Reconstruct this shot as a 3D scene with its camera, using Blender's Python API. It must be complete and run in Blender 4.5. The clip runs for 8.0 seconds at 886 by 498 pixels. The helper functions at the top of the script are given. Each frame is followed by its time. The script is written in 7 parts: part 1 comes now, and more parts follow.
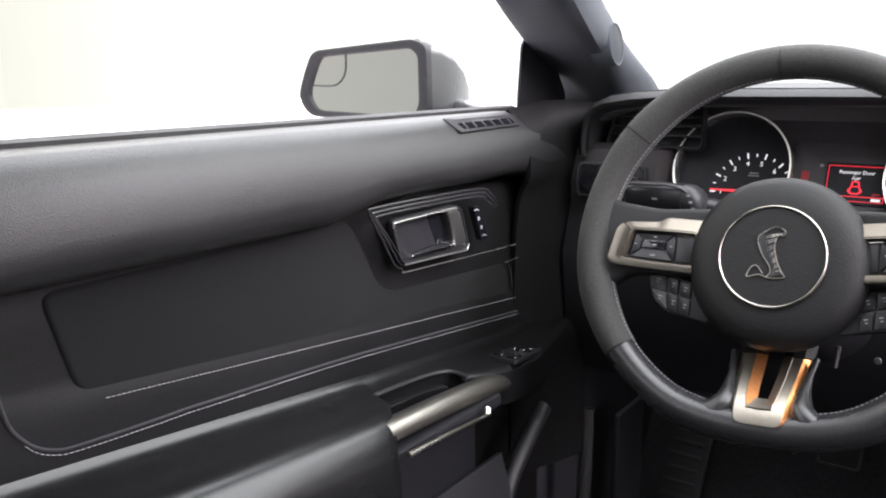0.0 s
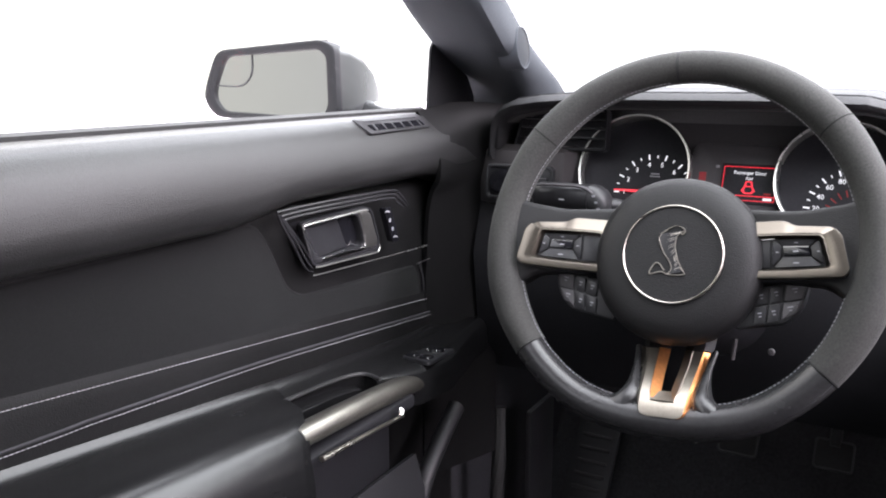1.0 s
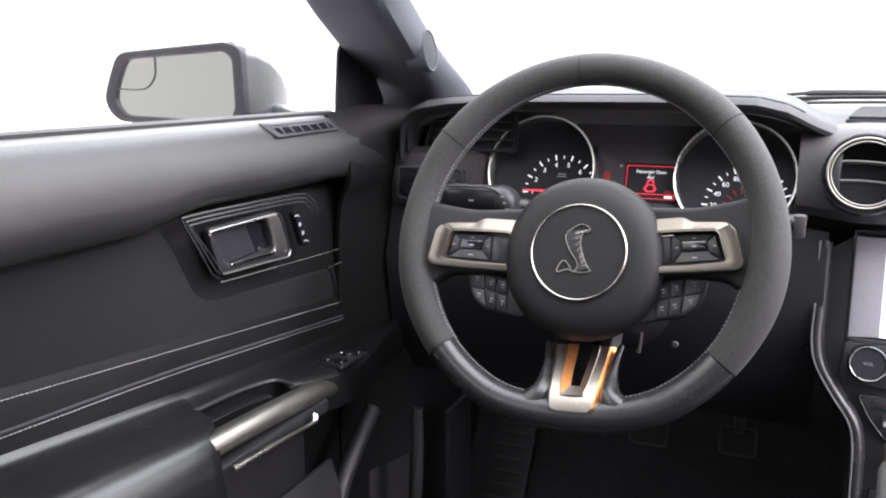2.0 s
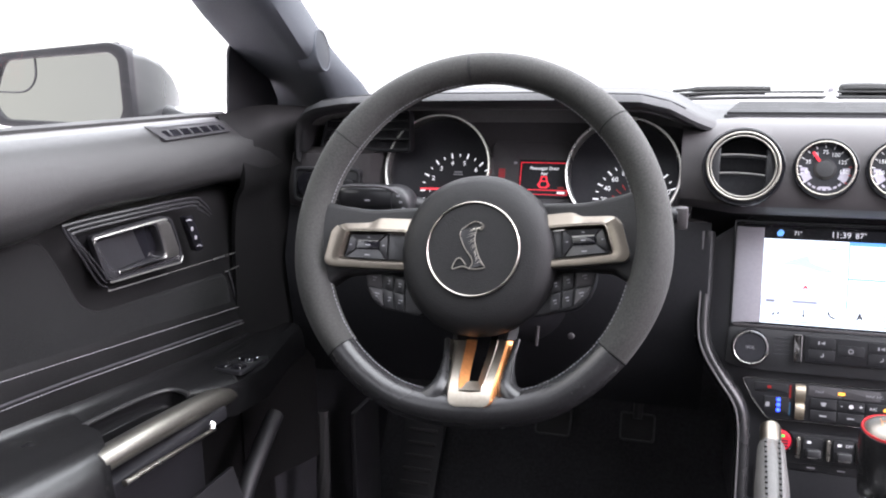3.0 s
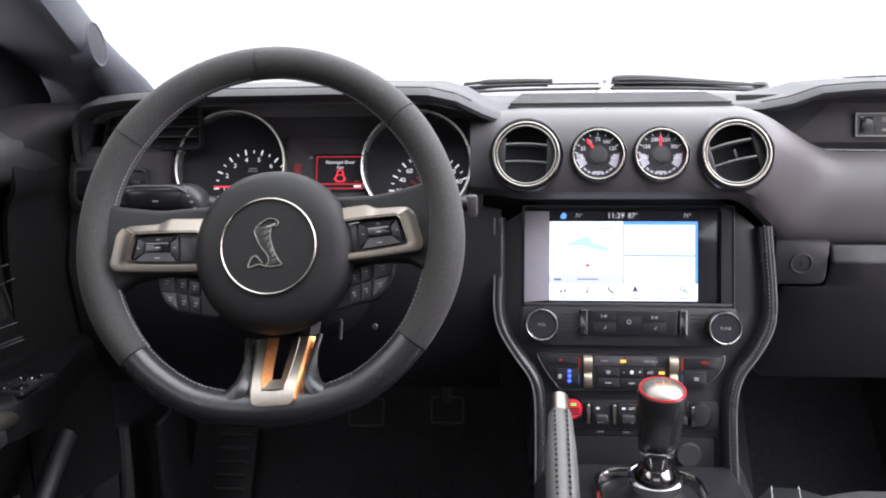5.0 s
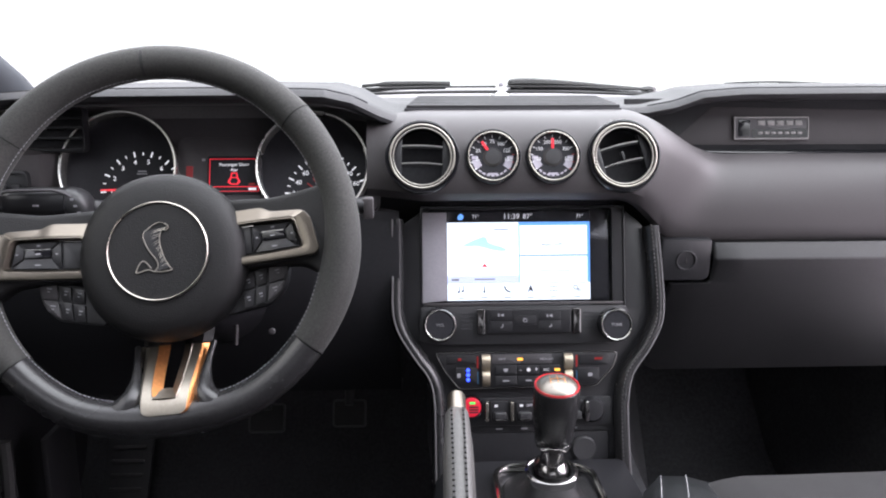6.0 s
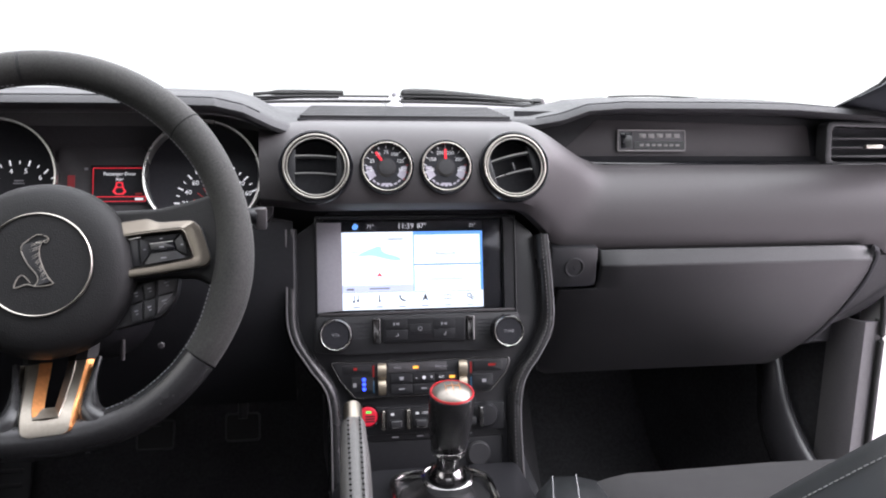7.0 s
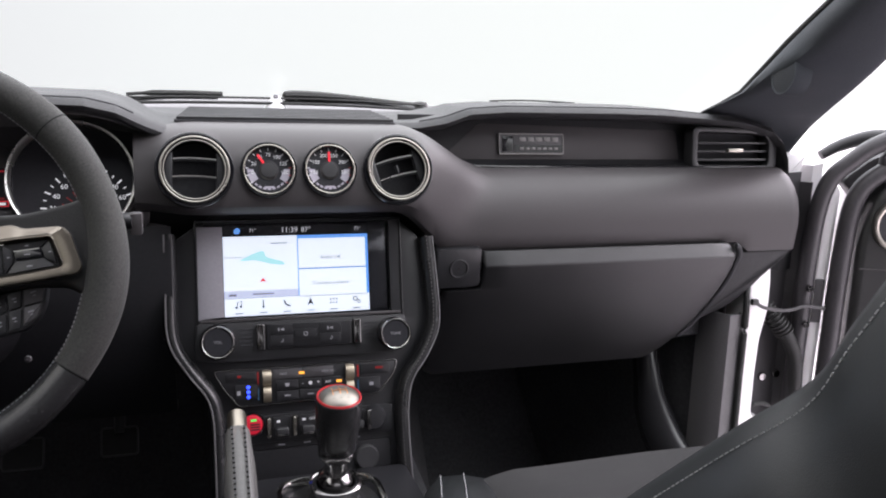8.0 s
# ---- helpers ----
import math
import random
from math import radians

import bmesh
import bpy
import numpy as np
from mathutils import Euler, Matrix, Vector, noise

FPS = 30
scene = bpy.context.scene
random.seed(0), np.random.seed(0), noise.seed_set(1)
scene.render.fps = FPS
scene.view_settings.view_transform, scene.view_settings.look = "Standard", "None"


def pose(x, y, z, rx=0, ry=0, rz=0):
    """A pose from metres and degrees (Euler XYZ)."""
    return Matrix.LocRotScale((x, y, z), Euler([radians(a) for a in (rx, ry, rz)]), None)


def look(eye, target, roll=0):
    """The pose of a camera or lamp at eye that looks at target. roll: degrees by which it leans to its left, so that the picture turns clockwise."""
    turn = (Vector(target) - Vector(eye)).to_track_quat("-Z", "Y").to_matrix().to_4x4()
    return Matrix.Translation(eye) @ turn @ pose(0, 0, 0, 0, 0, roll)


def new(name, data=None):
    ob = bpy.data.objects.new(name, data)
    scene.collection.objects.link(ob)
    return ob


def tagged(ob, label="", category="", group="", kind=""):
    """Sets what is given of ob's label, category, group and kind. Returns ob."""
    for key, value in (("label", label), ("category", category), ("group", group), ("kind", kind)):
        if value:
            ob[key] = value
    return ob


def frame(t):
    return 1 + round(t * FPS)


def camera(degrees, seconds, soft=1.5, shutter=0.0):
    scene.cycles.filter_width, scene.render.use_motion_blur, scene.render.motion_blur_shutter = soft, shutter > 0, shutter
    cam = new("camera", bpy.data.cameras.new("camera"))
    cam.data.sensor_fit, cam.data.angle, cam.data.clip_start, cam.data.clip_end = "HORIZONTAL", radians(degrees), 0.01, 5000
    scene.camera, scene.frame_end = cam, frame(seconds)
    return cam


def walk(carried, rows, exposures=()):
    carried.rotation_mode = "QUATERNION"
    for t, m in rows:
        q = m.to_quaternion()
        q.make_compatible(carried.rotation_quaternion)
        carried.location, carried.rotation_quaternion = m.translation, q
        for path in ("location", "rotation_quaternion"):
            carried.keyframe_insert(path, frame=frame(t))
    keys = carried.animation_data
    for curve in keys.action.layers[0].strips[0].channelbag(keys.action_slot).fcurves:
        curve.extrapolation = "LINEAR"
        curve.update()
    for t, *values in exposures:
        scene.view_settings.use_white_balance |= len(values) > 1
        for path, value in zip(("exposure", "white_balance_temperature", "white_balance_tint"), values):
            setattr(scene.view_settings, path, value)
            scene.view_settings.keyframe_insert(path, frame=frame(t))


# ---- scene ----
cam = camera(56.75, 8.0, soft=2.0)
PATH = [
    (0.0, (-0.1730, -0.0051, 0.8291), (-1.3231, 1.5766, 0.4102), -0.54),
    (0.5, (-0.1726, -0.0045, 0.8293), (-1.2303, 1.6401, 0.4092), -0.34),
    (1.0, (-0.1717, -0.0055, 0.8295), (-1.1425, 1.6927, 0.4130), 0.01),
    (1.5, (-0.1706, -0.0053, 0.8293), (-1.0564, 1.7400, 0.4182), 0.08),
    (3.0, (-0.1476, 0.0006, 0.8308), (-0.7435, 1.8640, 0.4151), -0.49),
    (3.5, (-0.1472, -0.0007, 0.8288), (-0.6397, 1.8927, 0.4135), -0.67),
    (4.0, (-0.1355, 0.0016, 0.8291), (-0.5286, 1.9161, 0.4044), -1.24),
    (4.5, (-0.1341, 0.0000, 0.8300), (-0.4045, 1.9338, 0.3971), -1.08),
    (6.0, (-0.1208, -0.0033, 0.8309), (-0.0458, 1.9483, 0.3999), -0.11),
    (6.5, (-0.1213, -0.0064, 0.8319), (0.0855, 1.9373, 0.4086), 0.47),
    (7.0, (-0.1218, -0.0101, 0.8347), (0.2089, 1.9190, 0.4235), 0.95),
    (7.5, (-0.1213, -0.0116, 0.8342), (0.3468, 1.8909, 0.4329), 1.24),
    (8.0, (-0.1216, -0.0119, 0.8350), (0.4790, 1.8537, 0.4368), 1.78),
]
EXPOSURES = [(0.0, 0.17, 6530, 10), (0.5, 0.30, 6470, 11), (1.0, 0.37, 6430, 12), (2.2, 0.40, 6400, 12), (3.4, 0.44, 6380, 12), (4.0, 0.41, 6380, 12), (4.6, 0.16, 6380, 12), (6.0, -0.02, 6380, 12), (6.5, -0.02, 6400, 12), (7.2, -0.23, 6430, 12), (8.0, -0.6, 6500, 12)]
walk(cam, [(t, look(eye, target, roll)) for t, eye, target, roll in PATH], EXPOSURES)

# ---- light: a white, evenly lit hall outside the car ----
world = bpy.data.worlds.new("white_hall")
scene.world = world
world.use_nodes = True
wn, wl = world.node_tree.nodes, world.node_tree.links
wn.clear()
w_out = wn.new("ShaderNodeOutputWorld")
w_bg = wn.new("ShaderNodeBackground")
w_co = wn.new("ShaderNodeTexCoord")
w_sep = wn.new("ShaderNodeSeparateXYZ")
w_ramp = wn.new("ShaderNodeValToRGB")
w_map = wn.new("ShaderNodeMapRange")
w_map.inputs["From Min"].default_value, w_map.inputs["From Max"].default_value = -1.0, 1.0
wl.new(w_co.outputs["Generated"], w_sep.inputs[0])
wl.new(w_sep.outputs["X"], w_map.inputs["Value"])
wl.new(w_map.outputs[0], w_ramp.inputs[0])
# from the driver's side round to the bright wall beyond the open door
w_ramp.color_ramp.elements[0].position, w_ramp.color_ramp.elements[0].color = 0.02, (0.730, 0.715, 0.645, 1)
w_ramp.color_ramp.elements[1].position, w_ramp.color_ramp.elements[1].color = 0.98, (1.88, 1.68, 1.82, 1)
for at_x, tone in ((0.30, (0.465, 0.460, 0.482)), (0.50, (0.546, 0.555, 0.566)), (0.82, (0.588, 0.598, 0.596))):
    stop = w_ramp.color_ramp.elements.new(at_x)
    stop.color = (*tone, 1)
# the ceiling lamps are a little cooler than the walls
w_cool = wn.new("ShaderNodeMix")
w_cool.data_type = "RGBA"
w_cool.blend_type = "MULTIPLY"
w_cool.inputs[7].default_value = (0.985, 0.980, 1.02, 1)
w_high = wn.new("ShaderNodeMapRange")
w_high.inputs["From Min"].default_value, w_high.inputs["From Max"].default_value = 0.16, 0.45
wl.new(w_sep.outputs["Z"], w_high.inputs["Value"])
wl.new(w_high.outputs[0], w_cool.inputs[0])
wl.new(w_ramp.outputs[0], w_cool.inputs[6])
wl.new(w_cool.outputs[2], w_bg.inputs["Color"])
# rows of ceiling lamps make the upper part of the hall far brighter than its walls
w_up = wn.new("ShaderNodeMapRange")
w_up.interpolation_type = "SMOOTHSTEP"
w_up.inputs["From Min"].default_value, w_up.inputs["From Max"].default_value = 0.16, 0.55
w_up.inputs["To Min"].default_value, w_up.inputs["To Max"].default_value = 2.8, 15.5
wl.new(w_sep.outputs["Z"], w_up.inputs["Value"])
# the lit walls lie ahead and beyond the open door; the hall behind the driver is dimmer
w_fore = wn.new("ShaderNodeMapRange")
w_fore.interpolation_type = "SMOOTHSTEP"
w_fore.inputs["From Min"].default_value, w_fore.inputs["From Max"].default_value = -0.95, 0.30
w_fore.inputs["To Min"].default_value, w_fore.inputs["To Max"].default_value = 0.38, 1.0
w_lean = wn.new("ShaderNodeMath")
w_lean.operation = "MULTIPLY_ADD"
w_lean.inputs[1].default_value = 1.2
wl.new(w_sep.outputs["X"], w_lean.inputs[0])
wl.new(w_sep.outputs["Y"], w_lean.inputs[2])
wl.new(w_lean.outputs[0], w_fore.inputs["Value"])
w_mul = wn.new("ShaderNodeMath")
w_mul.operation = "MULTIPLY"
wl.new(w_up.outputs[0], w_mul.inputs[0])
wl.new(w_fore.outputs[0], w_mul.inputs[1])
wl.new(w_mul.outputs[0], w_bg.inputs["Strength"])
wl.new(w_bg.outputs[0], w_out.inputs[0])


# ---- materials ----
def mat(name, base, rough=0.5, metal=0.0, var=0.25, grain=900.0, bump=0.0, big=9.0, sheen=0.0, coat=0.0, spec=0.5, streak=None, kind="noise"):
    """A surface with colour variation at two scales, uneven roughness and a fine relief."""
    m = bpy.data.materials.new(name)
    m.use_nodes = True
    n, l = m.node_tree.nodes, m.node_tree.links
    bsdf = n["Principled BSDF"]
    co = n.new("ShaderNodeTexCoord")
    mp = n.new("ShaderNodeMapping")
    l.new(co.outputs["Object"], mp.inputs[0])
    if streak:
        mp.inputs["Scale"].default_value = streak
    fine, large = n.new("ShaderNodeTexNoise"), n.new("ShaderNodeTexNoise")
    fine.inputs["Scale"].default_value, fine.inputs["Detail"].default_value = grain * 0.35, 3.0
    large.inputs["Scale"].default_value, large.inputs["Detail"].default_value = big, 5.0
    l.new(mp.outputs[0], fine.inputs["Vector"])
    l.new(co.outputs["Object"], large.inputs["Vector"])
    add = n.new("ShaderNodeMath")
    add.operation = "ADD"
    l.new(fine.outputs[0], add.inputs[0])
    l.new(large.outputs[0], add.inputs[1])
    tone = n.new("ShaderNodeMapRange")
    tone.inputs["From Min"].default_value, tone.inputs["From Max"].default_value = 0.65, 1.35
    tone.inputs["To Min"].default_value, tone.inputs["To Max"].default_value = 1.0 - var, 1.0 + var
    l.new(add.outputs[0], tone.inputs["Value"])
    mul = n.new("ShaderNodeVectorMath")
    mul.operation = "SCALE"
    mul.inputs[0].default_value = base
    l.new(tone.outputs[0], mul.inputs["Scale"])
    l.new(mul.outputs[0], bsdf.inputs["Base Color"])
    rr = n.new("ShaderNodeMapRange")
    rr.inputs["From Min"].default_value, rr.inputs["From Max"].default_value = 0.3, 0.7
    rr.inputs["To Min"].default_value, rr.inputs["To Max"].default_value = max(0.02, rough * 0.88), min(1.0, rough * 1.12)
    l.new(large.outputs[0], rr.inputs["Value"])
    l.new(rr.outputs[0], bsdf.inputs["Roughness"])
    bsdf.inputs["Metallic"].default_value = metal
    bsdf.inputs["Specular IOR Level"].default_value = spec
    bsdf.inputs["Sheen Weight"].default_value = sheen
    bsdf.inputs["Sheen Roughness"].default_value = 0.5
    bsdf.inputs["Coat Weight"].default_value = coat
    bsdf.inputs["Coat Roughness"].default_value = 0.06
    if bump:
        if kind == "cells":
            tex = n.new("ShaderNodeTexVoronoi")
            tex.inputs["Scale"].default_value = grain
            src = tex.outputs["Distance"]
        else:
            tex = n.new("ShaderNodeTexNoise")
            tex.inputs["Scale"].default_value, tex.inputs["Detail"].default_value = grain, 2.0
            src = tex.outputs[0]
        l.new(mp.outputs[0], tex.inputs["Vector"])
        bp = n.new("ShaderNodeBump")
        bp.inputs["Strength"].default_value, bp.inputs["Distance"].default_value = bump, 0.0006
        l.new(src, bp.inputs["Height"])
        l.new(bp.outputs[0], bsdf.inputs["Normal"])
    return m


def glow(name, colour, strength):
    """A lit display or lamp."""
    m = bpy.data.materials.new(name)
    m.use_nodes = True
    bsdf = m.node_tree.nodes["Principled BSDF"]
    bsdf.inputs["Base Color"].default_value = (*[c * 0.3 for c in colour], 1)
    bsdf.inputs["Roughness"].default_value = 0.3
    bsdf.inputs["Emission Color"].default_value = (*colour, 1)
    bsdf.inputs["Emission Strength"].default_value = strength
    return m


def pane(name, tint=(0.97, 0.98, 0.97), gloss=0.02):
    """Thin clear glass that lets the light straight through."""
    m = bpy.data.materials.new(name)
    m.use_nodes = True
    n, l = m.node_tree.nodes, m.node_tree.links
    n.clear()
    out, mix, clear, shine = (n.new("ShaderNode" + k) for k in ("OutputMaterial", "MixShader", "BsdfTransparent", "BsdfGlossy"))
    clear.inputs[0].default_value = (*tint, 1)
    shine.inputs["Roughness"].default_value = gloss
    mix.inputs[0].default_value = 0.025
    l.new(clear.outputs[0], mix.inputs[1])
    l.new(shine.outputs[0], mix.inputs[2])
    l.new(mix.outputs[0], out.inputs[0])
    return m


VINYL = mat("grained_black_vinyl", (0.022, 0.022, 0.0225), 0.38, bump=0.35, grain=1100, kind="cells", var=0.2)
PAD = mat("soft_black_dash_skin", (0.032, 0.032, 0.034), 0.62, bump=0.4, grain=1000, kind="cells", var=0.2, spec=0.32)
BAND = mat("charcoal_satin_panel", (0.051, 0.047, 0.049), 0.52, bump=0.08, grain=1500, var=0.08, big=5, spec=0.3)
PLASTIC = mat("hard_black_plastic", (0.022, 0.022, 0.024), 0.45, bump=0.15, grain=1300, var=0.2)
BUTTON = mat("satin_black_button", (0.016, 0.016, 0.018), 0.35, bump=0.05, grain=1500, var=0.15)
GLOSS = mat("gloss_black_plastic", (0.008, 0.008, 0.010), 0.12, var=0.2, coat=0.4)
DEEP = mat("matt_black_lining", (0.028, 0.028, 0.032), 0.8, bump=0.2, grain=700, var=0.3)
# lid skin, darkened so that its colour holds the lid's shade
LIDSHADE = mat("lid_plastic_with_shade", (0.0145, 0.0145, 0.0158), 0.40, bump=0.3, grain=1000, kind="cells", var=0.2, spec=0.5)
PADSKIN = mat("grained_door_pad_skin", (0.0165, 0.0165, 0.0167), 0.36, bump=0.35, grain=1100, kind="cells", var=0.2)
DOORSKIN = mat("soft_black_door_skin", (0.0066, 0.0066, 0.0068), 0.55, bump=0.3, grain=1100, kind="cells", var=0.2, spec=0.18)
POSTGREY = mat("light_grey_post_trim", (0.13, 0.125, 0.13), 0.45, bump=0.1, grain=1200, var=0.12)
SEATCLOTH = mat("grey_black_seat_suede", (0.0095, 0.0095, 0.0100), 0.95, bump=0.6, grain=1800, var=0.3, sheen=0.04, big=12)
HUBSKIN = mat("black_airbag_skin", (0.0078, 0.0078, 0.0084), 0.55, bump=0.4, grain=1000, kind="cells", var=0.2, spec=0.35)
HOUSING = mat("matt_black_housing", (0.014, 0.014, 0.016), 0.5, var=0.2, spec=0.25)
ARMHIDE = mat("polished_black_leather", (0.0068, 0.0068, 0.0072), 0.25, bump=0.05, grain=1100, kind="cells", var=0.2, spec=0.45)
LEATHER = mat("smooth_black_leather", (0.022, 0.022, 0.023), 0.27, bump=0.12, grain=900, kind="cells", var=0.22)
SUEDE = mat("grey_worn_suede", (0.0205, 0.0206, 0.0190), 0.8, bump=0.6, grain=1600, var=0.75, sheen=0.06, big=14)
CLOTH = mat("black_suede_cloth", (0.0085, 0.0088, 0.0090), 0.95, bump=0.6, grain=1800, var=0.3, sheen=0.03, big=12, spec=0.2)
CARPET = mat("black_carpet", (0.032, 0.032, 0.035), 1.0, bump=1.0, grain=500, var=0.5)
THREAD = mat("silver_grey_thread", (0.42, 0.42, 0.43), 0.6, var=0.3, grain=1500)
METAL = mat("brushed_nickel", (0.40, 0.375, 0.335), 0.28, metal=1.0, var=0.10, streak=(1, 40, 1), grain=300, bump=0.04)
SILVER = mat("satin_silver", (0.58, 0.57, 0.55), 0.27, metal=0.9, var=0.08)
BRONZE = mat("brushed_bronze_grey", (0.195, 0.174, 0.146), 0.31, metal=1.0, var=0.12, streak=(1, 40, 1), grain=300, bump=0.04)
CHROME = mat("bright_chrome", (0.75, 0.74, 0.72), 0.10, metal=1.0, var=0.06)
HANDLE = mat("dark_satin_metal", (0.24, 0.235, 0.225), 0.30, metal=0.9, var=0.1)
DARKMETAL = mat("smoked_chrome", (0.30, 0.29, 0.29), 0.16, metal=1.0, var=0.1)
FORK = mat("satin_cast_metal", (0.34, 0.31, 0.265), 0.42, metal=0.95, var=0.1)
# copper of the knob's gate lines; on the fork, a reflection put into colour
COPPER_REFLECT = mat("copper_and_orange_reflection", (0.78, 0.33, 0.12), 0.34, metal=0.85, var=0.15)
SEATHIDE = mat("dark_green_grey_leather", (0.017, 0.0185, 0.0195), 0.38, bump=0.12, grain=1100, kind="cells", var=0.12)
WHITEPAINT = mat("white_car_paint", (0.80, 0.78, 0.79), 0.22, var=0.03, coat=0.6)
RUBBER = mat("black_rubber", (0.016, 0.016, 0.016), 0.6, var=0.3, bump=0.2, grain=700)
DARKPLATE = mat("dull_pewter", (0.18, 0.172, 0.17), 0.38, metal=0.8, var=0.15)
# black rubber coloured lilac-grey for the bright light it reflects
SEALSHEEN = mat("seal_rubber_with_lilac_sheen", (0.040, 0.037, 0.041), 0.42, var=0.2, bump=0.15, grain=700)
TRIM = mat("grey_pillar_cloth", (0.032, 0.037, 0.044), 0.85, bump=0.3, grain=1500, var=0.15)
HEADLINER = mat("grey_headlining", (0.10, 0.10, 0.10), 0.95, bump=0.3, grain=1200, var=0.15)
FLOORWHITE = mat("white_hall_floor", (0.76, 0.69, 0.715), 0.5, var=0.03, big=0.6)
MIRROR = mat("mirror_silver", (0.80, 0.80, 0.77), 0.015, metal=1.0, var=0.01)
SHELL = mat("black_car_paint", (0.018, 0.018, 0.020), 0.30, var=0.1, coat=0.35)
GLASS = pane("clear_glass")
DIALFACE = mat("black_dial_face", (0.025, 0.025, 0.029), 0.5, var=0.15, spec=0.15)
STRIP = mat("silver_grey_satin", (0.31, 0.30, 0.33), 0.4, var=0.08)
SATIN = mat("satin_black_trim", (0.024, 0.024, 0.026), 0.22, var=0.15)
GREYTRIM = mat("mid_grey_plastic", (0.055, 0.052, 0.056), 0.5, bump=0.1, grain=1200, var=0.15)
DIALGREY = mat("grey_dial_print", (0.36, 0.34, 0.40), 0.5, var=0.1)
WHITEPRINT = mat("white_print", (0.72, 0.72, 0.74), 0.5, var=0.05)
GREYPRINT = mat("grey_print", (0.28, 0.28, 0.30), 0.5, var=0.05)
REDPAINT = mat("red_enamel", (0.42, 0.02, 0.025), 0.3, var=0.1)
WHITEGLOW = glow("white_back_light", (0.95, 0.95, 1.0), 0.85)
REDGLOW = glow("red_back_light", (1.0, 0.035, 0.06), 1.1)
REDDIM = glow("dim_red_back_light", (0.8, 0.04, 0.04), 0.09)
AMBER = glow("amber_lamp", (1.0, 0.45, 0.06), 2.0)
BLUEGLOW = glow("blue_lamp", (0.03, 0.07, 1.0), 5.0)
GREENGLOW = glow("green_lamp", (0.1, 0.9, 0.15), 1.2)


# ---- builders ----
def world_of(ob):
    m = ob.matrix_basis.copy()
    while ob.parent:
        ob = ob.parent
        m = ob.matrix_basis @ m
    return m


def smooth(bm, angle=35):
    bm.normal_update()
    lim = radians(angle)
    for f in bm.faces:
        f.smooth = True
    for e in bm.edges:
        e.smooth = len(e.link_faces) == 2 and e.calc_face_angle(0) < lim


def thing(name, at, label, category, group="", kind=""):
    ob = new(name)
    ob.location, ob.empty_display_size = at, 0.02
    return tagged(ob, label, category, group, kind)


def finish(name, bm, material, angle=35):
    smooth(bm, angle)
    me = bpy.data.meshes.new(name)
    bm.to_mesh(me)
    bm.free()
    me.materials.append(material)
    return new(name, me)


def part(name, bm, material, parent, label="", angle=35, at=None):
    """A bmesh in world places (or placed by the pose at) as one mesh under a thing or a part."""
    if at is not None:
        bm.transform(at)
    bm.transform(world_of(parent).inverted())
    ob = finish(name, bm, material, angle)
    ob.parent = parent
    return tagged(ob, label)


def lone(name, bm, material, label, category, kind="", group="", angle=35, at=None):
    if at is not None:
        bm.transform(at)
    return tagged(finish(name, bm, material, angle), label, category, group, kind)


def plane_pose(o, tilt, turn=0.0):
    """x along the car's width, y up the tilted plane, z out of it towards the seats."""
    return Matrix.Translation(o) @ pose(0, 0, 0, 90 - tilt) @ pose(0, 0, 0, 0, 0, turn)


def box(sx, sy, sz, at=(0, 0, 0), bevel=0.0, seg=2, bm=None):
    own = bmesh.new()
    bmesh.ops.create_cube(own, size=1.0, matrix=Matrix.Translation(at) @ Matrix.Diagonal((sx, sy, sz, 1)))
    if bevel:
        bmesh.ops.bevel(own, geom=own.edges[:], offset=bevel, segments=seg, profile=0.6, affect="EDGES")
    return join(bm, own)


def join(bm, own):
    if bm is None:
        return own
    me = bpy.data.meshes.new("tmp")
    own.to_mesh(me)
    own.free()
    bm.from_mesh(me)
    bpy.data.meshes.remove(me)
    return bm


def rrect(w, h, r, cx=0.0, cy=0.0, seg=4):
    out = []
    for sx, sy, a0 in ((1, 1, 0), (-1, 1, 90), (-1, -1, 180), (1, -1, 270)):
        for i in range(seg + 1):
            a = radians(a0 + 90 * i / seg)
            out.append((cx + sx * (w / 2 - r) + r * math.cos(a), cy + sy * (h / 2 - r) + r * math.sin(a)))
    return out


def rounded(poly, r, seg=4):
    """Round the corners of a polygon."""
    out, n = [], len(poly)
    for i in range(n):
        a, b, c = (Vector(poly[(i + k) % n]) for k in (-1, 0, 1))
        u, v = (a - b), (c - b)
        d = min(r, u.length * 0.45, v.length * 0.45)
        p, q = b + u.normalized() * d, b + v.normalized() * d
        for k in range(seg + 1):
            s = k / seg
            out.append(tuple(p * (1 - s) ** 2 + b * 2 * s * (1 - s) + q * s * s))
    return out


def prism(poly, z0, z1, bevel=0.0, seg=2, bm=None):
    """A polygon in x, y drawn out from z0 to z1, its upper rim bevelled."""
    own = bmesh.new()
    lo = [own.verts.new((x, y, z0)) for x, y in poly]
    hi = [own.verts.new((x, y, z1)) for x, y in poly]
    n = len(poly)
    top = own.faces.new(hi)
    own.faces.new(lo[::-1])
    for i in range(n):
        own.faces.new((lo[i], lo[(i + 1) % n], hi[(i + 1) % n], hi[i]))
    bmesh.ops.recalc_face_normals(own, faces=own.faces[:])
    if bevel:
        bmesh.ops.bevel(own, geom=top.edges[:], offset=bevel, segments=seg, profile=0.5, affect="EDGES")
    return join(bm, own)


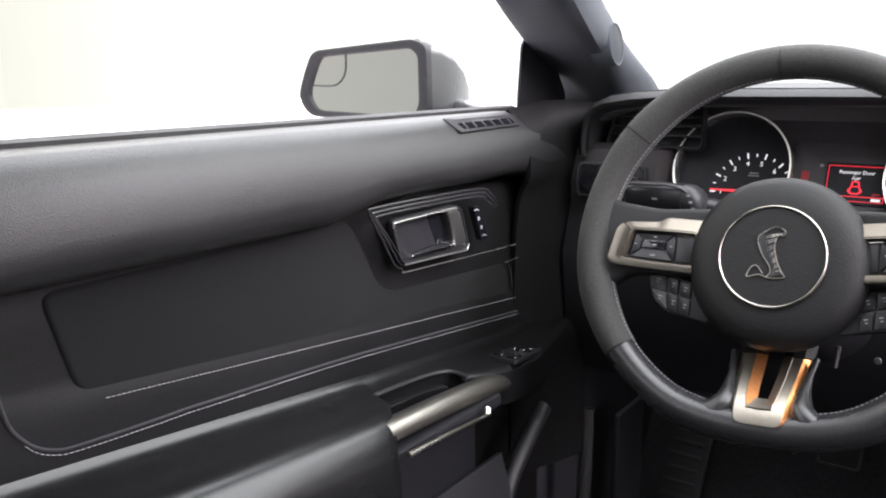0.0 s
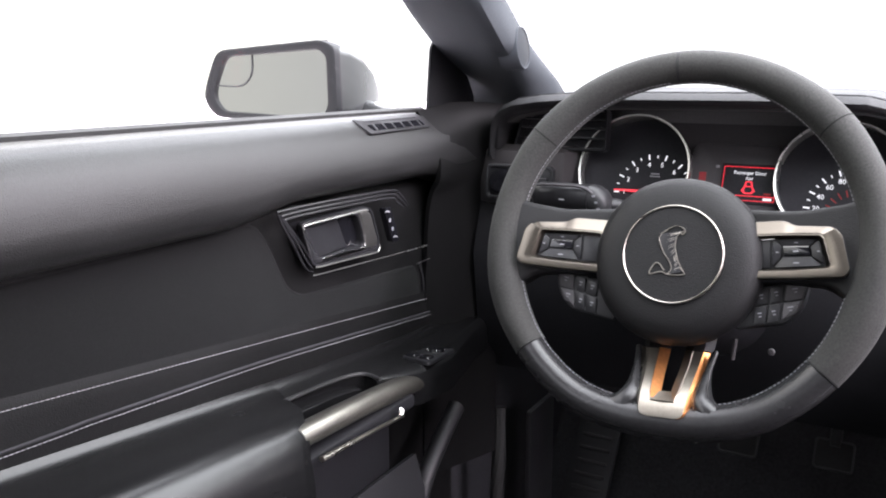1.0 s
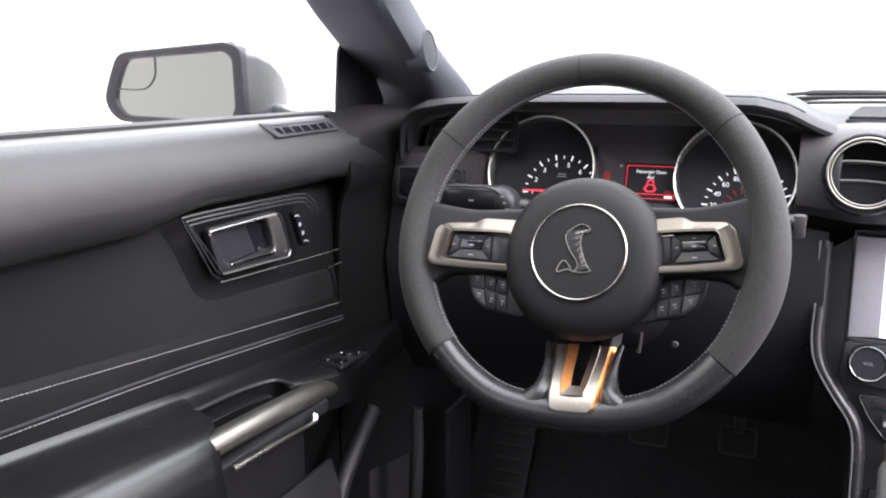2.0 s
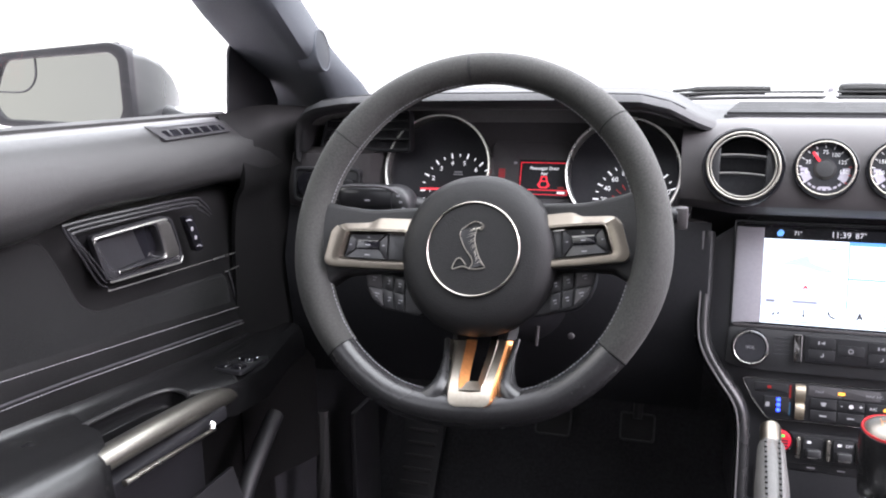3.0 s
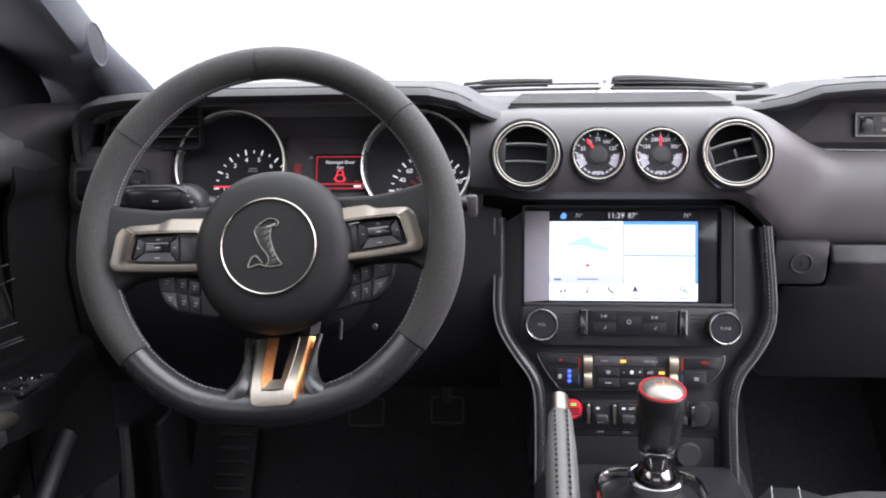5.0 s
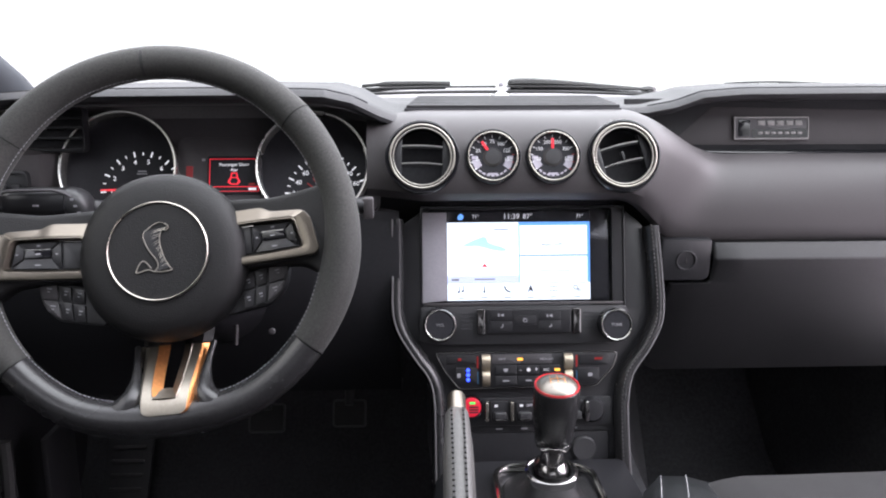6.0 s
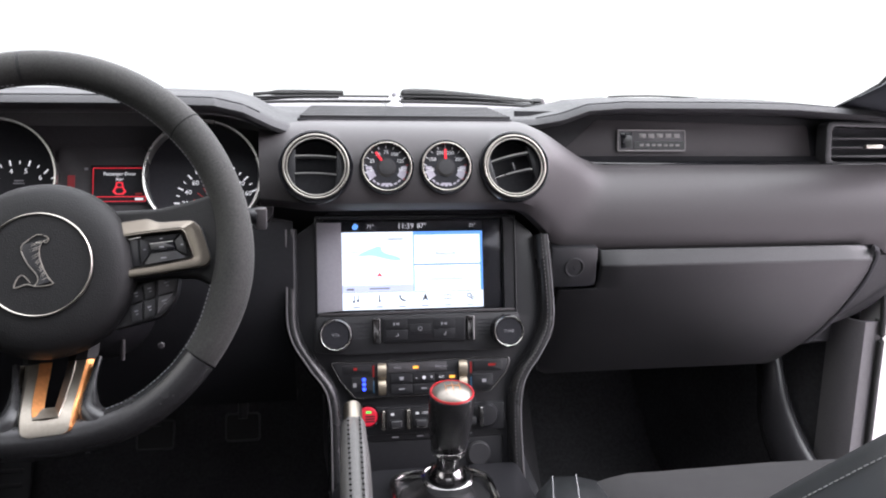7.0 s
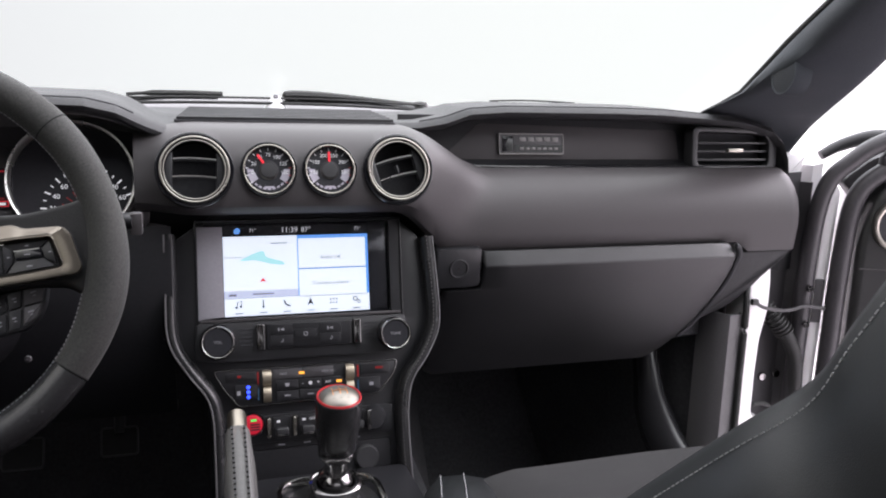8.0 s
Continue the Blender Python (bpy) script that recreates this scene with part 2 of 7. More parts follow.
def ring(outer, inner, z0, z1, bevel=0.0, bm=None):
    """A frame between two outlines of equal count."""
    own = bmesh.new()
    n = len(outer)
    rows = [[own.verts.new((x, y, z)) for x, y in line] for line, z in ((outer, z0), (outer, z1), (inner, z1), (inner, z0))]
    for a in range(4):
        for i in range(n):
            own.faces.new((rows[a][i], rows[a][(i + 1) % n], rows[(a + 1) % 4][(i + 1) % n], rows[(a + 1) % 4][i]))
    bmesh.ops.recalc_face_normals(own, faces=own.faces[:])
    if bevel:
        edges = [e for e in own.edges if all(abs(v.co.z - z1) < 1e-7 for v in e.verts) and e.calc_face_angle(0) > 1.0]
        bmesh.ops.bevel(own, geom=edges, offset=bevel, segments=2, profile=0.5, affect="EDGES")
    return join(bm, own)


def circle(r, n=40, cx=0.0, cy=0.0, ry=None):
    return [(cx + r * math.cos(2 * math.pi * i / n), cy + (ry or r) * math.sin(2 * math.pi * i / n)) for i in range(n)]


def lathe(profile, n=40, bm=None):
    """Turn (radius, z) pairs round the z axis; a radius of 0 closes it."""
    own = bmesh.new()
    rows = []
    for r, z in profile:
        rows.append([own.verts.new((0, 0, z))] if r < 1e-6 else [own.verts.new((r * math.cos(2 * math.pi * i / n), r * math.sin(2 * math.pi * i / n), z)) for i in range(n)])
    for a, b in zip(rows, rows[1:]):
        for i in range(n):
            j = (i + 1) % n
            if len(a) == 1 and len(b) > 1:
                own.faces.new((a[0], b[i], b[j]))
            elif len(b) == 1 and len(a) > 1:
                own.faces.new((a[i], a[j], b[0]))
            elif len(a) > 1:
                own.faces.new((a[i], a[j], b[j], b[i]))
    bmesh.ops.recalc_face_normals(own, faces=own.faces[:])
    return join(bm, own)


def spline(points, steps=8, closed=False):
    """A smooth line through the points."""
    p = [Vector(q) for q in points]
    n, out = len(p), []
    for i in range(n if closed else n - 1):
        a, b, c, d = (p[(i + k) % n] if closed else p[min(max(i + k, 0), n - 1)] for k in (-1, 0, 1, 2))
        for s in range(steps):
            t = s / steps
            out.append(0.5 * (2 * b + (c - a) * t + (2 * a - 5 * b + 4 * c - d) * t * t + (3 * b - a - 3 * c + d) * t ** 3))
    if not closed:
        out.append(p[-1])
    return out


def tube(points, radius, n=12, closed=False, flat=1.0, caps=True, bm=None, up=(0, 0, 1)):
    """A round (or flattened) bar along a line; radius may change along it."""
    own = bmesh.new()
    pts = [Vector(p) for p in points]
    m, rows = len(pts), []
    for i, p in enumerate(pts):
        a, b = (pts[i - 1], pts[(i + 1) % m]) if closed else (pts[max(i - 1, 0)], pts[min(i + 1, m - 1)])
        d = (b - a).normalized()
        side = d.cross(Vector(up))
        side = side.normalized() if side.length > 1e-5 else Vector((1, 0, 0))
        over = side.cross(d).normalized()
        r = radius(i / max(m - 1, 1)) if callable(radius) else radius
        rows.append([own.verts.new(p + side * (r * math.cos(2 * math.pi * k / n)) + over * (r * flat * math.sin(2 * math.pi * k / n))) for k in range(n)])
    for i in range(m if closed else m - 1):
        a, b = rows[i], rows[(i + 1) % m]
        for k in range(n):
            own.faces.new((a[k], a[(k + 1) % n], b[(k + 1) % n], b[k]))
    if caps and not closed:
        own.faces.new(rows[0][::-1])
        own.faces.new(rows[-1])
    bmesh.ops.recalc_face_normals(own, faces=own.faces[:])
    return join(bm, own)


def loft(sections, thick=0.0, closed=False, bm=None, ends=False):
    """A skin through lines of equal count; thick gives it a back."""
    own = bmesh.new()
    rows = [[own.verts.new(p) for p in sec] for sec in sections]
    n = len(rows[0])
    for a, b in zip(rows, rows[1:]):
        for i in range(n if closed else n - 1):
            own.faces.new((a[i], a[(i + 1) % n], b[(i + 1) % n], b[i]))
    if ends:
        own.faces.new(rows[0][::-1])
        own.faces.new(rows[-1])
    bmesh.ops.recalc_face_normals(own, faces=own.faces[:])
    if thick:
        bmesh.ops.solidify(own, geom=own.faces[:], thickness=thick)
    return join(bm, own)


def lerp(stations, x):
    """Values between (x, a, b, ...) rows, eased."""
    if x <= stations[0][0]:
        return stations[0][1:]
    for p, q in zip(stations, stations[1:]):
        if x <= q[0]:
            s = (x - p[0]) / (q[0] - p[0])
            return tuple(a + (b - a) * s for a, b in zip(p[1:], q[1:]))
    return stations[-1][1:]


def ease(a, b, x):
    s = min(max((x - a) / (b - a), 0), 1)
    return s * s * (3 - 2 * s)


def holes(ob, cutters):
    """Cut the cutters' bodies out of a mesh for good."""
    for bm in cutters:
        me = bpy.data.meshes.new("cut")
        bmesh.ops.recalc_face_normals(bm, faces=bm.faces[:])
        bm.to_mesh(me)
        bm.free()
        tool = new("cut", me)
        mod = ob.modifiers.new("cut", "BOOLEAN")
        mod.object, mod.operation, mod.solver = tool, "DIFFERENCE", "EXACT"
        bpy.context.view_layer.update()
        done = bpy.data.meshes.new_from_object(ob.evaluated_get(bpy.context.evaluated_depsgraph_get()))
        ob.modifiers.clear()
        ob.data = done
        bpy.data.objects.remove(tool)
    b2 = bmesh.new()
    b2.from_mesh(ob.data)
    smooth(b2, 32)
    b2.to_mesh(ob.data)
    b2.free()


def text_mesh(words, size, depth=0.0002, align="CENTER", squash=1.0):
    cu = bpy.data.curves.new("words", "FONT")
    cu.body, cu.size, cu.extrude, cu.align_x, cu.align_y = words, size, depth, align, "CENTER"
    cu.resolution_u = 2
    ob = new("words", cu)
    bpy.context.view_layer.update()
    me = bpy.data.meshes.new_from_object(ob.evaluated_get(bpy.context.evaluated_depsgraph_get()))
    bpy.data.objects.remove(ob)
    bm = bmesh.new()
    bm.from_mesh(me)
    bpy.data.meshes.remove(me)
    if squash != 1.0:
        bm.transform(Matrix.Diagonal((squash, 1, 1, 1)))
    return bm


def stitches(points, material, parent, step=0.005, length=0.0032, r=0.00045, name="stitching", lift=(0, 0, 0)):
    """A seam of single stitches along a line, joined."""
    pts = [Vector(p) + Vector(lift) for p in points]
    bm, gone, due = bmesh.new(), 0.0, 0.0
    for a, b in zip(pts, pts[1:]):
        d = (b - a)
        seg = d.length
        if seg < 1e-6:
            continue
        d.normalize()
        while due <= gone + seg:
            p = a + d * (due - gone)
            m = Matrix.Translation(p) @ d.to_track_quat("X", "Z").to_matrix().to_4x4()
            bmesh.ops.create_cube(bm, size=1.0, matrix=m @ Matrix.Diagonal((length, r * 2, r * 2, 1)))
            due += step
        gone += seg
    return part(name, bm, material, parent)


# ---- hall and car shell ----
MID = 0.012          # the car's middle line
lone("ground", box(60, 60, 0.1, (0, 0, -0.36)), FLOORWHITE, "pale white hall floor under the car", "floor", "structure")
lone("floor", box(1.56, 3.0, 0.04, (MID, 0.05, -0.022), 0.01), CARPET, "black carpeted cabin floor", "floor", "structure")
lone("firewall", loft([[(x, 1.28, 0.0), (x, 1.40, 0.12), (x, 1.50, 0.30), (x, 1.50, 0.70)] for x in (-0.76, -0.3, 0.3, 0.78)], 0.02), CARPET, "black carpeted bulkhead at the footwells", "bulkhead", "structure")


def side_line(s):
    """Mirror an x about the car's middle for side +1."""
    return (lambda x: x) if s < 0 else (lambda x: 2 * MID - x)


PILLAR = [(0.775, -0.742, 1.065, -0.602, 1.120), (0.80, -0.742, 1.050, -0.601, 1.095), (0.82, -0.735, 1.015, -0.600, 1.060), (0.86, -0.700, 0.905, -0.599, 0.968), (0.905, -0.668, 0.780, -0.598, 0.900), (1.0, -0.632, 0.630, -0.572, 0.700), (1.135, -0.585, 0.430, -0.520, 0.420)]


FAR_PILLAR = [(0.733, -0.796, 1.100, -0.670, 1.200), (0.778, -0.793, 1.056, -0.640, 1.120), (0.803, -0.750, 0.980, -0.616, 1.075), (0.826, -0.706, 0.904, -0.612, 0.995), (0.86, -0.692, 0.848, -0.608, 0.945), (0.905, -0.671, 0.775, -0.602, 0.880), (1.0, -0.632, 0.630, -0.572, 0.700), (1.135, -0.585, 0.430, -0.520, 0.420)]


def pillar(s, name):
    fx = side_line(s)
    rows, seam = [], []
    table = PILLAR if s < 0 else FAR_PILLAR
    for k in range(25):
        z = table[0][0] + (1.135 - table[0][0]) * k / 24
        ox, oy, ix, iy = lerp(table, z)
        seam.append((fx(ix), iy + 0.004, z))
        out = 1.0 if s < 0 else ease(0.79, 0.88, z)
        if s < 0:
            mx, my = ix + lerp([(0.775, -0.020), (0.80, -0.010), (0.8585, 0.014), (1.0, 0.020)], z)[0], iy - 0.112
        else:
            mx, my = ix + 0.020 * out + 0.009 * math.exp(-((z - 0.8585) / 0.025) ** 2), iy - 0.078 * out - 0.008 * (1 - out)
        nx, ny = ox + (ix - ox) * 0.40 + 0.008 * out, oy + (iy - oy) * 0.30 - 0.050 * out
        line = [(ox, oy), (nx, ny), (mx, my), (ix, iy), (ox * 0.8 + ix * 0.2, iy + 0.02)]
        rows.append(spline([(fx(x), y, z) for x, y in line], 5, True))
    if s > 0:
        lone("seal", tube(seam, 0.004, 8), RUBBER, "thin black seal between windscreen and pillar", "seal", "structure")
    return lone(name, loft(rows, closed=True, ends=True), TRIM, "grey cloth-covered windscreen pillar trim", "pillar", "structure")


pillar(-1, "pillar_left")
pillar(1, "pillar_right")


def roof_z(x, y):
    return 1.165 - 0.16 * (x - MID) ** 2 - 0.05 * (y + 0.3) ** 2


lone("ceiling", loft([[(x, y, roof_z(x, y)) for y in (0.42, 0.2, -0.1, -0.5, -0.9)] for x in (-0.60, -0.45, -0.2, 0.0, 0.2, 0.45, 0.62)], 0.03), HEADLINER, "grey cloth headlining", "ceiling", "structure")


def quarter(s, name):
    """The plain unseen side behind the door, its window closed over to cut light."""
    fx = side_line(s)
    bm = loft([[(fx(-0.72), y, z) for z in (0.0, 0.4, 0.78)] for y in (-0.42, -0.8, -1.4)], 0.04)
    loft([[(fx(-0.72), y, 0.78), (fx(-0.66), y - 0.03, 0.95), (fx(-0.58), y - 0.05, 1.13)] for y in (-0.36, -0.48)], 0.03, bm=bm)
    loft([[(fx(-0.72), y, 0.78), (fx(-0.68), y, 0.92), (fx(-0.60), y, 1.08)] for y in (-0.48, -0.9, -1.4)], 0.03, bm=bm)
    loft([[(fx(-0.60), y, 1.08), (fx(-0.575), y, 1.13)] for y in (0.42, 0.0, -0.5, -0.9)], 0.025, bm=bm)
    return lone(name, bm, DEEP, "unseen dark rear side wall, closed over its window", "wall", "structure")


quarter(-1, "wall_left")
quarter(1, "wall_right")
lone("wall_rear", loft([[(x, -1.40, 0.0), (x, -1.34, 0.45), (x, -1.30, 0.78)] for x in (-0.74, 0.0, 0.76)], 0.03), DEEP, "dark rear bulkhead below the back window", "wall", "structure")
lone("sill_right", box(0.10, 1.5, 0.14, (0.76, 0.24, 0.03), 0.02), WHITEPAINT, "white painted door sill", "sill", "structure")
lone("sill_left", box(0.06, 1.5, 0.14, (-0.735, 0.24, 0.05), 0.02), PLASTIC, "black plastic door sill", "sill", "structure")

# windscreen, with the line of its black border along the dash
screen_rows = []
for k in range(9):
    x = -0.66 + 1.344 * k / 8
    b = 1 - ((x - MID) / 0.68) ** 2
    screen_rows.append([(x, 1.26 + 0.22 * b, 0.792), (MID + (x - MID) * 0.88, 0.82 + 0.16 * b, 0.968), (MID + (x - MID) * 0.74, 0.37 + 0.10 * b, 1.128)])
glass = lone("window_1", loft(screen_rows, 0.004), GLASS, "clear raked windscreen glass", "windscreen", "structure")
lone("window_2", loft([[(-0.712, y, 0.70), (-0.712, y, 0.80), (-0.668, y - 0.02, 0.96), (-0.610, y - 0.04, 1.09)] for y in (0.86, 0.72, 0.3, -0.2, -0.36)], 0.004), GLASS, "clear driver's window glass, closed", "window", "structure")

# bonnet and cowl outside the windscreen
bonnet = []
for k in range(13):
    x = MID + (k - 6) / 6 * 0.80
    crown = 0.02 * (1 - ((x - MID) / 0.8) ** 2)
    bonnet.append([(x, y, z + crown) for y, z in ((1.56, 0.735), (1.62, 0.752), (1.9, 0.725), (2.3, 0.66), (2.6, 0.55), (2.7, 0.40))])
lone("bonnet", loft(bonnet, 0.012), WHITEPAINT, "white painted bonnet ahead of the windscreen", "bonnet", "structure")
rows = []
for k in range(25):
    x = -0.72 + 1.46 * k / 24
    up = 0.020 * max(0.0, 1 - ((x - 0.03) / 0.46) ** 2)
    rows.append([(x, 1.30, 0.735), (x, 1.44, 0.762 + 0.4 * up), (x, 1.492, 0.776 + up), (x, 1.510, 0.780 + up), (x, 1.545, 0.770 + up), (x, 1.60, 0.735)])
lone("cowl", loft(rows, 0.01), POSTGREY, "grey plastic cowl panel below the windscreen", "cowl", "structure")


def wiper(name, line, blade, thick, label):
    w = thing(name, line[0], label, "wiper", "windscreen wipers")
    part("arm", tube(spline(line, 6), 0.0075, 8, flat=0.6), PLASTIC, w)
    part("blade", tube(spline(blade, 6), thick, 8, flat=1.0), RUBBER, w)
    part("pivot", lathe([(0, 0.014), (0.012, 0.012), (0.016, 0.0), (0.016, -0.03)], 16), PLASTIC, w, at=Matrix.Translation(line[0]))
    return w


wiper("wiper", [(-0.24, 1.46, 0.786), (-0.15, 1.455, 0.797), (-0.06, 1.45, 0.799)], [(-0.205, 1.45, 0.8005), (-0.165, 1.448, 0.8035), (-0.11, 1.447, 0.8042), (-0.052, 1.445, 0.8035)], lambda t: 0.0030 + 0.0020 * ease(0.25, 0.32, t), "black windscreen wiper resting on the cowl")
wiper("wiper", [(0.30, 1.46, 0.786), (0.17, 1.455, 0.796), (0.03, 1.45, 0.791)], [(0.048, 1.447, 0.8020), (0.066, 1.446, 0.8050), (0.12, 1.445, 0.8045), (0.20, 1.445, 0.8005), (0.30, 1.446, 0.7935)], lambda t: 0.0035 + 0.0050 * ease(0.0, 0.12, t) - 0.0060 * ease(0.35, 1.0, t), "black windscreen wiper resting on the cowl")
for z, y, r in ((0.7985, 1.436, 0.0018), (0.7900, 1.428, 0.0026)):
    lone("seal", tube(spline([(-0.25, y - 0.006, z - 0.004), (-0.12, y, z), (0.02, y + 0.002, z + 0.001), (0.15, y, z), (0.30, y - 0.008, z - 0.005)], 6), r, 8), RUBBER, "thin black seal along the foot of the windscreen", "seal", "structure")
lone("seal", tube(spline([(0.424, 1.43, 0.8040), (0.47, 1.432, 0.8058), (0.52, 1.43, 0.8062), (0.592, 1.42, 0.8040)], 6), 0.0016, 8), RUBBER, "thin dark windscreen edge beyond the passenger's pad", "seal", "structure")
jet = thing("washer_jet", (0.035, 1.44, 0.772), "small pale washer jet on the cowl", "washer jet")
part("body", lathe([(0, 0.030), (0.008, 0.029), (0.012, 0.020), (0.018, 0.012), (0.022, 0.0), (0.022, -0.006), (0, -0.006)], 16), WHITEPRINT, jet, at=Matrix.Translation((0.035, 1.44, 0.774)))
part("nozzle", box(0.008, 0.006, 0.006, (0.035, 1.432, 0.803), 0.001), STRIP, jet)

# ---- dashboard ----
dash = thing("dashboard", (MID, 1.15, 0.45), "black soft-skinned dashboard with a charcoal panel across it", "dashboard")
BROW = [(-0.636, 0.928, 0.735), (-0.634, 0.924, 0.755), (-0.630, 0.918, 0.772), (-0.623, 0.912, 0.784), (-0.612, 0.906, 0.792), (-0.595, 0.90, 0.798), (-0.56, 0.897, 0.8032), (-0.53, 0.895, 0.8052), (-0.47, 0.895, 0.807), (-0.31, 0.895, 0.808), (-0.215, 0.895, 0.806),
        (-0.186, 0.914, 0.7985), (-0.157, 0.943, 0.7825), (-0.136, 0.968, 0.773), (-0.126, 1.00, 0.778), (-0.10, 1.03, 0.780), (0.11, 1.03, 0.779), (0.145, 1.03, 0.7795), (0.178, 1.03, 0.7805),
        (0.213, 1.028, 0.787), (0.248, 1.03, 0.799), (0.30, 1.03, 0.803), (0.47, 1.03, 0.804), (0.544, 1.03, 0.803), (0.611, 1.03, 0.799), (0.66, 1.03, 0.796), (0.695, 1.03, 0.791), (0.732, 1.028, 0.781), (0.750, 1.025, 0.764), (0.757, 1.022, 0.745), (0.759, 1.02, 0.722)]
rows = []
steps = sorted({round(-0.70 + 0.0125 * k, 4) for k in range(118)} | {round(b[0], 4) for b in BROW})
for x in [s for s in steps if -0.636 <= s <= 0.759]:
    ye, ze = lerp(BROW, x)
    top = max(ze + 0.004, 0.782) if -0.605 < x < 0.73 else ze + 0.004
    side = 0.02 * ease(0.62, 0.76, x) + 0.02 * ease(-0.58, -0.64, x)
    rows.append([(x, 1.42, 0.768 - side), (x, 1.30, 0.786 - side), (x, 1.15, top + 0.002 - side * 0.3), (x, ye + 0.06, 0.3 * top + 0.7 * (ze + 0.004)), (x, ye + 0.022, ze + 0.0035), (x, ye + 0.007, ze + 0.001),
                 (x, ye, ze - 0.005), (x, ye + 0.004, ze - 0.010), (x, ye + 0.018, ze - 0.0135), (x, ye + 0.07, ze - 0.018)])
part("upper_pad", loft(rows, 0.006), PAD, dash, "black soft-touch upper pad", 50)
brow_line = [(x, lerp(BROW, x)[0] + 0.030, lerp(BROW, x)[1] + 0.0052) for x in [0.18 + 0.01 * k for k in range(55)]]
part("brow_seam", tube([(x, y - 0.016, z - 0.0022) for x, y, z in brow_line], 0.0007, 6), DEEP, dash)
part("brow_seam", tube([(x, lerp(BROW, x)[0] + 0.014, lerp(BROW, x)[1] + 0.0030) for x in [-0.59 + 0.01 * k for k in range(43)]], 0.0007, 6), DEEP, dash)

# charcoal panel: bulges round the middle vents and runs on to the passenger's end
centre = [(1.010, 0.781), (0.985, 0.7795), (0.958, 0.774), (0.934, 0.760), (0.923, 0.742), (0.917, 0.722), (0.914, 0.704), (0.916, 0.692), (0.926, 0.684), (0.945, 0.679)]
far = [(1.050, 0.724), (1.034, 0.7235), (1.018, 0.721), (1.000, 0.712), (0.985, 0.698), (0.974, 0.680), (0.9695, 0.660), (0.9690, 0.642), (0.9705, 0.629), (0.978, 0.6195)]
near = [(0.975, 0.775), (0.965, 0.770), (0.955, 0.762), (0.946, 0.752), (0.940, 0.738), (0.935, 0.722), (0.932, 0.708), (0.934, 0.696), (0.942, 0.688), (0.955, 0.684)]
rows = []
for k in range(111):
    x = -0.172 + 0.928 * k / 110
    b = ease(-0.105, -0.172, x)
    drop, skirt = 0.006 * ease(0.744, 0.756, x), ease(0.648, 0.664, x)
    row = []
    for i, (c, f, n_) in enumerate(zip(centre, far, near)):
        low = min(max((i - 3) / 5, 0.0), 1.0)
        a = ease(0.135 - 0.015 * low, 0.275 - 0.065 * low, x)
        row.append((x, c[0] + (f[0] - c[0]) * a + (n_[0] - c[0]) * b + drop * 3, c[1] + (f[1] - c[1]) * a + (n_[1] - c[1]) * b))
    (_, y8, z8), (_, y9, z9) = row[8:]
    rows.append(row[:8] + [(x, y8 + 0.0005 * skirt, z8 - 0.004 * skirt), (x, y9 - 0.0050 * skirt, z9 - 0.0130 * skirt)])
band = part("charcoal_panel", loft(rows, 0.012), BAND, dash, "charcoal satin dash panel", 50)
VENTS, GAUGES, VZ = (-0.1085, 0.120), (-0.0290, 0.0395), 0.7335
FACE = plane_pose((0, 0.918, VZ), 17)


def posed(bm, m):
    bm.transform(m)
    return bm


holes(band, [posed(prism(circle(r, 44, x, 0), -0.05, 0.03), FACE) for x, r in ((VENTS[0], 0.0385), (VENTS[1], 0.0385), (GAUGES[0], 0.0270), (GAUGES[1], 0.0270))])

# long grille on top, behind the charcoal panel
GR = pose(0.005, 1.010, 0.7825, 7.5)
grille = part("grille", prism(rounded([(-0.135, -0.002), (0.135, -0.002), (0.118, 0.072), (-0.118, 0.072)], 0.006), -0.012, 0.0006, 0.0006), DEEP, dash, "black ribbed loudspeaker grille", at=GR)
for k in range(7):
    part("rib", box(0.262 - 0.0046 * k, 0.0060, 0.0050, (0, 0.003 + 0.0106 * k, 0.0020), 0.0012), PAD, grille, at=GR)


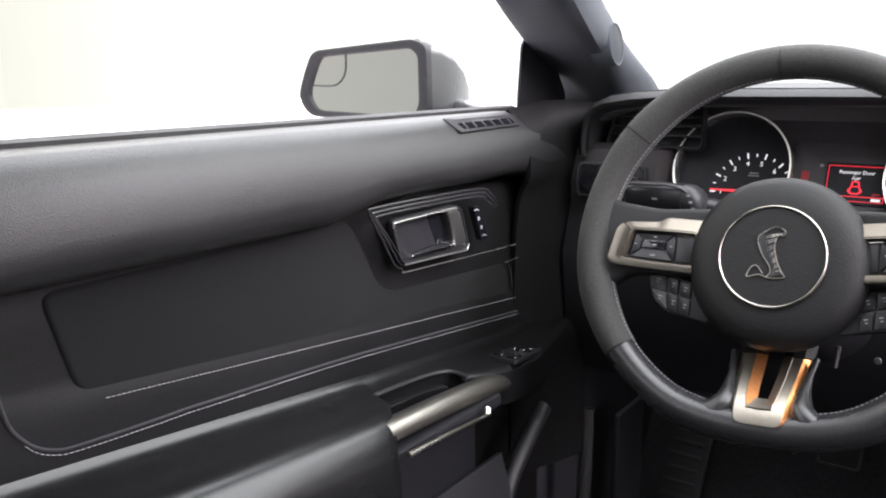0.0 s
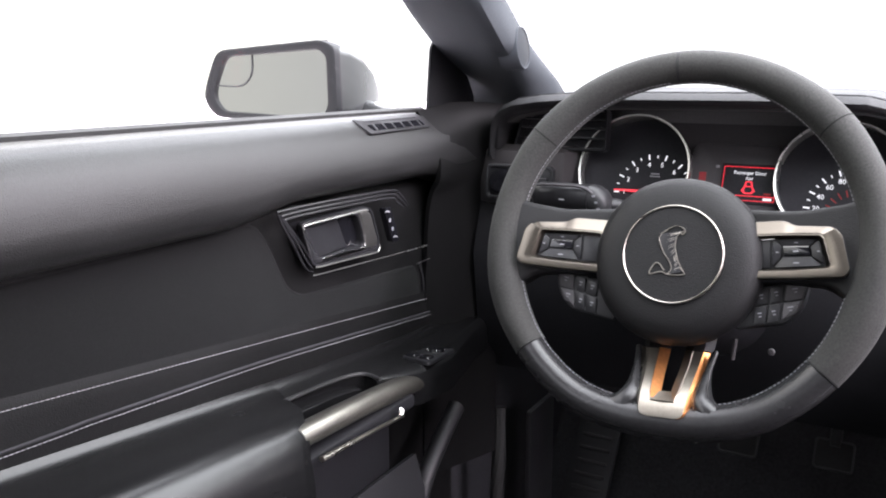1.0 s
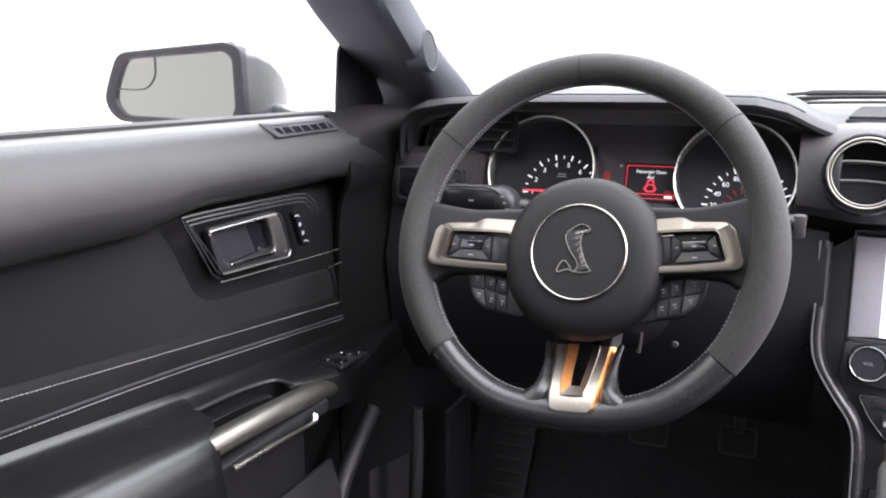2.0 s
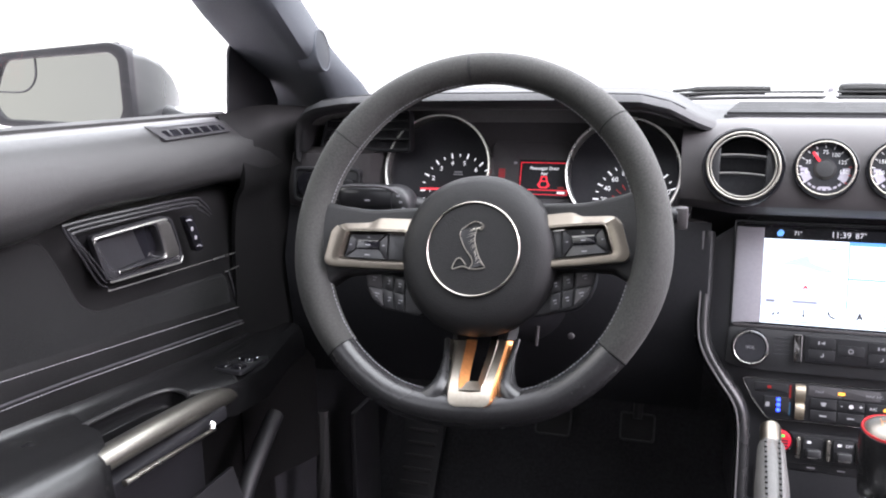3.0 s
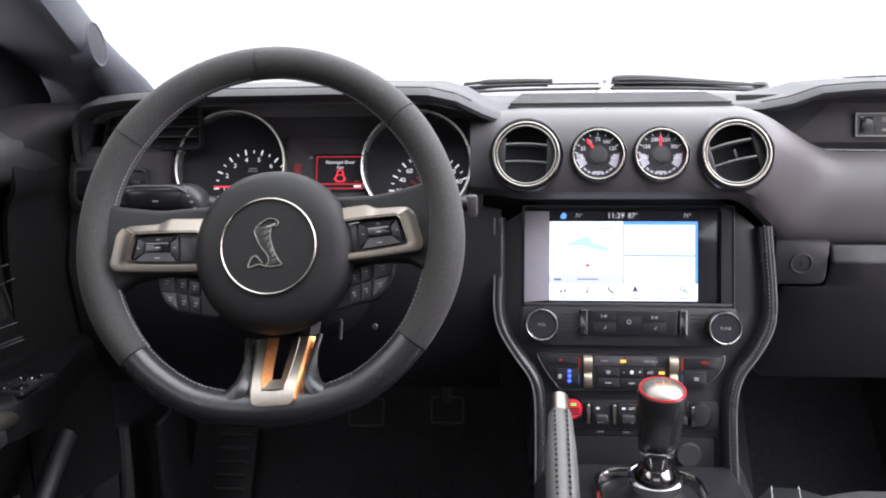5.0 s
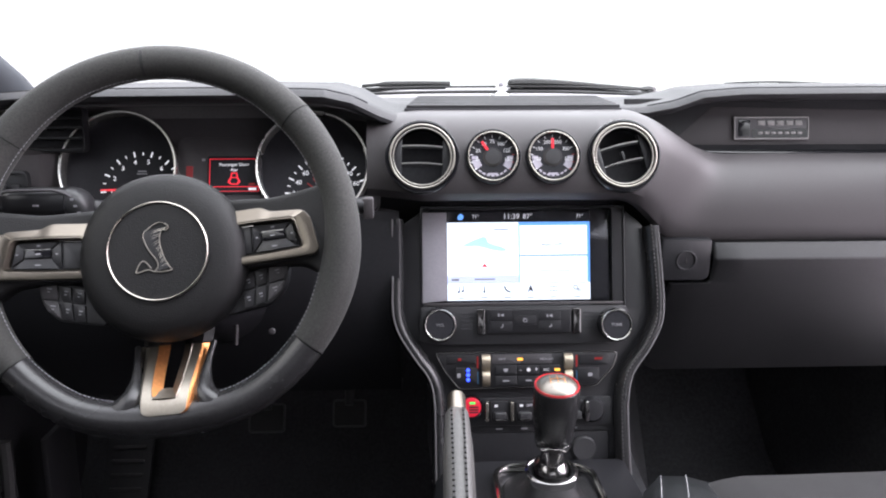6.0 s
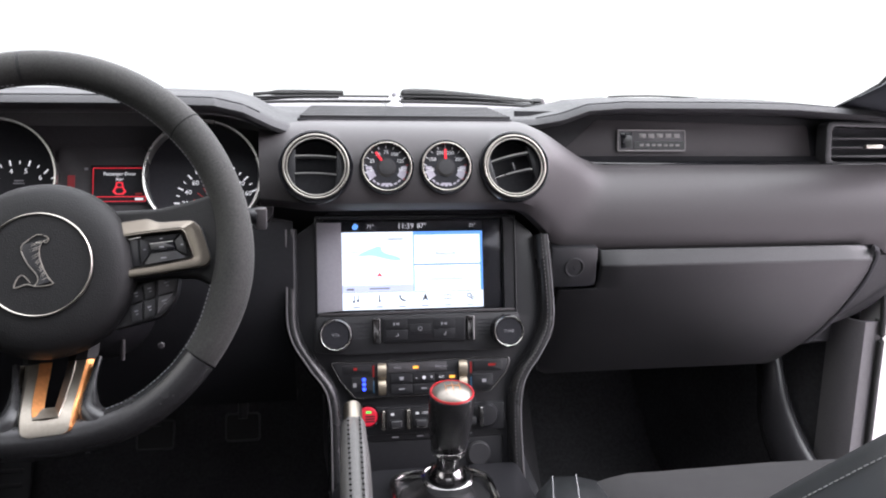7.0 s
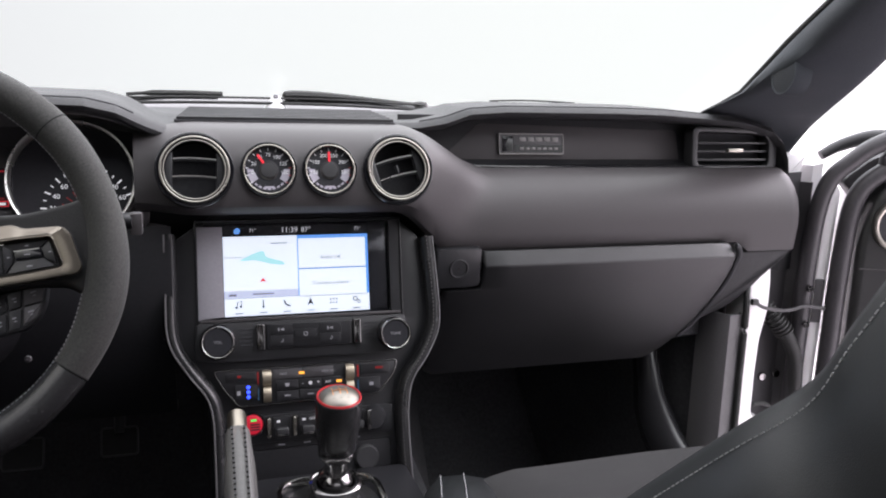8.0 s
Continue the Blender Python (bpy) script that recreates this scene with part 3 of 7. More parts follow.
def louvre_vent(x, tilt):
    v = part("air_vent", ring(circle(0.0371, 56), circle(0.0345, 56), -0.004, 0.0048, 0.0010), METAL, dash, "round air vent in a brushed metal ring", at=FACE @ pose(x, 0, 0))
    part("inner_ring", ring(circle(0.0333, 56), circle(0.0318, 56), -0.010, 0.0032, 0.0006), METAL, v, at=FACE @ pose(x, 0, 0))
    part("rim", ring(circle(0.0346, 48), circle(0.0312, 48), -0.012, 0.0022, 0.0005), GLOSS, v, at=FACE @ pose(x, 0, 0))
    part("outer_rim", ring(circle(0.0418, 56), circle(0.0371, 56), -0.008, 0.0016, 0.0008), GLOSS, v, at=FACE @ pose(x, 0, 0))
    part("well", lathe([(0.036, 0.0), (0.036, -0.034), (0, -0.036)], 40), DEEP, v, at=FACE @ pose(x, 0, 0))
    for dy in (-0.0085, 0.0115):
        half = math.sqrt(0.0312 ** 2 - dy ** 2) * 0.90
        arc = [(u, dy + 0.0022 * math.cos(u / half * 1.3), -0.010) for u in [half * (k / 8 - 1) for k in range(17)]]
        part("slat", tube(arc, 0.0022, 8, flat=0.55), BUTTON, v, at=FACE @ pose(x, 0, 0, 0, 0, tilt))
        part("slat_edge", tube([(u, w + 0.0010, z + 0.0018) for u, w, z in arc], 0.0009, 6), SILVER, v, at=FACE @ pose(x, 0, 0, 0, 0, tilt))
    if tilt > 0:
        part("slat", box(0.0030, 0.010, 0.006, (0.001, 0.001, -0.009), 0.0008), BUTTON, v, at=FACE @ pose(x, 0, 0, 0, 0, tilt))
    for sx in (-1, 1):
        part("cheek", box(0.010, 0.052, 0.010, (sx * 0.0280, 0, -0.011), 0.002), BUTTON, v, at=FACE @ pose(x, 0, 0, 0, 0, tilt))
    return v


louvre_vent(VENTS[0], -2)
louvre_vent(VENTS[1], 14)


def small_gauge(x, needle, words):
    m = FACE @ pose(x, 0, 0)
    g = part("gauge", ring(circle(0.0286, 48), circle(0.0266, 48), -0.003, 0.0032, 0.0009), METAL, dash, "small round gauge in a bright metal ring", at=m)
    part("outer_rim", ring(circle(0.0316, 48), circle(0.0286, 48), -0.006, 0.0014, 0.0006), GLOSS, g, at=m)
    part("dial", lathe([(0, -0.004), (0.0264, -0.004), (0.0264, -0.010), (0, -0.010)], 40), DIALFACE, g, at=m)
    for k in range(13):
        a = 215 - 250 * k / 12
        part("tick", box(0.0030, 0.0008, 0.0004, (0.0238, 0, -0.0037)), WHITEPRINT if k < 10 else REDDIM, g, at=m @ pose(0, 0, 0, 0, 0, a))
    for k, w in enumerate(words):
        a = radians(188 - 196 * k / (len(words) - 1))
        part("numeral", text_mesh(w, 0.0058), WHITEPRINT, g, at=m @ pose(0.0178 * math.cos(a), 0.0178 * math.sin(a), -0.0037))
    for a0, a1 in ((188, 218), (-38, -8)):
        seg = [radians(a0 + (a1 - a0) * k / 8) for k in range(9)]
        part("scale_patch", prism([(0.0235 * math.cos(a), 0.0235 * math.sin(a)) for a in seg] + [(0.0150 * math.cos(a), 0.0150 * math.sin(a)) for a in reversed(seg)], -0.0041, -0.0037), DIALGREY, g, at=m)
        edge_arc = [radians(a0 - 12 if a0 > 0 else a1 + 2) + radians(10) * k / 3 for k in range(4)]
        part("scale_patch", prism([(0.0235 * math.cos(a), 0.0235 * math.sin(a)) for a in edge_arc] + [(0.0165 * math.cos(a), 0.0165 * math.sin(a)) for a in reversed(edge_arc)], -0.0041, -0.0037), DIALGREY, g, at=m)
    for k in range(7):
        a = 228 + 14 * k
        part("bar", box(0.0020, 0.0036, 0.0004, (0.0212, 0, -0.0037), 0), DIALGREY, g, at=m @ pose(0, 0, 0, 0, 0, a))
    part("bar", box(0.0110, 0.0022, 0.0004, (0, -0.0192, -0.0036), 0), DIALGREY, g, at=m)
    part("needle", box(0.0125, 0.0026, 0.0008, (0.0150, 0, -0.0026), 0.0003), REDGLOW, g, at=m @ pose(0, 0, 0, 0, 0, needle))
    part("hub_cap", lathe([(0, -0.0005), (0.0085, -0.0010), (0.0112, -0.0036)], 28), PLASTIC, g, at=m)
    return g


small_gauge(GAUGES[0], 124, ["0", "25", "50", "75", "100", "125", "150"])
small_gauge(GAUGES[1], 90, ["100", "150", "200", "250", "300", "350"])

# passenger's recess under the pad, with the badge and the side vent
part("recess_back", loft([[(x, 1.085, 0.790), (x, 1.078, 0.760), (x, 1.072, 0.728), (x, 1.050, 0.7225)] for x in (0.16, 0.3, 0.45, 0.60, 0.76)], 0.004), HOUSING, dash, "dark recessed trim panel")
part("inlay", prism(rounded([(0.215, -0.024), (0.275, 0.028), (0.592, 0.022), (0.598, -0.024)], 0.006), 0, 0.004, 0.001), BAND, dash, "smooth charcoal inlay", at=plane_pose((0, 1.076, 0.752), 10))
part("edge_bead", tube(spline([(0.172, 1.030, 0.762), (0.20, 1.036, 0.742), (0.235, 1.036, 0.728), (0.29, 1.034, 0.7245), (0.45, 1.034, 0.7235), (0.62, 1.034, 0.7225), (0.75, 1.030, 0.720)], 8), 0.0022, 8), GLOSS, dash)
badge = part("badge", prism(rrect(0.100, 0.030, 0.002), 0, 0.0025, 0.0006), GREYTRIM, dash, "small metal maker's plate", at=plane_pose((0.353, 1.070, 0.7525), 10))
BM = plane_pose((0.353, 1.070, 0.7525), 10)
part("plate_frame", ring(rrect(0.100, 0.030, 0.002), rrect(0.0965, 0.0265, 0.0015), 0.002, 0.0036, 0.0004), DARKPLATE, badge, at=BM)
part("plate_field", box(0.074, 0.0105, 0.0008, (0.0115, -0.0065, 0.0028)), GLOSS, badge, at=BM)
part("plate_mark", box(0.016, 0.0215, 0.0008, (-0.0365, 0, 0.0028), 0.0003), GLOSS, badge, at=BM)
for k in range(5):
    part("plate_bar", box(0.0095, 0.0058, 0.001, (-0.0135 + 0.0125 * k, 0.0065, 0.0030), 0.0003), DARKPLATE, badge, at=BM)
for k in range(7):
    part("plate_bar", box(0.0060, 0.0030, 0.001, (-0.015 + 0.0088 * k, -0.0065, 0.0034), 0.0002), DARKPLATE, badge, at=BM)

SV = plane_pose((0.670, 1.041, 0.7505), 8)
svent = part("side_vent", ring(rounded([(-0.072, -0.031), (0.078, -0.034), (0.080, 0.014), (0.066, 0.030), (-0.070, 0.032)], 0.012), rounded([(-0.062, -0.025), (0.064, -0.026), (0.065, 0.012), (0.054, 0.022), (-0.061, 0.025)], 0.008), -0.02, 0.003, 0.002), PLASTIC, dash, "rectangular side air vent", at=SV)
part("well", box(0.128, 0.052, 0.006, (0.001, 0, -0.025)), DEEP, svent, at=SV)
for dy in (-0.0165, -0.004, 0.0085):
    part("slat", box(0.124, 0.0028, 0.014, (0.001, dy, -0.008), 0.001), BUTTON, svent, at=SV)
part("slider", box(0.026, 0.0055, 0.006, (0.004, -0.003, 0.0015), 0.0015), METAL, svent, at=SV)

# glovebox, its lock plate and the panel beyond
GB = plane_pose((0.45, 0.975, 0.53), -10)
tuck = lambda v: 0.006 - 0.066 * max(0.0, (0.080 - v) / 0.19) ** 1.6      # the lid curls back under itself
lean = lambda v: -0.75 * max(0.0, v - 0.0745)
rows = []
for v, ua, ub in ((0.0905, -0.200, 0.166), (0.0915, -0.201, 0.172), (0.0895, -0.202, 0.178), (0.085, -0.202, 0.182), (0.0765, -0.202, 0.1845), (0.0745, -0.202, 0.1846), (0.0725, -0.202, 0.1846), (0.058, -0.202, 0.1835), (0.043, -0.203, 0.181), (0.0405, -0.206, 0.1805), (0.0395, -0.252, 0.180), (0.015, -0.255, 0.1745), (-0.010, -0.255, 0.168), (-0.045, -0.255, 0.157), (-0.075, -0.255, 0.145), (-0.098, -0.254, 0.132), (-0.116, -0.250, 0.120), (-0.122, -0.240, 0.112)):
    w = tuck(v) + lean(v) - (0.006 if v == 0.0905 else 0.0)
    rows.append([(ua, v, w - 0.006), (ua + 0.001, v, w - 0.002), (ua + 0.004, v, w)] + [(ua + (ub - ua) * k / 10, v, w) for k in range(1, 10)] + [(ub - 0.006, v, w), (ub - 0.002, v, w - 0.0015), (ub, v, w - 0.006)])
glove = part("glovebox_door", loft(rows, 0.016), LIDSHADE, dash, "grained glovebox lid, darkened for its shade", 50, at=GB)
part("seam", tube([(x, y, tuck(y) - 0.0055) for x, y in rounded([(0.178, 0.0895), (0.1870, 0.0890), (0.1905, 0.078), (0.186, 0.040), (0.173, -0.012), (0.156, -0.062), (0.134, -0.108)], 0.014, 5)[5:-6]], 0.0042, 8), DEEP, glove, at=GB)
LK = plane_pose((0.215, 0.968, 0.600), -6)
lock = part("lock_plate", prism(rounded([(-0.032, 0.027), (0.030, 0.027), (0.030, -0.020), (0.024, -0.026), (-0.030, -0.026)], 0.004), -0.03, 0.004, 0.0012), BUTTON, dash, "black glovebox lock plate", at=LK)
part("lock_dish", ring(circle(0.0130, 32), circle(0.0104, 32), 0.003, 0.0058, 0.0008), PLASTIC, lock, at=LK)
part("key_barrel", lathe([(0, 0.0036), (0.0088, 0.0038), (0.0102, 0.001)], 24), HOUSING, lock, at=LK)
part("key_slot", box(0.0012, 0.006, 0.001, (0, 0, 0.0042)), DARKMETAL, lock, at=LK)
panel_bm = prism(rounded([(-0.085, 0.0655), (0.046, 0.0675), (0.030, 0.046), (0.010, 0.022), (-0.009, -0.013), (-0.022, -0.030), (-0.050, -0.052), (-0.082, -0.068), (-0.125, -0.090), (-0.135, -0.080), (-0.110, -0.020)], 0.01), -0.05, -0.002, 0.004, 3)
bmesh.ops.subdivide_edges(panel_bm, edges=[e for e in panel_bm.edges if e.calc_length() > 0.03], cuts=4, use_grid_fill=True)
for v in panel_bm.verts:
    v.co.z += tuck(v.co.y + 0.010) - 0.006
part("end_panel", panel_bm, PAD, dash, "dark lower end panel", at=plane_pose((0.700, 0.985, 0.540), -10))
part("panel_joint", tube([(0.652, 0.9835, 0.603), (0.690, 0.982, 0.605), (0.722, 0.981, 0.606)], 0.0011, 6), STRIP, dash)
part("lower_shell", loft([[(x, 1.02, 0.625), (x, 1.06, 0.60), (x, 1.06, 0.46), (x, 1.16, 0.415), (x, 1.45, 0.42)] for x in (0.16, 0.4, 0.6, 0.70)], 0.006), DEEP, dash)

part("stack_surround", loft([[(x, 0.955 + 0.03 * ease(0.10, 0.24, abs(x - 0.01)), 0.690), (x, 0.975 + 0.025 * ease(0.10, 0.24, abs(x - 0.01)), 0.672), (x, 1.005, 0.640), (x, 1.010, 0.600), (x, 1.02, 0.565)] for x in [-0.24 + 0.02 * k for k in range(26)]], 0.004), HOUSING, dash, "dark lower face behind the centre stack", 50)

# driver's side: cluster hood lining, side panel, vent, light switch, knee panel
# black lining coloured grey to take in glare from the windscreen
part("hood_lining", loft([[(x, lerp(BROW, x)[0] + 0.03, lerp(BROW, x)[1] - 0.012), (x, 1.0, lerp(BROW, x)[1] - 0.016), (x, 1.02, 0.70), (x, 0.985, 0.655)] for x in [-0.62 + 0.02 * k for k in range(25)]], 0.004), mat("hood_lining_with_glare", (0.10, 0.098, 0.100), 0.7, bump=0.2, grain=1000, var=0.15), dash, "matt black cluster surround, lightened for glare")
part("side_panel", loft([[(x, 0.955 + dy, 0.742), (x, 0.938 + dy, 0.735), (x, 0.932 + dy, 0.70), (x, 0.935 + dy, 0.668), (x, 0.955 + dy, 0.655)] for x, dy in ((-0.668, 0.02), (-0.64, 0.004), (-0.60, 0.0), (-0.565, 0.004), (-0.545, 0.012), (-0.532, 0.035))], 0.004), BAND, dash, "charcoal side panel")
LV = plane_pose((-0.557, 0.962, 0.764), 8)
part("corner_filler", loft([[(-0.60, 1.00, z), (-0.66, 1.01, z), (-0.72, 1.03, z), (-0.755, 1.06, z)] for z in (0.45, 0.60, 0.72, 0.785)], 0.006), DEEP, dash, "dark filler trim at the dashboard end")
lvent = part("side_vent", ring(rounded([(-0.062, -0.027), (0.062, -0.027), (0.060, 0.026), (-0.050, 0.026)], 0.008), rounded([(-0.058, -0.023), (0.0595, -0.023), (0.0575, 0.023), (-0.047, 0.023)], 0.006), -0.015, 0.001, 0.001), HOUSING, dash, "black side air vent", at=LV)
part("well", box(0.114, 0.044, 0.004, (0, 0, -0.018)), DEEP, lvent, at=LV)
for dy in (-0.011, 0.001, 0.012):
    part("slat", box(0.114, 0.0022, 0.012, (0.001, dy, -0.006), 0.0008), BUTTON, lvent, at=LV)
LS = plane_pose((-0.597, 0.932, 0.697), 4)
lsw = part("light_switch", ring(rrect(0.092, 0.044, 0.007), rrect(0.084, 0.036, 0.005), -0.004, 0.004, 0.0012), PLASTIC, dash, "black light switch panel", at=LS)
part("switch_face", box(0.084, 0.036, 0.004, (0, 0, -0.001), 0.001), BUTTON, lsw, at=LS)
part("rotary_knob", lathe([(0, 0.014), (0.013, 0.013), (0.0155, 0.010), (0.0165, 0.0)], 28), GLOSS, lsw, at=LS @ pose(-0.022, 0, 0))
for dx in (0.016, 0.032):
    part("dimmer", box(0.011, 0.018, 0.006, (dx, -0.002, 0.002), 0.0015), BUTTON, lsw, at=LS)
part("knee_panel", loft([[(x, 0.955, 0.665), (x, 0.935, 0.60), (x, 0.95, 0.50), (x, 1.0, 0.43), (x, 1.10, 0.40)] for x in (-0.66, -0.5, -0.3, -0.136)], 0.006), HOUSING, dash, "dark knee panel under the steering column")

# ---- instrument cluster ----
CL = plane_pose((-0.33, 0.97, 0.725), 20)
cluster = thing("instrument_cluster", (-0.33, 0.99, 0.68), "instrument cluster with two round dials and a lit display", "instruments")
# grey of the housing and bridge holds the same glare
part("housing", prism(rounded([(-0.215, -0.062), (0.172, -0.062), (0.172, 0.060), (-0.215, 0.060)], 0.02), -0.030, -0.012, 0.002), GREYTRIM, cluster, at=CL)
part("bridge", prism(rounded([(-0.070, -0.058), (0.034, -0.058), (0.030, 0.030), (-0.066, 0.030)], 0.01), -0.012, -0.006, 0.002), GREYTRIM, cluster, at=CL)


def main_dial(cx, r, c, rad, angles, words, needle, red_from):
    m = CL @ pose(cx, -0.008, 0)
    d = part("dial", lathe([(0, -0.010), (r, -0.010), (r, -0.014), (0, -0.014)], 56), DIALFACE, cluster, "deep round dial in a silver ring", at=m)
    part("dial_ring", lathe([(r - 0.0022, -0.012), (r - 0.0022, 0.0035), (r - 0.0012, 0.0055), (r + 0.0008, 0.0062), (r + 0.0018, 0.0045), (r + 0.0020, -0.012)], 72), SILVER, d, at=m)
    for a, w in zip(angles, words):
        part("numeral", text_mesh(w, 0.0078), WHITEGLOW, d, at=m @ pose(c[0] + rad * math.cos(radians(a)), c[1] + rad * math.sin(radians(a)), -0.0096))
    step = (angles[0] - angles[-1]) / (len(angles) - 1)
    for k in range(2 * len(angles) - 1):
        a = angles[0] - step * k / 2
        big = k % 2 == 0
        part("tick", box(0.0066 if big else 0.0036, 0.0017 if big else 0.0012, 0.0004, (rad + 0.0095, 0, 0)), REDGLOW if a < red_from else WHITEGLOW, d, at=m @ pose(c[0], c[1], -0.0096, 0, 0, a))
    part("needle", prism([(0.010, -0.0016), (rad + 0.012, -0.0006), (rad + 0.012, 0.0006), (0.010, 0.0016)], 0.002, 0.0032), REDGLOW, d, at=m @ pose(c[0], c[1], -0.0096, 0, 0, needle))
    part("needle_cap", lathe([(0, 0.008), (0.009, 0.007), (0.0115, 0.0)], 28), GLOSS, d, at=m @ pose(c[0], c[1], -0.0096))
    return d


tach = main_dial(-0.1325, 0.0665, (0.0238, -0.0248), 0.0345, [209, 182.5, 156, 130, 104, 78, 49, 23, -4], list("012345678"), 180, 10)
glow("faint_red_back_light", (0.6, 0.05, 0.06), 0.12)
part("unit_bar", box(0.010, 0.0016, 0.0004, (0.024, -0.0100, -0.0096)), GREYPRINT, tach, at=CL @ pose(-0.1325, 0, 0))
part("unit_bar", box(0.012, 0.0014, 0.0004, (0.024, -0.0130, -0.0096)), GREYPRINT, tach, at=CL @ pose(-0.1325, 0, 0))
speed = main_dial(0.0930, 0.0650, (0.015, -0.032), 0.0360, [177, 155, 133, 111, 89, 67, 45, 22], ["20", "40", "60", "80", "100", "120", "140", "160"], 190, -90)
for k in range(6):
    part("red_mark", box(0.0075, 0.0012, 0.0004, (0.0245, 0, 0)), REDDIM, speed, at=CL @ pose(0.108, -0.043, -0.0096, 0, 0, 178 - 18 * k))
lcd = part("display", box(0.062, 0.046, 0.003, (0.0005, -0.0165, -0.0055), 0.0006), DIALFACE, cluster, "small driver display lit red", at=CL)
LC = CL @ pose(0.0005, -0.0165, -0.0038)
part("display_frame", ring(rrect(0.0576, 0.0392, 0.001), rrect(0.0566, 0.0382, 0.001), 0, 0.0004), REDGLOW, lcd, at=LC)
part("words", text_mesh("Passenger Door", 0.0054), WHITEGLOW, lcd, at=LC @ pose(0, 0.0125, 0.0002))
part("words", text_mesh("Ajar", 0.0050), WHITEGLOW, lcd, at=LC @ pose(0, 0.0062, 0.0002))
part("icon", ring([(-0.0035, 0.003), (0.0035, 0.003), (0.0045, -0.003), (0.0075, -0.008), (0.0040, -0.0115), (-0.0040, -0.0115), (-0.0075, -0.008), (-0.0045, -0.003)],
                  [(-0.0022, 0.0018), (0.0022, 0.0018), (0.0030, -0.003), (0.0048, -0.0075), (0.0030, -0.0102), (-0.0030, -0.0102), (-0.0048, -0.0075), (-0.0030, -0.003)], 0, 0.0004), REDGLOW, lcd, at=LC)
part("icon", box(0.0075, 0.0010, 0.0004, (0, -0.0030, 0.0002)), REDGLOW, lcd, at=LC)
part("icon_bar", box(0.0565, 0.0007, 0.0004, (0, -0.0140, 0.0002)), REDGLOW, lcd, at=LC)
part("figure_bar", box(0.0090, 0.0028, 0.0004, (0.0215, -0.0168, 0.0002)), WHITEGLOW, lcd, at=LC)
part("figure_bar", box(0.0075, 0.0022, 0.0004, (0.0210, -0.0108, 0.0002)), REDDIM, lcd, at=LC)
part("lamp", box(0.0040, 0.0030, 0.0004, (-0.0360, 0.0025, -0.0055)), GREYPRINT, cluster, at=CL)
part("lamp", box(0.0080, 0.018, 0.0004, (-0.0520, -0.014, -0.0057)), bpy.data.materials["faint_red_back_light"], cluster, at=CL)

# ---- steering wheel ----
WH = plane_pose((-0.357, 0.765, 0.66), 20, 4.2)
wheel = thing("steering_wheel", (-0.357, 0.765, 0.66), "suede and leather steering wheel with a flattened bottom", "steering wheel")


def rim_point(a):
    x, y = 0.1745 * math.cos(a) - 0.004, 0.0138 + 0.1745 * math.sin(a)
    if y < -0.137:
        y = -0.137 - 0.040 * (1 - math.exp((y + 0.137) / 0.040))
    return Vector((x, y, 0))


def rim_radius(a):
    d = lambda c, w: math.exp(-(((math.degrees(a) - c + 180) % 360 - 180) / w) ** 2)
    return 0.0160 + 0.0026 * (d(-14, 18) + d(194, 18)) + 0.0012 * (d(40, 14) + d(140, 14)) + 0.0012 * d(270, 25)


def rim_piece(name, a0, a1, material, label):
    n = max(8, int((a1 - a0) / 3))
    ang = [radians(a0 + (a1 - a0) * k / n) for k in range(n + 1)]
    pts = [rim_point(a) for a in ang]
    return part(name, tube(pts, lambda t: rim_radius(ang[0] + (ang[-1] - ang[0]) * t), 20, flat=1.12), material, wheel, label, 60, at=WH)


rim_piece("rim_grip", -39.4, 90.8, SUEDE, "grey worn suede grip")
rim_piece("rim_grip", 91.8, 219.4, SUEDE, "grey worn suede grip")
rim_piece("top_marker", 90.8, 91.8, HUBSKIN, "dark centre band")
rim_piece("lower_rim", 219.8, 320.2, LEATHER, "smooth black leather lower rim")
for a in (-39.6, 219.6, 38, 142):
    p, q = rim_point(radians(a)), rim_point(radians(a + 1))
    part("seam", tube([p, p + (q - p) * 0.35], rim_radius(radians(a)) + 0.0004, 20, flat=1.12), CLOTH, wheel, at=WH)
inner = []
for k in range(121):
    a = radians(95 + 350 * k / 120)
    p = rim_point(a)
    c = Vector((0, 0.008, 0))
    inner.append(p + (c - p).normalized() * (rim_radius(a) * 1.0) + Vector((0, 0, 0.0030)))
stitches([WH @ p for p in inner], GREYPRINT, wheel, 0.0042, 0.0026, 0.00030)


def se(rx, ry, n, cx=0.0, cy=0.0, e=2.4, top=1.0):
    out = []
    for k in range(n):
        a = 2 * math.pi * k / n
        c, s = math.cos(a), math.sin(a)
        out.append((cx + rx * abs(c) ** (2 / e) * (1 if c > 0 else -1), cy + ry * (top if s > 0 else 1) * abs(s) ** (2 / e) * (1 if s > 0 else -1)))
    return out


hub = part("hub", loft([[(x, y, z) for x, y in se(0.0795 * f, 0.0810 * f, 56, 0, -0.003, 2.08)] for f, z in ((0.80, -0.050), (0.97, -0.028), (1.0, -0.012), (0.99, -0.003), (0.95, 0.0045), (0.87, 0.0095), (0.76, 0.0125), (0.63, 0.0138), (0.02, 0.0144))], closed=True, ends=True), HUBSKIN, wheel, "black grained airbag cover", at=WH)
EM = WH @ pose(0, 0, 0.0060)
part("emblem_disc", lathe([(0, 0.0105), (0.0455, 0.0098), (0.0462, 0.0070)], 56), HUBSKIN, hub, at=EM)
part("emblem_ring", lathe([(0.0450, 0.0085), (0.0452, 0.0114), (0.0459, 0.0120), (0.0467, 0.0114), (0.0470, 0.0085)], 64), METAL, hub, "thin chrome ring", at=EM)
u = 0.000284
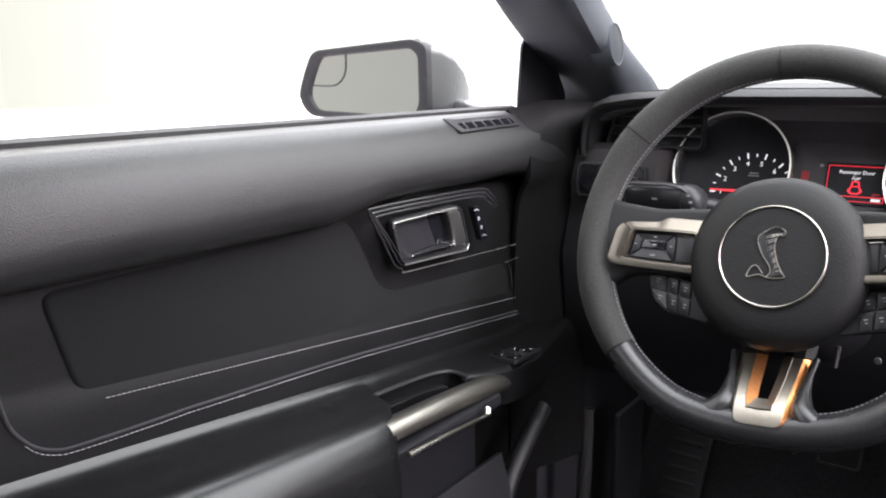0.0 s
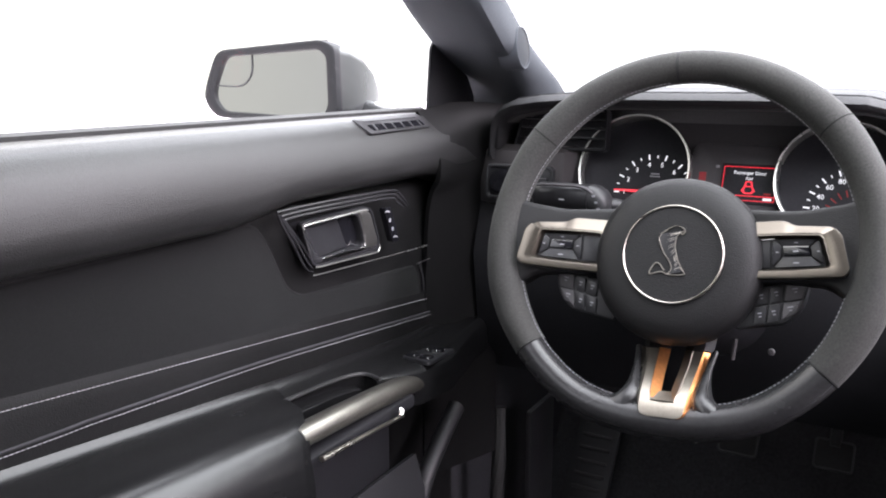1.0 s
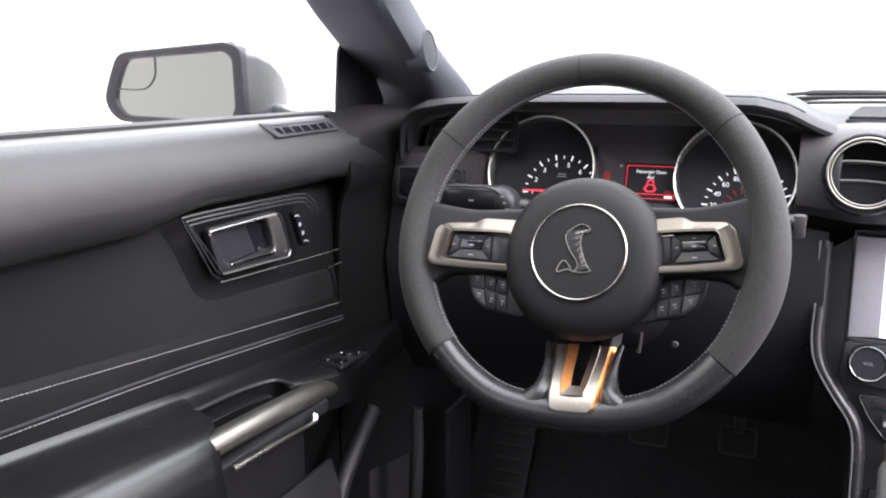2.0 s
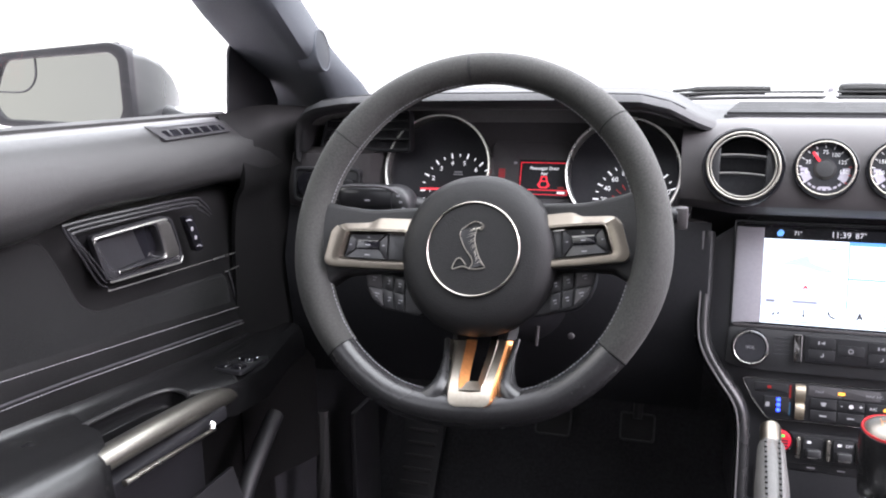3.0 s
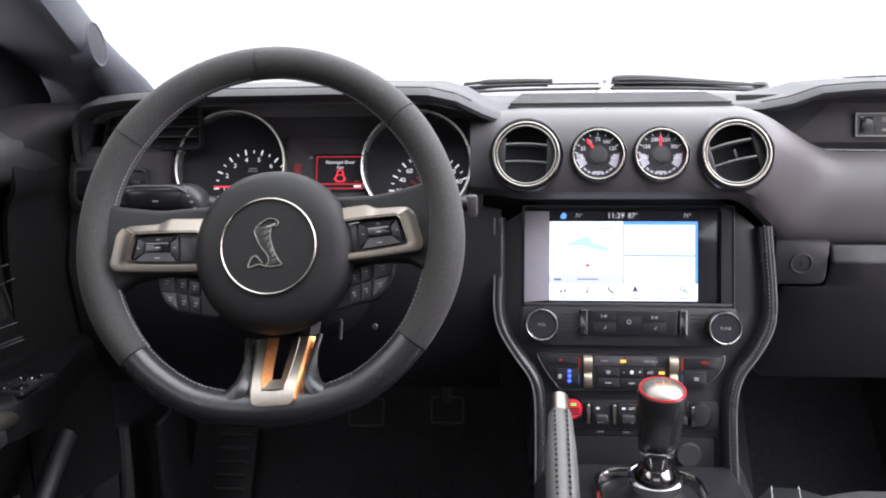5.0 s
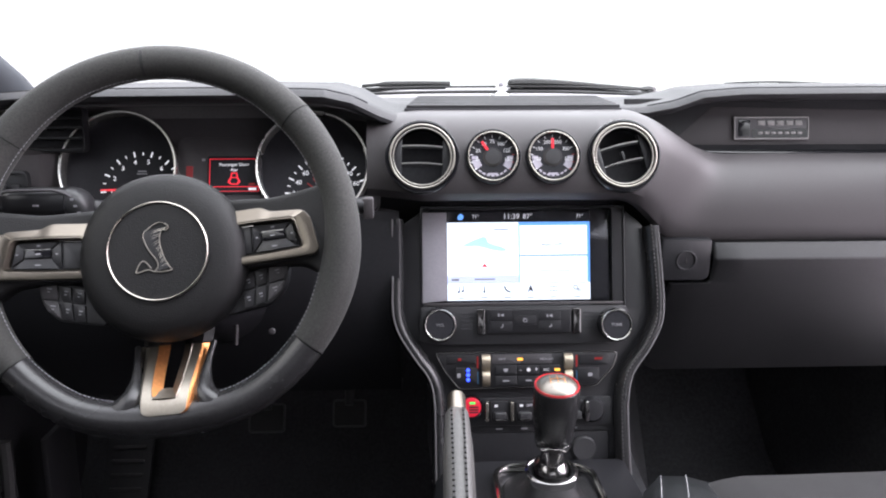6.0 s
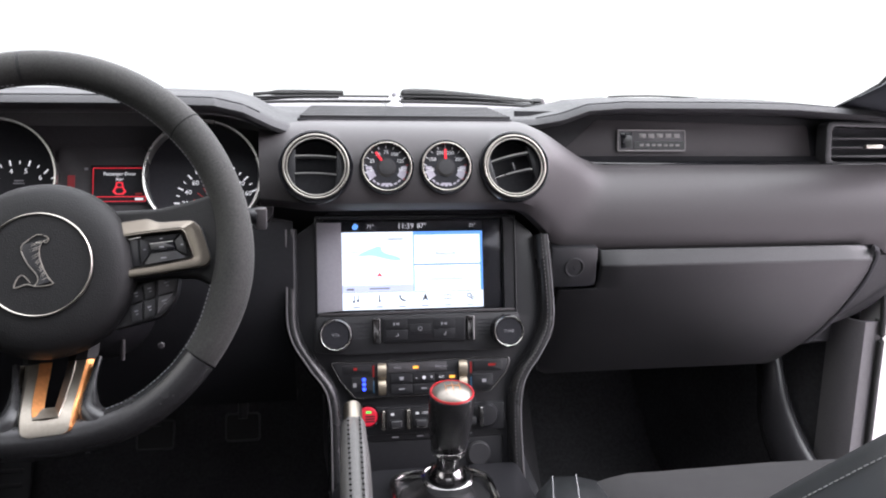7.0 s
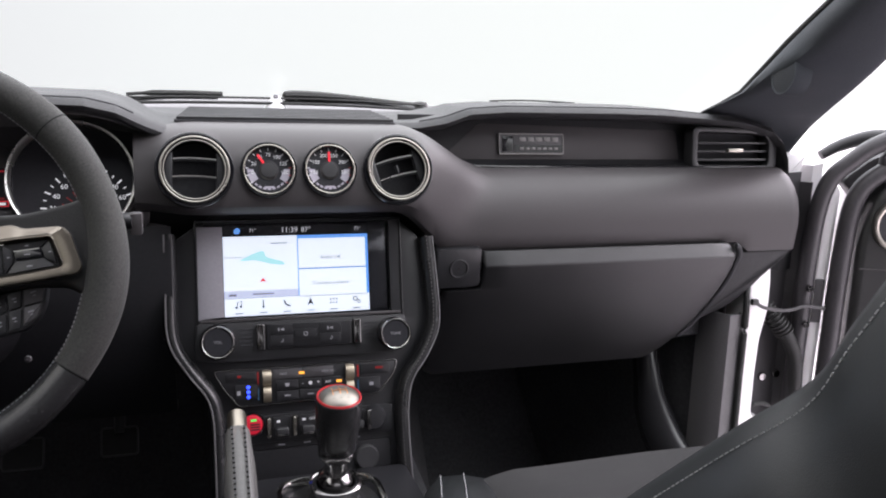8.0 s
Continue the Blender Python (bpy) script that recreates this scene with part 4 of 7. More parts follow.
flat_line = lambda pts, n=5: spline([(x * u, y * u, 0.0112) for x, y in pts], n)
left_edge, right_edge = flat_line([(-40, 66), (-44, 46), (-28, 5), (-4, -30), (0, -52), (-12, -68)]), flat_line([(36, 78), (14, 62), (8, 30), (14, 0), (24, -30), (40, -58)])
emb = part("emblem", loft([[a, (a + b) / 2 + Vector((0, 0, 0.0012)), b] for a, b in zip(map(Vector, left_edge), map(Vector, right_edge))], 0.0010), BUTTON, hub, "plain curved metal emblem", at=EM)
for line, r in ((left_edge, 0.00058), (right_edge, 0.00050), (flat_line([(-40, 66), (0, 92), (24, 90), (38, 78), (30, 66), (20, 72)]), 0.00065), (flat_line([(-30, 64), (-30, 46), (-12, 6), (8, -30)]), 0.00040), (flat_line([(-12, -68), (-34, -60), (-70, -68), (-58, -38), (-42, -32), (-22, -56)]), 0.00060), (flat_line([(-12, -68), (14, -70), (42, -66), (40, -58), (28, -44)]), 0.00060)):
    part("emblem_edge", tube(line, r, 6), METAL, emb, at=EM)
for k in range(15):
    a, b = Vector(left_edge[2 + int(k * 1.45)]), Vector(right_edge[2 + int(k * 1.45)])
    part("emblem_rib", tube([a.lerp(b, 0.45) + Vector((0, 0, 0.0010)), b + Vector((0, 0, 0.0003))], 0.00026, 5), METAL, emb, at=EM)


for s in (-1, 1):
    S = WH @ Matrix.Diagonal((s, 1, 1, 1))
    flip = lambda bm: (bmesh.ops.reverse_faces(bm, faces=bm.faces[:]), bm)[1] if s < 0 else bm
    spoke_at = WH @ pose(-0.004, 0, 0) @ Matrix.Diagonal((s, 1, 1, 1)) @ Matrix(((1, 0, 0, 0), (0, 1, 0, 0), (0.17, 0, 1, -0.0205), (0, 0, 0, 1)))
    web = [(0.040, 0.050), (0.110, 0.046), (0.150, 0.052), (0.172, 0.060), (0.176, -0.036), (0.160, -0.040), (0.136, -0.0215), (0.100, -0.0205), (0.040, -0.022)]
    part("spoke", flip(prism(rounded(web, 0.010), -0.020, 0.0015, 0.0055, 4)), HUBSKIN, wheel, "black leather spoke", 60, at=spoke_at)
    outer = rounded([(0.058, 0.0345), (0.0985, 0.0360), (0.1070, 0.0312), (0.1380, 0.0300), (0.1460, 0.0220), (0.1530, -0.0090), (0.1485, -0.0148), (0.1087, -0.0170), (0.058, -0.0190)], 0.0040, 4)
    middle = rounded([(0.069, 0.0215), (0.0985, 0.0226), (0.1070, 0.0226), (0.1288, 0.0224), (0.1320, 0.0195), (0.1385, -0.0048), (0.1362, -0.0074), (0.1087, -0.0098), (0.071, -0.0113)], 0.0030, 4)
    inn = rounded([(0.0705, 0.0175), (0.0985, 0.0200), (0.1070, 0.0200), (0.1255, 0.0200), (0.1285, 0.0180), (0.1350, -0.0040), (0.1330, -0.0060), (0.1087, -0.0082), (0.0725, -0.0095)], 0.0025, 4)
    face = ring(outer, middle, 0.0000, 0.0120, 0.0009)
    for v in face.verts:
        if v.co.z > 0.006 and v.co.y > 0.0275:
            v.co.z -= 0.0055
    sp = part("spoke_bezel", flip(face), BRONZE, wheel, "brushed metal spoke bezel", at=spoke_at)
    part("bezel_facet", flip(loft([[(x, y, 0.0118) for x, y in middle + middle[:1]], [(x, y, 0.0040) for x, y in inn + inn[:1]]], 0.0008)), BRONZE, sp, at=spoke_at)
    # black ring draws the shadow round the bezel
    part("bezel_shadow_line", flip(ring([(x * 1.005, y * 1.03) for x, y in outer], outer, 0.0, 0.0030, 0.0006)), DEEP, sp, at=spoke_at)
    pad = part("button_pad", flip(prism(inn, 0.000, 0.0050, 0.0010)), BUTTON, sp, "black switch pad", at=spoke_at)
    K = spoke_at @ pose(0, 0, 0.0048)
    part("button", flip(prism(rounded([(0.0985, 0.0115), (0.1195, 0.0118), (0.1215, 0.0042), (0.0990, 0.0035)], 0.0012), 0, 0.0034, 0.0006)), GLOSS, pad, at=K)
    part("button_rim", flip(tube([(0.1195, 0.0120, 0.0033), (0.0985, 0.0117, 0.0033)], 0.0005, 6)), SILVER, pad, at=K)
    for poly in ([(0.0915, 0.0188), (0.1265, 0.0190), (0.1200, 0.0128), (0.0980, 0.0125)], [(0.0985, 0.0025), (0.1215, 0.0032), (0.1310, -0.0050), (0.0915, -0.0075)], [(0.0895, 0.0180), (0.0968, 0.0118), (0.0975, 0.0030), (0.0895, -0.0070)], [(0.1212, 0.0122), (0.1278, 0.0180), (0.1330, -0.0032), (0.1228, 0.0030)]):
        part("key", flip(prism(rounded(poly, 0.0010), 0, 0.0026, 0.0006)), BUTTON, pad, at=K)
    part("key", flip(prism(rounded([(0.070, 0.0168), (0.0880, 0.0178), (0.0880, -0.0072), (0.070, -0.0080)], 0.0015), 0, 0.0016, 0.0006)), BUTTON, pad, at=K)
    # thin silver wire shaped as the glint on the pad's edge
    part("pad_glint", flip(tube([(0.072, 0.0178, 0.0014), (0.0905, 0.0190, 0.0022)], 0.0005, 6)), SILVER, pad, at=K)
    for px, py, pw in ((0.109, 0.0157, 0.0030), (0.110, -0.0025, 0.0050), (0.0935, 0.0070, 0.0022), (0.1275, 0.0080, 0.0022), (0.109, 0.0078, 0.0045)):
        part("key_mark", flip(box(pw, 0.0010, 0.0003, (px, py, 0.0035 if pw == 0.0045 else 0.0027))), GREYPRINT, pad, at=K)
    low = WH @ pose(-0.003, 0, 0) @ Matrix.Diagonal((s, 1, 1, 1)) @ pose(0.078, -0.034, 0, 0, 0, 13) @ pose(-0.078, 0.034, 0)
    pod = part("button_pod", flip(prism(rounded([(0.1245, -0.0225), (0.050, -0.0245), (0.050, -0.058), (0.0945, -0.0600), (0.1085, -0.0520), (0.1160, -0.0425)], 0.005), -0.026, -0.012, 0.002)), PLASTIC, wheel, "black switch pod", at=low)
    for poly, tone in (([(0.1215, -0.0245), (0.1030, -0.0255), (0.0985, -0.0400), (0.1140, -0.0405)], GREYTRIM), ([(0.1130, -0.0422), (0.0980, -0.0418), (0.0925, -0.0570), (0.1060, -0.0520)], GREYTRIM),
                       ([(0.1005, -0.0257), (0.0890, -0.0263), (0.0865, -0.0402), (0.0960, -0.0400)], BUTTON), ([(0.0955, -0.0418), (0.0855, -0.0418), (0.0805, -0.0575), (0.0905, -0.0575)], BUTTON),
                       ([(0.0870, -0.0265), (0.0760, -0.0270), (0.0735, -0.0402), (0.0845, -0.0402)], BUTTON), ([(0.0835, -0.0418), (0.0725, -0.0418), (0.0690, -0.0575), (0.0785, -0.0575)], BUTTON)):
        part("key", flip(prism(rounded(poly, 0.0014), -0.013, -0.0098, 0.0007)), tone, pod, at=low)
        cx, cy = sum(p[0] for p in poly) / 4, sum(p[1] for p in poly) / 4
        part("key_mark", flip(box(0.0048 if tone is GREYTRIM else 0.0034, 0.0012, 0.0003, (cx, cy + 0.002, -0.0096))), GREYPRINT, pod, at=low)
        part("key_mark", flip(box(0.0024, 0.0010, 0.0003, (cx, cy - 0.001, -0.0096))), GREYPRINT, pod, at=low)
    part("fairing", flip(tube(spline([(0.0365, -0.086, -0.030), (0.0335, -0.104, -0.0165), (0.0318, -0.122, -0.006), (0.0335, -0.136, 0.001), (0.043, -0.1455, 0.003), (0.064, -0.1510, 0.001), (0.085, -0.1485, -0.001)], 6), lambda t: (0.0030 + 0.0100 * ease(0.10, 0.60, t)) * (1 - 0.55 * ease(0.72, 1.0, t)), 14)), LEATHER, wheel, "leather fillet beside the lower spoke", 60, at=S)


def arm_z(y):
    """The fork's height over the wheel's plane: deep below the hub, over the rim at its lower end."""
    return -0.036 + 0.057 * ease(-0.070, -0.150, y)


ARM = [(-0.066, 0.0342, 0.0268, 0.0180, 0.0092), (-0.090, 0.0312, 0.0248, 0.0165, 0.0078), (-0.106, 0.0290, 0.0234, 0.0155, 0.0070), (-0.120, 0.0272, 0.0222, 0.0142, 0.0060), (-0.1275, 0.0262, 0.0216, 0.0132, 0.0052), (-0.1365, 0.0250, 0.0210, 0.0108, 0.0046), (-0.1450, 0.0234, 0.0202, 0.0, 0.0), (-0.1475, 0.0222, 0.0190, 0.0, 0.0), (-0.1490, 0.0205, 0.0172, 0.0, 0.0), (-0.1502, 0.0170, 0.0140, 0.0, 0.0)]
plate = bmesh.new()
for s in (-1, 1):
    S = WH @ Matrix.Diagonal((s, 1, 1, 1))
    flip = lambda bm: (bmesh.ops.reverse_faces(bm, faces=bm.faces[:]), bm)[1] if s < 0 else bm
    fine = [(y, *lerp([(-q[0], *q[1:]) for q in ARM], -y)) for y in [-0.066 - 0.0842 * k / 66 for k in range(67)]]
    root, fine = fine[:17], fine[16:]
    inner = [q for q in fine if q[0] > -0.1340]
    part("fork_root", flip(loft([[(a, y, arm_z(y) - 0.0085), (b, y, arm_z(y)), (c, y, arm_z(y)), (d, y, arm_z(y) - 0.0080)] for y, a, b, c, d in root], 0.002)), HUBSKIN, wheel, "black root of the lower spoke", at=S)
    loft([[(s * b, y, arm_z(y)), (s * (c if y > -0.1365 else 0.0), y, arm_z(y))] for y, a, b, c, d in fine], 0.003, bm=plate)
    # right-facing fork faces are coloured with the orange they reflect
    part("fork_flank", flip(loft([[(a, y, arm_z(y) - 0.0085), ((a + 2 * b) / 3, y, arm_z(y) - 0.0018), (b, y, arm_z(y) - 0.0001)] for y, a, b, c, d in fine], 0.0015)), COPPER_REFLECT if s > 0 else FORK, wheel, "flank with an orange reflection in its colour" if s > 0 else "", at=S)
    part("fork_facet", flip(loft([[(c, y, arm_z(y) - 0.0001), (d, y, arm_z(y) - 0.0085)] for y, a, b, c, d in inner], 0.0015)), COPPER_REFLECT if s < 0 else FORK, wheel, "inner facet with an orange reflection in its colour" if s < 0 else "", at=S)
    part("fork_edge", flip(loft([[(a + 0.0035, y, arm_z(y) - 0.0082), (a - 0.0002, y, arm_z(y) - 0.0082)] for y, a, b, c, d in fine if y > -0.108], 0.0015)), FORK, wheel, at=S)
bmesh.ops.remove_doubles(plate, verts=plate.verts[:], dist=0.0002)
part("fork_plate", plate, FORK, wheel, "satin silver forked lower spoke", 50, at=WH)
part("foot_slope", loft([[(-0.0122, -0.1330, arm_z(-0.133) - 0.0001), (-0.0108, -0.1362, arm_z(-0.1362)), (0.0108, -0.1362, arm_z(-0.1362)), (0.0122, -0.1330, arm_z(-0.133) - 0.0001)], [(-0.0052, -0.1270, arm_z(-0.127) - 0.0080), (-0.0050, -0.1276, arm_z(-0.1276) - 0.0080), (0.0050, -0.1276, arm_z(-0.1276) - 0.0080), (0.0052, -0.1270, arm_z(-0.127) - 0.0080)]], 0.0012), FORK, wheel, at=WH)
skirt_bm = prism(rounded([(0.0200, -0.1340), (0.0206, -0.1420), (0.0180, -0.1498), (0.0130, -0.1512), (-0.0130, -0.1512), (-0.0180, -0.1498), (-0.0206, -0.1420), (-0.0200, -0.1340)], 0.004), 0.0, 0.0165, 0.0020)
for v in skirt_bm.verts:
    if v.co.z > 0.008:
        v.co.z += arm_z(v.co.y) - 0.0180
part("foot_skirt", skirt_bm, FORK, wheel, at=WH)
part("column", lathe([(0.052, -0.03), (0.062, -0.06), (0.066, -0.12), (0.070, -0.21)], 32), HOUSING, wheel, "black steering column shroud", at=WH @ pose(0, -0.012, 0))
part("tilt_lever", tube([(-0.313, 0.860, 0.558), (-0.3145, 0.858, 0.536)], 0.0024, 8), BAND, wheel, "grey column tilt lever")
part("ignition_mark", lathe([(0, 0.002), (0.003, 0.0015), (0.004, 0.0)], 12), GREYTRIM, wheel, at=Matrix.Translation((-0.282, 0.90, 0.537)) @ pose(0, 0, 0, 90))


def stalk(name, line, radius, label):
    s = thing(name, line[0], label, "control stalk", "steering column stalks")
    part("arm", tube(spline(line, 6), radius, 18, flat=0.72), BUTTON, s, "", 60)
    return s


left = thing("turn_stalk", (-0.43, 0.87, 0.685), "black turn signal stalk on the steering column", "control stalk", "steering column stalks")
body = [(-0.5395, 0.006, 0.007), (-0.5375, 0.011, 0.011), (-0.533, 0.0145, 0.0135), (-0.525, 0.0160, 0.0146), (-0.505, 0.0165, 0.0148), (-0.485, 0.0168, 0.0148), (-0.472, 0.0168, 0.0148)]
part("arm", loft([[(x, 0.846 + y, 0.6970 + z) for y, z in se(ry, rz, 24, e=2.8)] for x, ry, rz in body], closed=True, ends=True), BUTTON, left, "", 60)
# grey bead imitates the light on the stalk's upper edge
part("arm_edge_light", tube(spline([(-0.536, 0.831, 0.706), (-0.528, 0.8300, 0.7105), (-0.505, 0.8295, 0.7112), (-0.482, 0.8300, 0.7112), (-0.470, 0.832, 0.707), (-0.461, 0.835, 0.698)], 6), 0.0016, 8), GREYTRIM, left)
part("collar", loft([[(x, 0.848 + y, zc + z) for y, z in se(r, r * 0.88, 24, e=2.6)] for x, zc, r in ((-0.4725, 0.6970, 0.0172), (-0.4640, 0.6950, 0.0178), (-0.4575, 0.6920, 0.0172), (-0.4535, 0.6895, 0.0150), (-0.4510, 0.6880, 0.0110))], closed=True, ends=True), PLASTIC, left, "turning light collar", 60)
part("root", tube([(-0.4560, 0.860, 0.689), (-0.425, 0.875, 0.682)], 0.0085, 14), PLASTIC, left)
part("mark_bar", box(0.006, 0.0006, 0.0018, (-0.500, 0.8293, 0.696)), GREYPRINT, left)
for k in range(3):
    part("mark_bar", box(0.0035, 0.0006, 0.0022, (-0.464 + 0.003 * k, 0.8300, 0.702 - 0.0068 * k)), GREYPRINT, left)
right = stalk("wiper_stalk", [(-0.30, 0.87, 0.680), (-0.23, 0.85, 0.690), (-0.168, 0.838, 0.692)], lambda t: 0.0085 + 0.0035 * ease(0.8, 0.9, t), "black wiper stalk with a grey tip")
part("tip", box(0.012, 0.014, 0.022, (-0.166, 0.836, 0.690), 0.003), BAND, right)

# ---- centre stack ----
ST = plane_pose((0.012, 0.93, 0.53), 13)
stack = thing("centre_stack", (0.012, 0.98, 0.36), "black centre stack with a lit touchscreen and switches", "centre console")
outline = [(-0.100, 0.152), (0.108, 0.150), (0.148, 0.118), (0.157, 0.020), (0.150, -0.012), (0.124, -0.052), (0.114, -0.085), (0.116, -0.165), (-0.103, -0.165), (-0.103, -0.080), (-0.120, -0.045), (-0.142, -0.008), (-0.150, 0.020), (-0.150, 0.118)]
fascia = part("fascia", prism(rounded(outline, 0.012), -0.06, -0.004, 0.002), BUTTON, stack, "black plastic fascia", at=ST)
holes(fascia, [posed(prism(rrect(0.222, 0.116, 0.004, -0.003, 0.0825), -0.016, 0.02), ST)])
scr = part("touchscreen", box(0.220, 0.114, 0.006, (-0.003, 0.0825, -0.0140), 0.001), GLOSS, stack, "lit touchscreen behind gloss black glass", at=ST)
# pale colour imitates the reflection on the recess wall
part("screen_side", prism([(-0.121, 0.028), (-0.0915, 0.0305), (-0.0915, 0.136), (-0.1205, 0.136)], -0.008, -0.0025, 0.0008), STRIP, stack, "screen recess wall, its reflection coloured silver-grey", at=ST)
part("screen_frame", ring(rrect(0.246, 0.124, 0.003, 0.0, 0.0825), rrect(0.2425, 0.1165, 0.003, 0.0, 0.0825), -0.005, -0.002, 0.0008), GLOSS, stack, at=ST)
PX = ST @ pose(-0.0042, 0.0835, -0.0105)
SW, SH = 0.1732, 0.1065
WHITE_UI = glow("display_white", (0.84, 0.92, 1.0), 1.55)
PALE_UI = glow("display_pale_lilac", (0.66, 0.72, 0.92), 1.2)
BLUE_UI = glow("display_blue", (0.16, 0.42, 1.0), 1.3)
TEAL_UI = glow("display_teal", (0.46, 0.86, 0.88), 1.4)
DARK_UI = glow("display_dark_grey", (0.06, 0.06, 0.08), 0.4)
GREY_UI = glow("display_grey", (0.30, 0.31, 0.36), 0.6)


def ui(name, w, h, x, y, material, z=0.0, r=0.0):
    """A flat lit field of the display: size and place as shares of its width and height, from its upper left."""
    u, v = (x + w / 2 - 0.5) * SW, (0.5 - y - h / 2) * SH
    bm = prism(rrect(w * SW, h * SH, r), z, z + 0.00015) if r else box(w * SW, h * SH, 0.00015, (0, 0, z))
    return part(name, bm, material, scr, at=PX @ pose(u, v, 0))


def ui_words(words, size, x, y, material, z=0.0004, align="CENTER"):
    return part("words", text_mesh(words, size, 0.00005, align), material, scr, at=PX @ pose((x - 0.5) * SW, (0.5 - y) * SH, z))


ui("status_bar", 1.0, 0.115, 0.0, 0.0, DIALFACE)
ui("map_field", 0.50, 0.685, 0.0, 0.117, WHITE_UI)
ui("panel_field", 0.50, 0.685, 0.50, 0.117, BLUE_UI)
ui("tile", 0.474, 0.335, 0.507, 0.155, WHITE_UI, 0.0003)
ui("tile", 0.474, 0.300, 0.507, 0.505, WHITE_UI, 0.0003)
ui("tile_edge", 0.474, 0.006, 0.507, 0.492, GREY_UI, 0.0003)
ui("tile_edge", 0.474, 0.006, 0.507, 0.806, GREY_UI, 0.0005)
ui("name_strip", 0.50, 0.082, 0.0, 0.720, PALE_UI, 0.0003)
ui("icon_bar", 1.0, 0.195, 0.0, 0.805, WHITE_UI)
ui("map_road", 0.12, 0.006, 0.0, 0.345, GREY_UI, 0.0003)
WATER = [(-0.068, 0.012, 0), (-0.050, 0.021, 0), (-0.040, 0.023, 0), (-0.036, 0.016, 0), (-0.018, 0.010, 0), (-0.016, 0.006, 0), (-0.030, 0.007, 0), (-0.050, 0.012, 0)]
part("map_water", prism([tuple(p[:2]) for p in spline(WATER, 5, True)], 0.0002, 0.0004), TEAL_UI, scr, at=PX)
part("arrow", prism([(-0.0455, -0.0140), (-0.0415, -0.0085), (-0.0375, -0.0140), (-0.0415, -0.0127)], 0.0003, 0.0006), REDGLOW, scr, at=PX)
ui("text_bar", 0.11, 0.010, 0.32, 0.195, GREY_UI, 0.0004)
ui("text_bar", 0.14, 0.014, 0.19, 0.755, GREY_UI, 0.0006)
ui("text_bar", 0.05, 0.022, 0.03, 0.755, GREY_UI, 0.0006)
ui_words("71°", 0.0062, 0.20, 0.055, WHITEGLOW)
ui_words("11:39", 0.0092, 0.45, 0.055, WHITEGLOW)
ui_words("87°", 0.0085, 0.565, 0.055, WHITEGLOW)
ui_words("71°", 0.0062, 0.93, 0.055, WHITEGLOW)
part("symbol", prism(rounded([(-0.004, 0.0), (0, 0.0042), (0.004, 0.001), (0.002, -0.0035), (-0.003, -0.0035)], 0.001), 0.0002, 0.0004), BLUE_UI, scr, at=PX @ pose(-0.070, 0.0475, 0))
ui_words("Audio Off", 0.0062, 0.73, 0.375, GREY_UI, 0.0007)
ui_words("Connect a phone", 0.0062, 0.73, 0.665, GREY_UI, 0.0007)
for k in range(6):
    u = (0.095 + 0.162 * k - 0.5) * SW
    m = PX @ pose(u, -0.0400, 0.0004)
    if k == 0:
        part("symbol", tube([(-0.002, -0.003, 0), (-0.002, 0.0035, 0), (0.003, 0.0045, 0), (0.003, -0.002, 0)], 0.0005, 6), DARK_UI, scr, at=m)
        part("symbol", prism(circle(0.0014, 12, -0.0032, -0.003), 0, 0.0003), DARK_UI, scr, at=m)
        part("symbol", prism(circle(0.0014, 12, 0.0018, -0.002), 0, 0.0003), DARK_UI, scr, at=m)
    elif k == 1:
        part("symbol", box(0.0012, 0.009, 0.0003), DARK_UI, scr, at=m)
        part("symbol", prism(circle(0.0014, 12, 0, -0.003), 0, 0.0003), DARK_UI, scr, at=m)
    elif k == 2:
        part("symbol", tube(spline([(-0.0035, 0.0035, 0), (-0.002, -0.0005, 0), (0.0005, -0.0025, 0), (0.004, -0.0035, 0)], 5), 0.0009, 6), DARK_UI, scr, at=m)
    elif k == 3:
        part("symbol", prism([(-0.004, -0.0045), (0, 0.0055), (0.004, -0.0045), (0, -0.0015)], 0, 0.0003), DARK_UI, scr, at=m)
    elif k == 4:
        for a in range(3):
            for b in range(2):
                part("symbol", prism(circle(0.0010, 10, (a - 1) * 0.0038, (b - 0.5) * 0.0042), 0, 0.0003), DARK_UI, scr, at=m)
    else:
        part("symbol", ring(circle(0.0030, 16, -0.0012, 0.0012), circle(0.0020, 16, -0.0012, 0.0012), 0, 0.0003), DARK_UI, scr, at=m)
        part("symbol", ring(circle(0.0022, 16, 0.0032, -0.0022), circle(0.0013, 16, 0.0032, -0.0022), 0, 0.0003), DARK_UI, scr, at=m)
    ui("text_bar", 0.055, 0.012, 0.0675 + 0.162 * k, 0.965, GREY_UI, 0.0004)
part("screen_glass", box(0.2205, 0.1145, 0.001, (-0.003, 0.0825, -0.0085)), pane("display_glass", (0.96, 0.96, 0.98), 0.08), scr, at=ST)

# shelf with volume and tuning knobs and the key panel
shelf = part("shelf", prism(rounded([(-0.124, 0.0245), (0.124, 0.0235), (0.126, -0.018), (0.100, -0.022), (-0.090, -0.022), (-0.126, -0.018)], 0.006), -0.010, 0.002, 0.0015), PLASTIC, stack, "ledge of audio controls", at=ST)
part("shelf_edge", box(0.238, 0.0035, 0.005, (0.0, 0.0265, 0.0005), 0.0012), BAND, shelf, at=ST)
